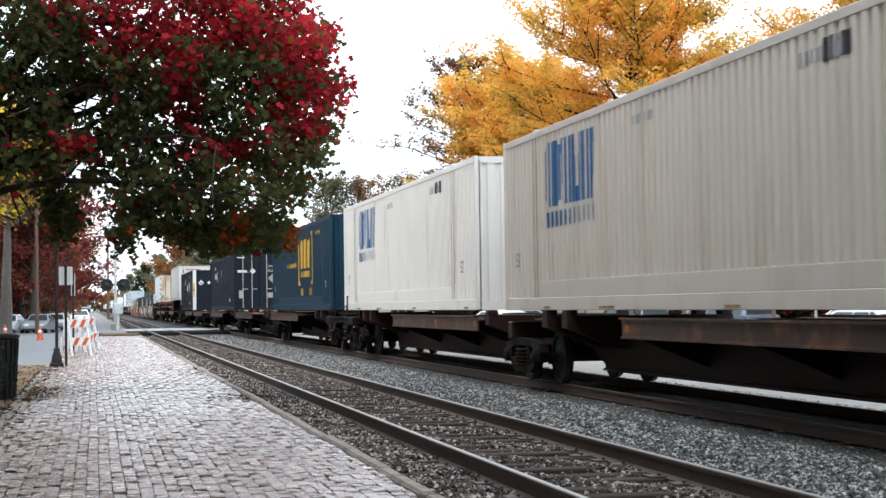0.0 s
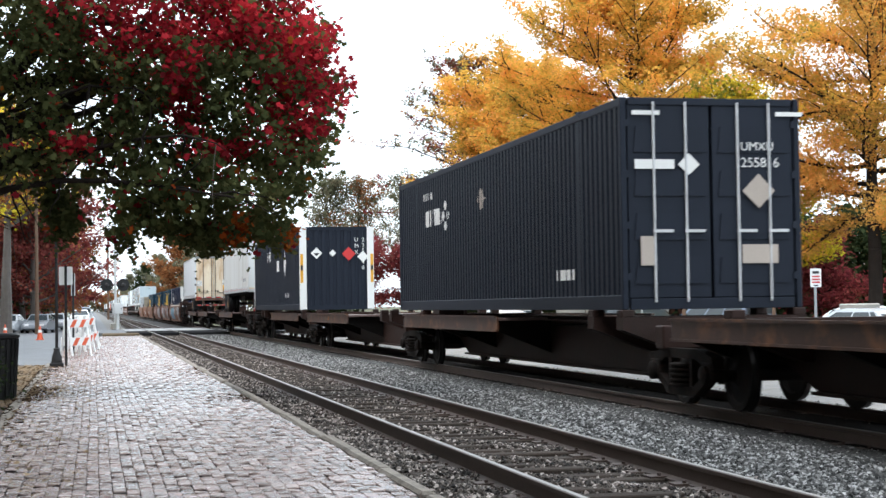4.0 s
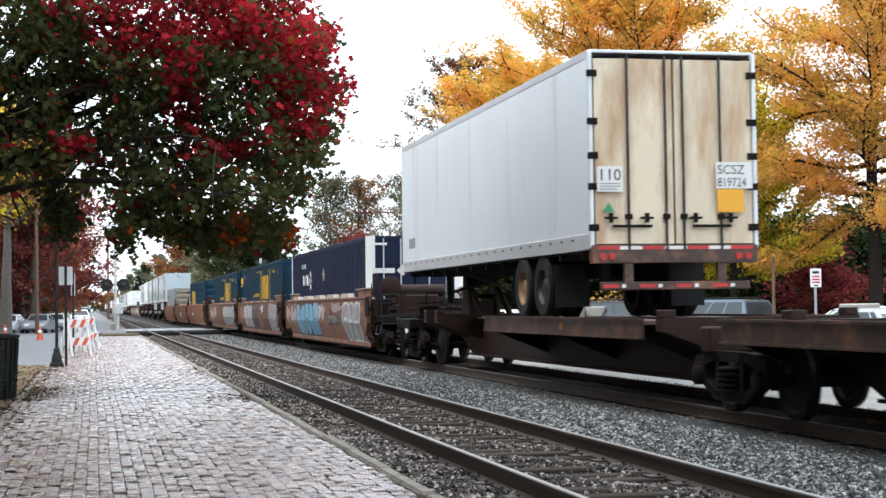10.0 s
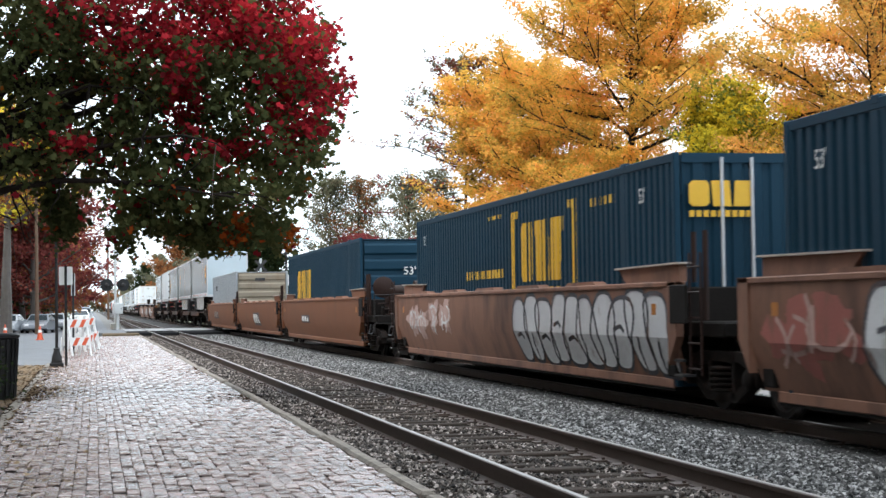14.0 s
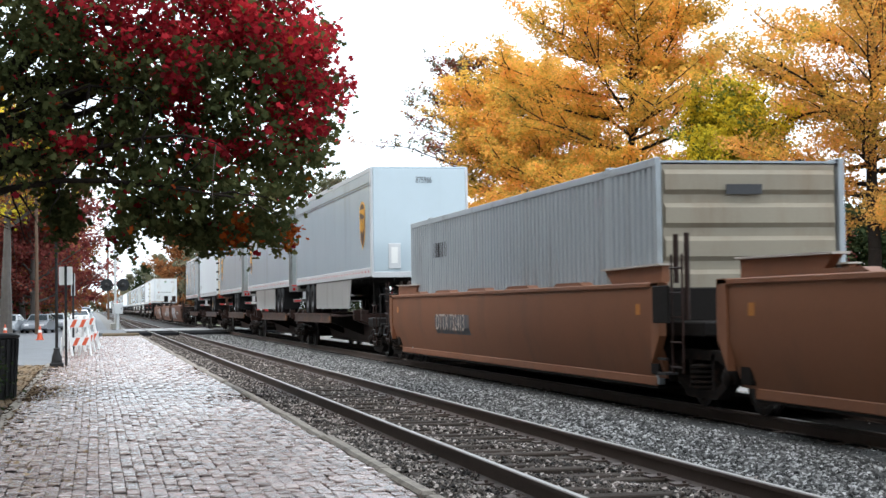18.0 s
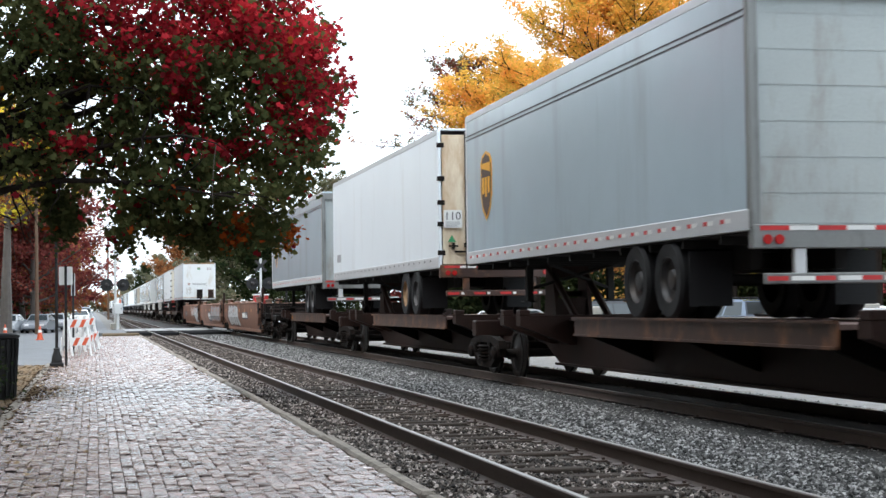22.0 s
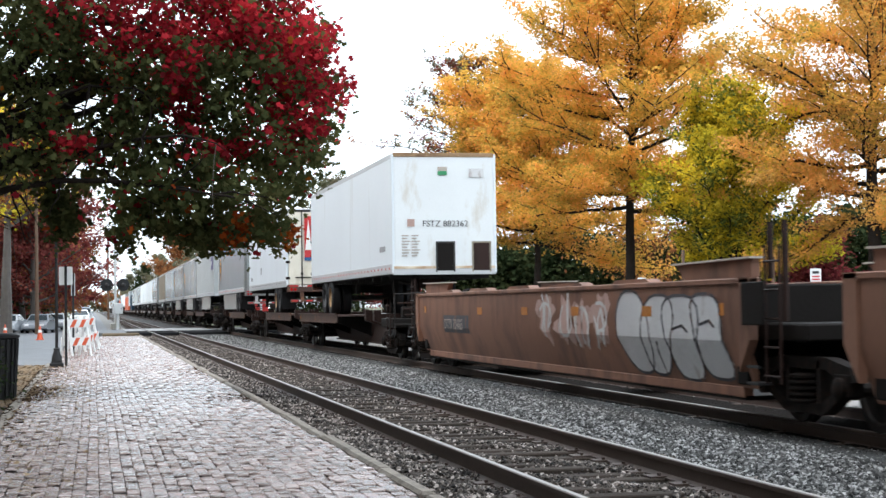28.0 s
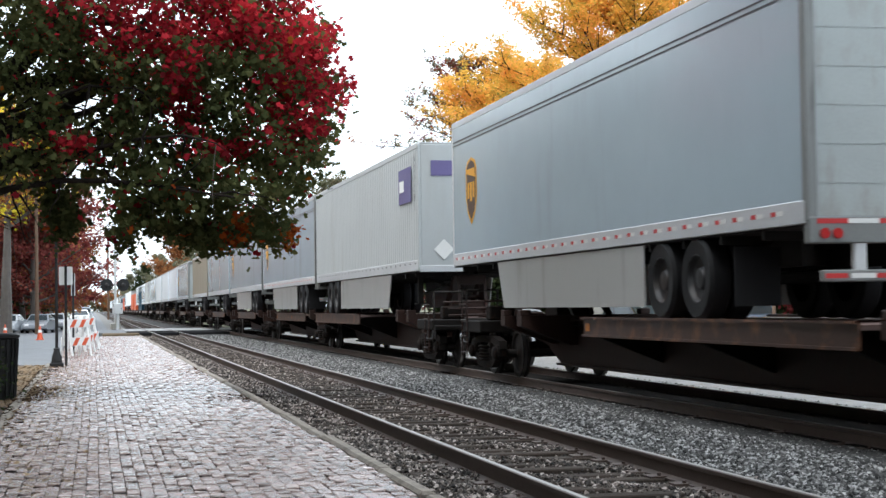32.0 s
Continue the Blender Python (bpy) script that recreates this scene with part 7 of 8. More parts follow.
    # rear
    if rear == "doors":
        for s in (-1, 1):
            x0, x1 = (0.015, W - 0.08) if s > 0 else (-W + 0.08, -0.015)
            d = part("door", bx(x0, ln - 0.04, zb + 0.06, x1, ln + 0.0, zt - 0.10, 0.006), rear_paint, o)
            for xx in (x0 + (0.12 if s > 0 else 0.5), x1 - (0.5 if s > 0 else 0.12)):
                part("lock_rod", Geo().tube((xx, Y(ln + 0.03), zb - 0.02), (xx, Y(ln + 0.03), zt - 0.06), 0.02, 8), M_RIM, d)
                part("rod_bracket", bx(xx - 0.05, ln, zb + 0.42, xx + 0.05, ln + 0.05, zb + 0.50), M_CARDARK, d)
            part("door_handle", bx(x0 + 0.25, ln + 0.03, zb + 0.30, x1 - 0.35, ln + 0.05, zb + 0.34), M_CARDARK, d)
            for zz in (0.25, 0.85, 1.30, 1.80, 2.50):
                xh = x1 + 0.02 if s > 0 else x0 - 0.02
                part("hinge", bx(xh - 0.09, ln, zb + zz, xh + 0.07, ln + 0.022, zb + zz + 0.10, 0.006), M_CARDARK, d)
    else:
        d = part("rollup_door", bx(-W + 0.12, ln - 0.12, zb + 0.06, W - 0.12, ln - 0.09, zt - 0.22), rear_paint, o)
        for k in range(0 if simple else 6):
            part("door_joint", bx(-W + 0.12, ln - 0.089, zb + 0.4 * (k + 1), W - 0.12, ln - 0.085, zb + 0.4 * (k + 1) + 0.009), M_ROLLDOOR, d)
        part("rear_frame", addbox(addbox(bx(-W + 0.01, ln - 0.09, zb, -W + 0.12, ln, zt - 0.02, 0.01), W - 0.12, ln - 0.09, zb, W - 0.01, ln, zt - 0.02, 0.01), -W + 0.12, ln - 0.09, zt - 0.22, W - 0.12, ln, zt - 0.02, 0.01), M_VANFRAME, o)
    sill = part("rear_sill", bx(-W + 0.01, ln - 0.12, zb - 0.22, W - 0.01, ln + 0.02, zb + 0.05, 0.012), M_DECK if rusty else M_VANFRAME, o)
    rear_shows = not simple and not nose_near
    for k in range(7 if rear_shows else 0):
        part("white_tape" if k % 2 else "red_tape", bx(-1.2 + 0.343 * k, ln + 0.021, zb - 0.02, -1.2 + 0.343 * k + 0.34, ln + 0.025, zb + 0.03), P_WHITE if k % 2 else M_RED, sill)
    for s in (-1, 1):
        for k in () if simple else (0, 1):
            part("tail_light", Geo().tube((s * (1.12 - 0.14 * k), Y(ln + 0.02), zb - 0.12), (s * (1.12 - 0.14 * k), Y(ln + 0.045), zb - 0.12), 0.055, 10), M_LAMP_R, sill)
    guard = part("underride_guard", bx(-1.15, ln - 0.06, 0.42, 1.15, ln + 0.02, 0.54, 0.012), M_DECK if rusty else M_VANFRAME, o)
    for k in range(8 if rear_shows else 0):
        part("white_tape" if k % 2 else "red_tape", bx(-1.12 + 0.28 * k, ln + 0.021, 0.455, -1.12 + 0.28 * k + (0.24 if k % 2 == 0 else 0.06 if rusty else 0.278), ln + 0.025, 0.505), P_WHITE if k % 2 else M_RED, guard)
    for s in (-0.72, 0.72):
        part("guard_leg", bx(s - 0.07, ln - 0.08, 0.5, s + 0.07, ln - 0.0, zb - 0.2, 0.01), M_DECK if rusty else M_VANRAIL, guard)
    # tandem axles
    bog = part("bogie", bx(-0.62, ln - 4.9, 0.62, -0.48, ln - 1.6, zb - 0.05), M_UNDER, o)
    part("slider", addbox(bx(0.48, ln - 4.9, 0.62, 0.62, ln - 1.6, zb - 0.05), -0.6, ln - 3.4, 0.66, 0.6, ln - 3.2, 0.86), M_UNDER, bog)
    for q in (ln - 3.95 + axle, ln - 2.72 + axle):
        part("axle", Geo().tube((-1.0, Y(q), 0.515), (1.0, Y(q), 0.515), 0.07, 10), M_UNDER, bog)
        for s in (-1, 1):
            for k, xx in enumerate((1.13,) if simple else (1.13, 0.80)):
                w = part("wheel", ME_TYRE, M_TYRE, o)
                w.location = (s * xx, Y(q), 0.515)
                if k == 0:
                    part("rim", ME_RIMR if (rusty and q < ln - 3.5 + axle) else ME_RIM, M_RIM, w)
                    if s > 0:
                        w.rotation_euler = (0, 0, math.pi)
    # landing gear
    for s in (-1, 1):
        part("landing_leg", bx(s * 0.75 - 0.06, 2.45, 0.30, s * 0.75 + 0.06, 2.58, zb - 0.05, 0.008), M_UNDER, o)
        part("landing_foot", bx(s * 0.75 - 0.12, 2.38, 0.27, s * 0.75 + 0.12, 2.66, 0.30), M_UNDER, o)
    if not simple:
        part("landing_brace", Geo().tube((-0.75, Y(2.5), 0.5), (0.75, Y(3.4), zb - 0.06), 0.03, 6).tube((0.75, Y(2.5), 0.5), (-0.75, Y(3.4), zb - 0.06), 0.03, 6), M_UNDER, o)
    for s in () if simple else (-1, 1):
        part("mud_flap", bx(s * 0.96 - 0.28, ln - 2.05, 0.18, s * 0.96 + 0.28, ln - 2.035, 0.85), M_TYRE, o)
    if skirt:
        a, b = 3.9, ln - 5.0
        for s in (-1, 1):
            pts = [(Y(a - 0.4), zb - 0.04), (Y(b), zb - 0.04), (Y(b), 0.18), (Y(a), 0.18)]
            part("side_skirt", Geo().prism("x", pts, s * (W - 0.03) - 0.012, s * (W - 0.03) + 0.012), P_SKIRT, o, "pale side skirt")
    # markings on the side that faces -x
    X = -W - 0.006
    if style == "shield":
        sh = lambda y, z, w, h: [(y - w * 0.36, z - h * 0.03), (y, z + h * 0.03), (y + w * 0.36, z - h * 0.03), (y + w / 2, z - h * 0.14), (y + w / 2, z - h * 0.60), (y + w * 0.34, z - h * 0.83), (y, z - h), (y - w * 0.34, z - h * 0.83), (y - w / 2, z - h * 0.60), (y - w / 2, z - h * 0.14)]
        c = 1.3 if nose_near else ln - 1.65
        e = part("emblem", Geo().prism("x", sh(c, zb + 1.98, 0.86, 1.24), X - 0.003, X), P_GOLD, o, "gold rimmed brown shield emblem")
        part("emblem_field", Geo().prism("x", sh(c, zb + 1.93, 0.72, 1.12), X - 0.007, X - 0.004), P_BROWN, e)
        part("emblem_band", Geo().prism("x", [(c - 0.33, zb + 1.62), (c + 0.33, zb + 1.72), (c + 0.33, zb + 1.80), (c - 0.33, zb + 1.80)], X - 0.011, X - 0.008), P_GOLD, e)
        for k in (-1, 0, 1):
            part("emblem_bar", Geo().box(X - 0.011, c + 0.21 * k - 0.07, zb + 1.18 + 0.06 * abs(k), X - 0.008, c + 0.21 * k + 0.07, zb + 1.54), P_GOLD, e)
        if nose_near:
            lettering("marking", "875966", 0.24, P_BLACK, o, on_face(-0.10, -0.016, zt - 0.40), squeeze=0.6)
            pn = part("document_box", Geo().box(-0.84, -0.022, zb + 0.18, -0.52, -0.002, zb + 0.84, 0.008), M_VANRAIL, nose)
            part("document_window", Geo().box(-0.77, -0.028, zb + 0.32, -0.60, -0.023, zb + 0.74), P_WHITE, pn)
    if style == "panel":
        c = 1.4 if nose_near else ln - 1.4
        p = part("emblem", Geo().box(X - 0.022, c - 0.75, zt - 1.25, X - 0.018, c + 0.75, zt - 0.45), P_PURPLE, o, "purple emblem panel")
        part("emblem_bars", Geo().box(X - 0.027, c + 0.10, zt - 0.98, X - 0.023, c + 0.62, zt - 0.72), P_WHITE, p)
        if nose_near:
            part("emblem", Geo().box(-1.0, -0.018, zt - 0.72, 0.3, -0.014, zt - 0.38), P_PURPLE, o)
            part("placard", Geo().prism("y", [(-0.95, zb + 0.45), (-0.72, zb + 0.22), (-0.49, zb + 0.45), (-0.72, zb + 0.68)], -0.018, -0.013), P_WHITE, o)
            for k, ch in enumerate("973285"):
                lettering("marking", ch, 0.24, P_BLACK, o, on_side(X - 0.004, 0.40, zt - 0.42 - 0.21 * k))
    if style == "plain_nose":
        lettering("marking", "FSTZ 882362", 0.21, P_BLACK, o, on_face(-0.55, -0.016, zb + 1.12))
        for x0, x1 in ((-0.18, 0.22), (0.72, 1.12)):
            d = part("nose_hatch", Geo().box(x0, -0.022, zb + 0.05, x1, -0.006, zb + 0.72, 0.008), M_CARDARK if x0 < 0 else M_CARBROWN, nose)
            part("hatch_frame", Geo().box(x0 - 0.04, -0.018, zb + 0.02, x0, -0.002, zb + 0.76).box(x1, -0.018, zb + 0.02, x1 + 0.04, -0.002, zb + 0.76).box(x0, -0.018, zb + 0.72, x1, -0.002, zb + 0.76), M_RIM if x0 < 0 else M_BOXBEIGE, d)
        part("label", Geo().box(-0.15, -0.016, zt - 0.50, 0.08, -0.013, zt - 0.40), P_GREEN, o, "small green label")
        part("label", Geo().box(-0.15, -0.016, zt - 0.395, 0.08, -0.013, zt - 0.30), P_PALE, o)
        part("label", Geo().box(0.62, -0.016, zt - 0.55, 1.0, -0.013, zt - 0.34), P_SPRAYW, o)
        for k in range(8):
            for xa in (-1.06, -0.82):
                part("notice_line", Geo().box(xa, -0.016, zb + 0.40 + 0.07 * k, xa + 0.13 + 0.04 * (k % 3), -0.013, zb + 0.425 + 0.07 * k), P_PALE, o)
        part("label", Geo().box(-0.92, -0.016, zb + 1.12, -0.74, -0.013, zb + 1.30), P_SPRAYP, o)
        part("marking", Geo().box(X - 0.002, 0.9, zb + 0.55, X, 1.7, zb + 0.68), P_GREY, o)
    if style == "triangle_nose":
        part("marking", Geo().prism("y", [(-1.02, zt - 0.62), (-0.86, zt - 0.62), (-0.94, zt - 0.22)], -0.016, -0.013), M_RED, o, "small red triangle mark")
        part("marking", Geo().box(-0.70, -0.016, zt - 0.42, 0.55, -0.013, zt - 0.28).box(-0.60, -0.016, zt - 0.66, 0.45, -0.013, zt - 0.54), P_SPRAYP, o)
        lettering("marking", "FSTZ", 0.26, P_BLACK, o, on_face(0.0, -0.016, zb + 1.8))
        for q in (1.2, 1.34, 1.48, 1.62, 1.76, 1.98, 2.1, 2.22, 2.34):
            part("marking", Geo().box(X - 0.003, q, zb + 0.46, X, q + 0.09, zb + 0.63), P_GREY, o)
        part("marking", Geo().box(X - 0.003, 2.9, zb + 0.5, X, 3.02, zb + 0.78), P_GREY, o)
        part("marking", Geo().box(X - 0.004, 2.91, zb + 0.56, X - 0.001, 3.01, zb + 0.66), M_RED, o)
        part("marking", Geo().box(X - 0.003, 12.2, zb + 0.35, X, 12.3, zb + 0.72), P_GREY, o)
    if style == "rust_rear":
        p = part("label", Geo().box(-1.20, -0.052, zb + 0.82, -0.81, -0.048, zb + 1.19), P_WHITE, o, "white number plate on the door")
        lettering("marking", "110", 0.24, P_BLACK, o, on_face(-1.19, -0.055, zb + 0.985))
        for k in range(3):
            part("notice_line", Geo().box(-1.16, -0.056, zb + 0.85 + 0.04 * k, -0.85 - 0.05 * (k == 0), -0.053, zb + 0.865 + 0.04 * k), P_GREY, p)
        q = part("label", Geo().box(0.63, -0.052, zb + 0.87, 1.20, -0.048, zb + 1.26), P_WHITE, o)
        lettering("marking", "SCSZ", 0.19, P_BLACK, o, on_face(0.65, -0.055, zb + 1.085))
        lettering("marking", "819724", 0.185, P_BLACK, o, on_face(0.65, -0.055, zb + 0.90), squeeze=0.82)
        part("label", Geo().box(0.65, -0.052, zb + 0.52, 1.06, -0.048, zb + 0.86), P_GOLD, o, "yellow sticker")
        part("label", Geo().prism("y", [(-1.12, zb + 0.52), (-0.94, zb + 0.52), (-1.03, zb + 0.67)], -0.052, -0.048), P_GREEN, o, "green triangle sticker")
        for xx in (-1.0, -0.45, 0.30, 0.85):
            part("rod_catch", Geo().box(xx - 0.10, -0.075, zb + 0.42, xx + 0.10, -0.05, zb + 0.455).box(xx - 0.03, -0.08, zb + 0.37, xx + 0.03, -0.048, zb + 0.51), M_CARDARK, o)
        part("marking", Geo().box(X - 0.003, ln - 1.5, zb + 0.5, X, ln - 0.8, zb + 0.72), P_GREY, o)
    if style == "poster_rear":
        p = part("poster", Geo().box(-0.62, -0.056, zb + 0.95, -0.32, -0.052, zt - 0.25), M_RED, o, "red and blue emblem panel on the door")
        part("poster_base", Geo().box(-0.62, -0.060, zb + 0.95, -0.32, -0.057, zb + 1.07), P_BLUE, p)
        part("poster_tower", Geo().prism("y", [(-0.59, zb + 1.35), (-0.35, zb + 1.35), (-0.47, zt - 0.35)], -0.060, -0.057), P_WHITE, p)
        lettering("marking", "FSTZ", 0.19, P_BLACK, o, on_face(0.62, -0.056, zb + 0.95))
        lettering("marking", "814617", 0.19, P_BLACK, o, on_face(0.66, -0.056, zb + 0.76), squeeze=0.85)
        part("label", Geo().box(0.62, -0.055, zb + 1.30, 0.84, -0.051, zb + 1.42), P_SPRAYG, o)
        part("marking", Geo().box(X - 0.003, ln - 1.6, zb + 0.4, X, ln - 0.9, zb + 0.56).box(X - 0.003, ln - 5.6, zb + 0.6, X, ln - 5.2, zb + 0.9), P_GREY, o)
    ROLLING.append((o, u, z0, 0))
    return o


P_SKIRT = surf("skirt_panel", (0.38, 0.38, 0.37), 0.20, var=0.06, scale=0.5, bump=0.03, stain=(0.20, 0.19, 0.175), streak=5, lo=0.55, hi=0.9)


# ---------------------------------------------------------------- the consist, from the head of the view backwards
NAVY_L = "dark navy corrugated container with white corner posts riding on the train"
WHITE_L = "white corrugated container with a blue block emblem and grime streaks"
TEAL_L = "teal-blue corrugated container with a yellow bracketed emblem"
UNITS = [  # near truck, length, wheel deck, first of its car, last of its car
    (-7.20, 16.80, "n", False, False), (9.60, 16.80, "n", False, False), (26.40, 17.50, "n", False, True), (48.20, 16.07, "f", True, False),
    (64.27, 16.41, "f", False, False), (80.68, 17.23, "f", False, False), (97.91, 16.94, "f", False, False), (114.85, 17.17, "n", False, True),
    (136.19, 16.89, "f", True, False), (153.08, 18.73, "f", False, False), (171.81, 18.46, "n", False, True), (318.53, 15.95, "f", True, False),
    (334.48, 17.20, "n", False, False), (351.68, 17.33, "n", False, False), (369.01, 17.14, "n", False, False), (386.15, 16.54, "n", False, True),
    (471.11, 16.52, "f", True, False), (487.63, 18.11, "n", False, False), (505.74, 17.71, "n", False, True)]
FREIGHT_BOX = {9.60, -7.20, 26.40, 48.20, 64.27, 80.68, 114.85}
for i, (u, ln, deck, a, b) in enumerate(UNITS):
    spine_car(u, ln, deck, a, b, hitch=u not in FREIGHT_BOX, seed=i, at_hitch=2.6 if i == 9 else 0.0)

container(-7.0, 1.22, M_BOXWHITE, "white", label=WHITE_L, seed=1)
container(10.9, 1.22, M_BOXIVORY, "white", label=WHITE_L, seed=2)
container(29.25, 1.22, M_BOXWHITE, "white", label=WHITE_L, seed=3)
container(48.05, 1.22, M_BOXTEAL, "teal", label=TEAL_L, seed=4)
container(82.5, 1.22, M_BOXNAVY, "navy_door", "door", posts=M_BOXNAVY, label="navy container with barred doors and white lock rods", seed=5)
container(117.35, 1.22, M_BOXNAVY, "navy_hazard", posts=P_WHITE, label=NAVY_L, seed=6)
trailer(136.72, 14.05, True, M_VANDIRTY, style="triangle_nose", label="streaked white road trailer with a soiled nose wall", rusty=True, axle=1.9)
trailer(176.65, 14.4, False, M_VANWHITE, rear_paint=M_DOORRUST, style="rust_rear", label="white road trailer with rust-streaked rear doors", rusty=True)

WELLS = [(195.0, 212.8, True, False, M_WELLOLD), (215.2, 232.6, False, False, M_WELLOLD), (234.5, 252.85, False, True, M_WELLOLD),
         (257.8, 275.9, True, False, M_WELL), (277.4, 295.0, False, False, M_WELL), (296.9, 315.35, False, True, M_WELL),
         (408.2, 426.3, True, False, M_WELLOLD), (428.7, 446.4, False, False, M_WELLOLD), (448.6, 466.7, False, True, M_WELLOLD)]
wells = []
for i, (a, b, f, l, m) in enumerate(WELLS):
    lab = "orange-brown well car with clean riveted sides" if m is M_WELL else "faded brown well car with sprayed graffiti on its side"
    if i == 4:
        lab = "empty orange-brown well car with a dark plate"
    if i > 5:
        lab = "empty faded brown well car with sprayed graffiti on its side"
    wells.append(well_car(a, b, f, l, m, i, lab, i in (0, 2, 3, 5)))
fingers(wells[0], 9.35, 14.6, 0.36, 1.50, P_SKY, P_SPRAYK, 1, n=5)
daubs(wells[0], 14.7, 17.4, 0.72, 1.44, P_SPRAYP, P_SPRAYW, 2, n=3)
fingers(wells[0], 1.3, 4.1, 0.36, 1.50, P_SPRAYG, P_SPRAYW, 3, n=3, t=0.034)
daubs(wells[0], 7.7, 9.4, 0.85, 1.47, P_SPRAYP, P_SPRAYW, 4, n=2)
daubs(wells[0], 4.4, 6.6, 1.15, 1.47, P_SPRAYP, P_SPRAYG, 14, n=2)
daubs(wells[1], 14.5, 16.9, 0.50, 1.40, P_SPRAYR, P_SPRAYP, 5, n=2)
fingers(wells[1], 10.6, 14.4, 0.38, 1.50, P_SPRAYW, P_SPRAYK, 15, n=5)
fingers(wells[1], 7.9, 10.1, 0.38, 1.44, P_SPRAYK, P_SPRAYG, 6, n=3, t=0.015)
daubs(wells[1], 5.7, 6.8, 1.10, 1.48, P_SPRAYW, P_SPRAYW, 16, n=1)
fingers(wells[1], 4.0, 5.6, 0.38, 1.40, M_WELLOLD, P_SPRAYK, 17, n=3)
fingers(wells[1], 0.9, 3.6, 0.36, 1.50, P_SPRAYG, P_SPRAYW, 7, n=5, t=0.020)
daubs(wells[2], 12.6, 16.8, 0.60, 1.44, P_SPRAYP, P_SPRAYW, 8, n=4)
fingers(wells[2], 0.35, 7.65, 0.36, 1.50, P_SILVER, P_SPRAYK, 9, n=10, t=0.03)
fingers(wells[6], 10.1, 15.6, 0.42, 1.50, P_SILVER, P_SPRAYK, 10, n=5, t=0.018)
fingers(wells[7], 1.4, 8.0, 0.60, 1.47, P_SPRAYG, P_SPRAYP, 11, n=6)
daubs(wells[8], 4.9, 8.3, 0.55, 1.46, P_SPRAYP, P_SPRAYW, 12, n=4)
fingers(wells[8], 0.8, 4.3, 0.38, 1.50, P_SILVER, P_SPRAYK, 13, n=4, t=0.018)


def number_plate(o, y, z, w, h, body, size):
    p = part("stencil_panel", well_skin([rect(y - w, z, y, z + h)], 0.004, 0.5), P_SPRAYK, o, "dark stencil panel")
    if body:
        lettering("marking", body, size, P_PALE, o, on_side(-1.484, y - 0.10, z + h * 0.20), squeeze=0.95)
    else:
        for bar in (rect(y - w * 0.34, z + h * 0.2, y - w * 0.08, z + h * 0.85), rect(y - w * 0.62, z + h * 0.2, y - w * 0.40, z + h * 0.85), [(y - w * 0.68, z + h * 0.2), (y - w * 0.92, z + h * 0.2), (y - w * 0.80, z + h * 0.85)]):
            part("emblem_bar", well_skin([bar], 0.008), P_WHITE, p)


number_plate(wells[0], 7.2, 0.78, 2.3, 0.30, "DTTX 724504", 0.31)
number_plate(wells[4], 9.7, 0.56, 2.7, 0.56, "", 0)
number_plate(wells[5], 13.4, 0.75, 3.05, 0.38, "DTTX 732413", 0.46)
number_plate(wells[8], 15.4, 0.78, 2.2, 0.34, "DTTX 724765", 0.29)
number_plate(wells[3], 12.4, 0.80, 2.0, 0.26, "", 0)
number_plate(wells[6], 7.8, 0.80, 2.8, 0.34, "", 0)
number_plate(wells[7], 10.6, 0.56, 2.5, 0.56, "", 0)
container(196.12, 0.27, M_BOXBLUE, "blue_door", "door", posts=P_WHITE, label="dark blue container with white corner posts in a well car", seed=7)
container(215.6, 0.27, M_BOXTEAL, "teal", label=TEAL_L, seed=8)
container(234.98, 0.27, M_BOXTEAL, "teal", label=TEAL_L, seed=9)
container(258.95, 0.27, M_BOXTEAL, "teal_rib", "ribs", label="teal-blue container with ribbed ends and a large yellow emblem", seed=10)
container(297.45, 0.27, M_BOXGREY, "grey", "ribs", M_BOXBEIGE, label="grey corrugated container with a beige ribbed end wall", seed=11)

GREY_L = "grey road trailer with a brown shield emblem"
trailer(319.0, 15.7, True, M_VANGREY, "rollup", style="shield", skirt=True, label=GREY_L + " on its side", top=4.0)
trailer(336.87, 16.1, False, M_VANGREY, "rollup", M_ROLLDOOR, style="shield", skirt=True, label="grey road trailer with shield emblem and roll-up rear door", top=4.0)
trailer(356.26, 13.65, False, M_VANGREY, "rollup", M_ROLLDOOR, style="shield", label="grey road trailer with shield emblem and roll-up rear door", top=4.0)
trailer(372.45, 15.0, False, M_VANWHITE, rear_paint=M_DOORRUST, style="rust_rear", label="white road trailer with rust-streaked rear doors", rusty=True)
trailer(389.9, 14.5, False, M_VANGREY, "rollup", M_ROLLDOOR, style="shield", label="grey road trailer with shield emblem and roll-up rear door", top=4.0)
trailer(470.52, 14.6, True, M_VANWHITE, style="plain_nose", label="white road trailer with two hatches in its nose wall", rusty=True)
trailer(492.2, 14.6, False, M_VANWHITE, rear_paint=M_DOORDIRTY, style="poster_rear", label="white road trailer with soiled barred rear doors", rusty=True)
trailer(509.35, 16.25, False, M_VANGREY, "rollup", M_ROLLDOOR, style="shield", skirt=True, label="grey road trailer with shield emblem and roll-up rear door", top=4.0, axle=-0.45)
TAIL = [("panel", M_VANRIB, True, 16.6), ("shield", M_VANGREY, False, 16.2), ("shield", M_VANGREY, False, 16.0), ("", M_VANGREY, False, 15.6), ("", M_BOXBEIGE, False, 15.0),
        ("shield", M_VANGREY, False, 15.8), ("", M_VANWHITE, False, 15.0), ("", M_VANWHITE, True, 14.8), ("", M_VANWHITE, False, 14.6), ("shield", M_VANGREY, True, 15.6)]
u, k = 528.4, 0
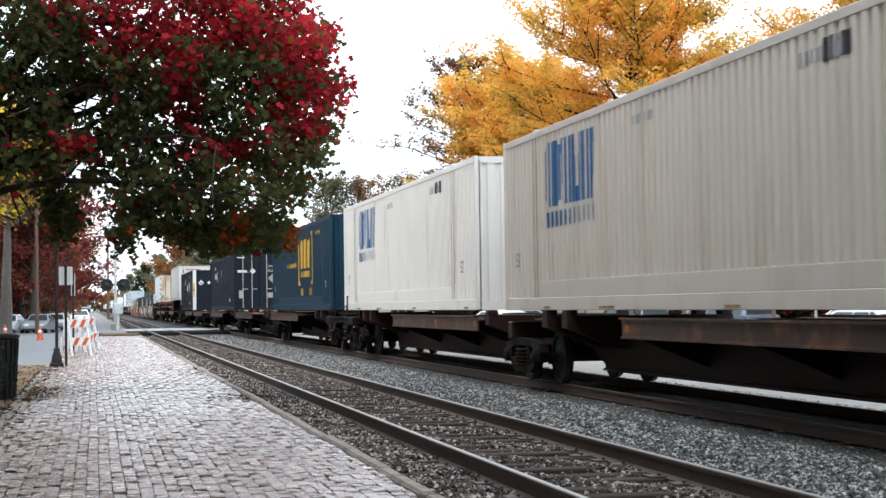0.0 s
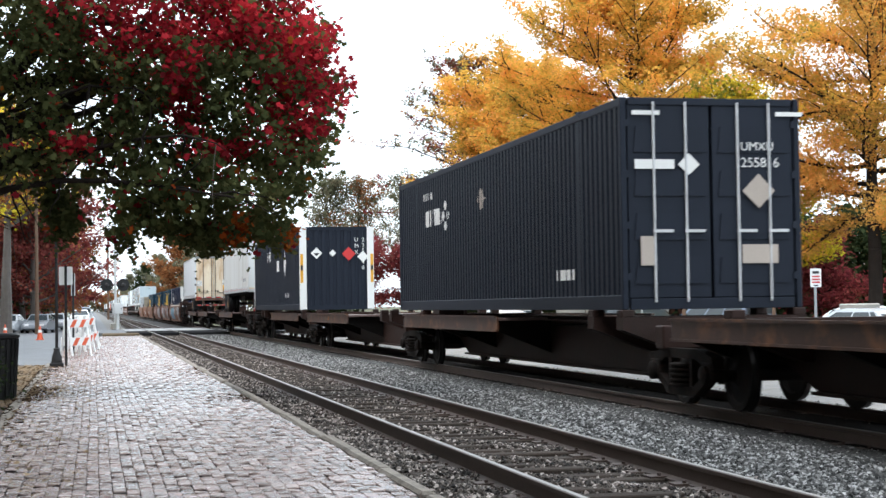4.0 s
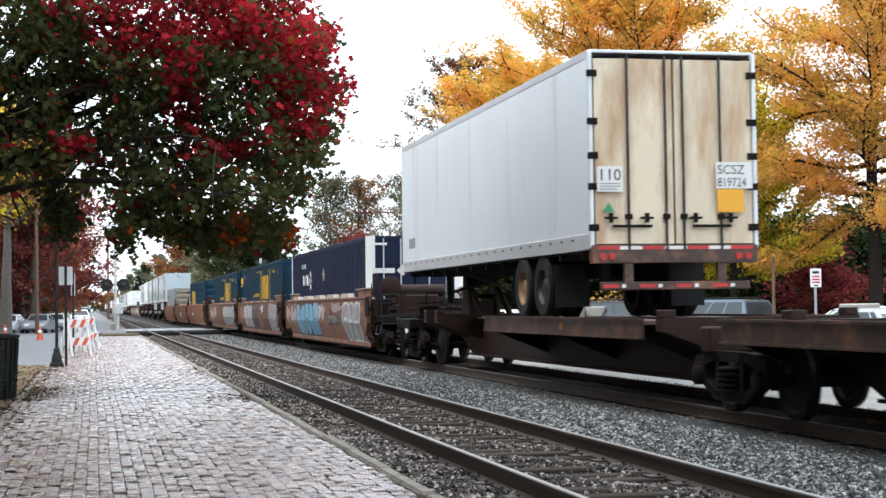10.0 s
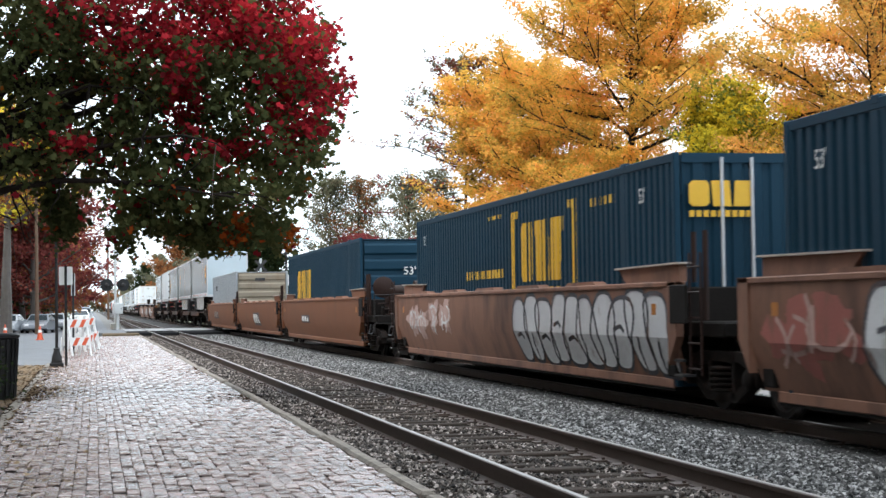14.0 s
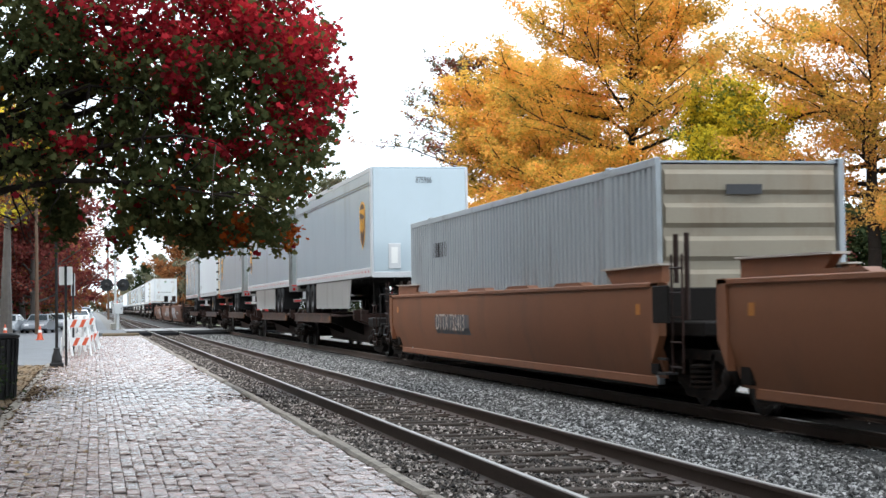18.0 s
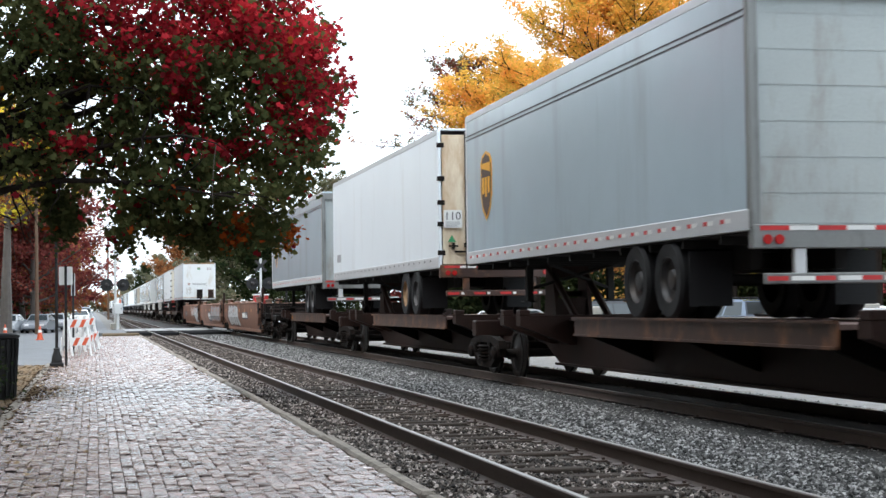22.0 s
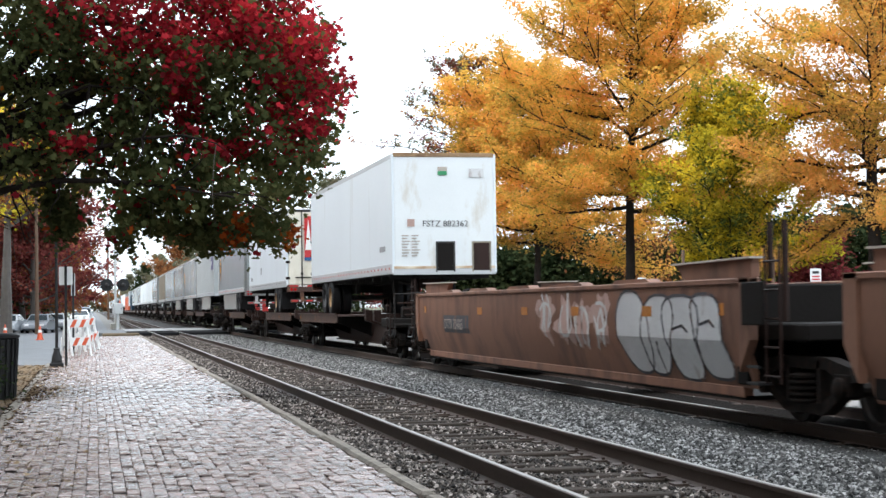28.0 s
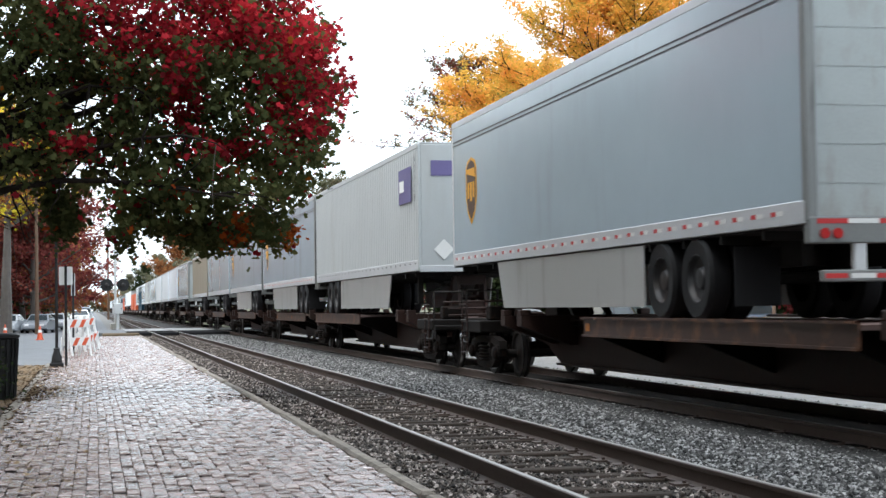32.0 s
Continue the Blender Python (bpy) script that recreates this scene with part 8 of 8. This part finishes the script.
while u < 1165:
    for j in range(5):
        st, pt, nn, ln = TAIL[k % 10]
        spine_car(u, 17.0, "f" if nn else "n", j == 0, j == 4, simple=k > 3, seed=50 + k)
        if k in (14, 15, 20):
            container(u + 0.5, 1.22, M_BOXORANGE, "", label="orange corrugated container far along the train", seed=k)
        elif k in (12, 21, 22):
            container(u + 0.5, 1.22, M_BOXTEAL, "", label="teal-blue container far along the train", seed=k)
        else:
            trailer(u + 0.7, ln, nn, pt, "rollup", M_ROLLDOOR, st, k < 3, st == "panel", k > 1,
                    label="pale ribbed road trailer with a purple emblem panel" if st == "panel" else "grey road trailer in a long row on the train" if pt is M_VANGREY else "pale road trailer in a long row on the train", top=4.0)
        u += 17.0
        k += 1
    u += 3.7

# single bricks of the paving nearest the camera
for x, y, z, sc, tilt, k in loose[:300]:
    b = part("brick", brick_meshes[k % 6][1], M_PAVER, pave)
    b.matrix_basis = pose(x, y, z, 0, -math.degrees(tilt), 0) @ Matrix.Diagonal((sc, 1, 1, 1))
g = Geo()
for x, y, z, sc, tilt, k in loose[300:]:
    g.add([(x + vx * sc, y + vy, z + vz + vx * tilt) for vx, vy, vz in brick_meshes[k % 6][0].v], brick_meshes[k % 6][0].f)
if g.v:
    tagged(part("paving_bricks", dark_flanks(g.mesh("paving_bricks", M_PAVERS, 0), len(g.f) // 17), M_PAVERS), "worn pale brick paving along the platform", kind="stuff")


# ---------------------------------------------------------------- what moves
def motions():
    times = (0, 4, 8, 12, 16, 20, 24, 28, 32)
    for ob, u, z, turn in ROLLING:
        walk(ob, [(t, pose(TRACK_2, u - run(t), z, 0, 0, turn)) for t in times])
    # wheels roll with the train: all leading axles alike, all trailing axles alike
    for first in (0, 1):
        lead = WHEELS[first]
        x, y, z = lead.location
        walk(lead, [(n / FPS, pose(x, y, z, math.degrees(run(n / FPS) / 0.43), 0, 0)) for n in range(0, 961)])
        keys = lead.animation_data
        for w in WHEELS[first + 2::2]:
            w.rotation_mode = "QUATERNION"
            w.animation_data_create()
            w.animation_data.action = keys.action
            w.animation_data.action_slot = keys.action_slot


motions()
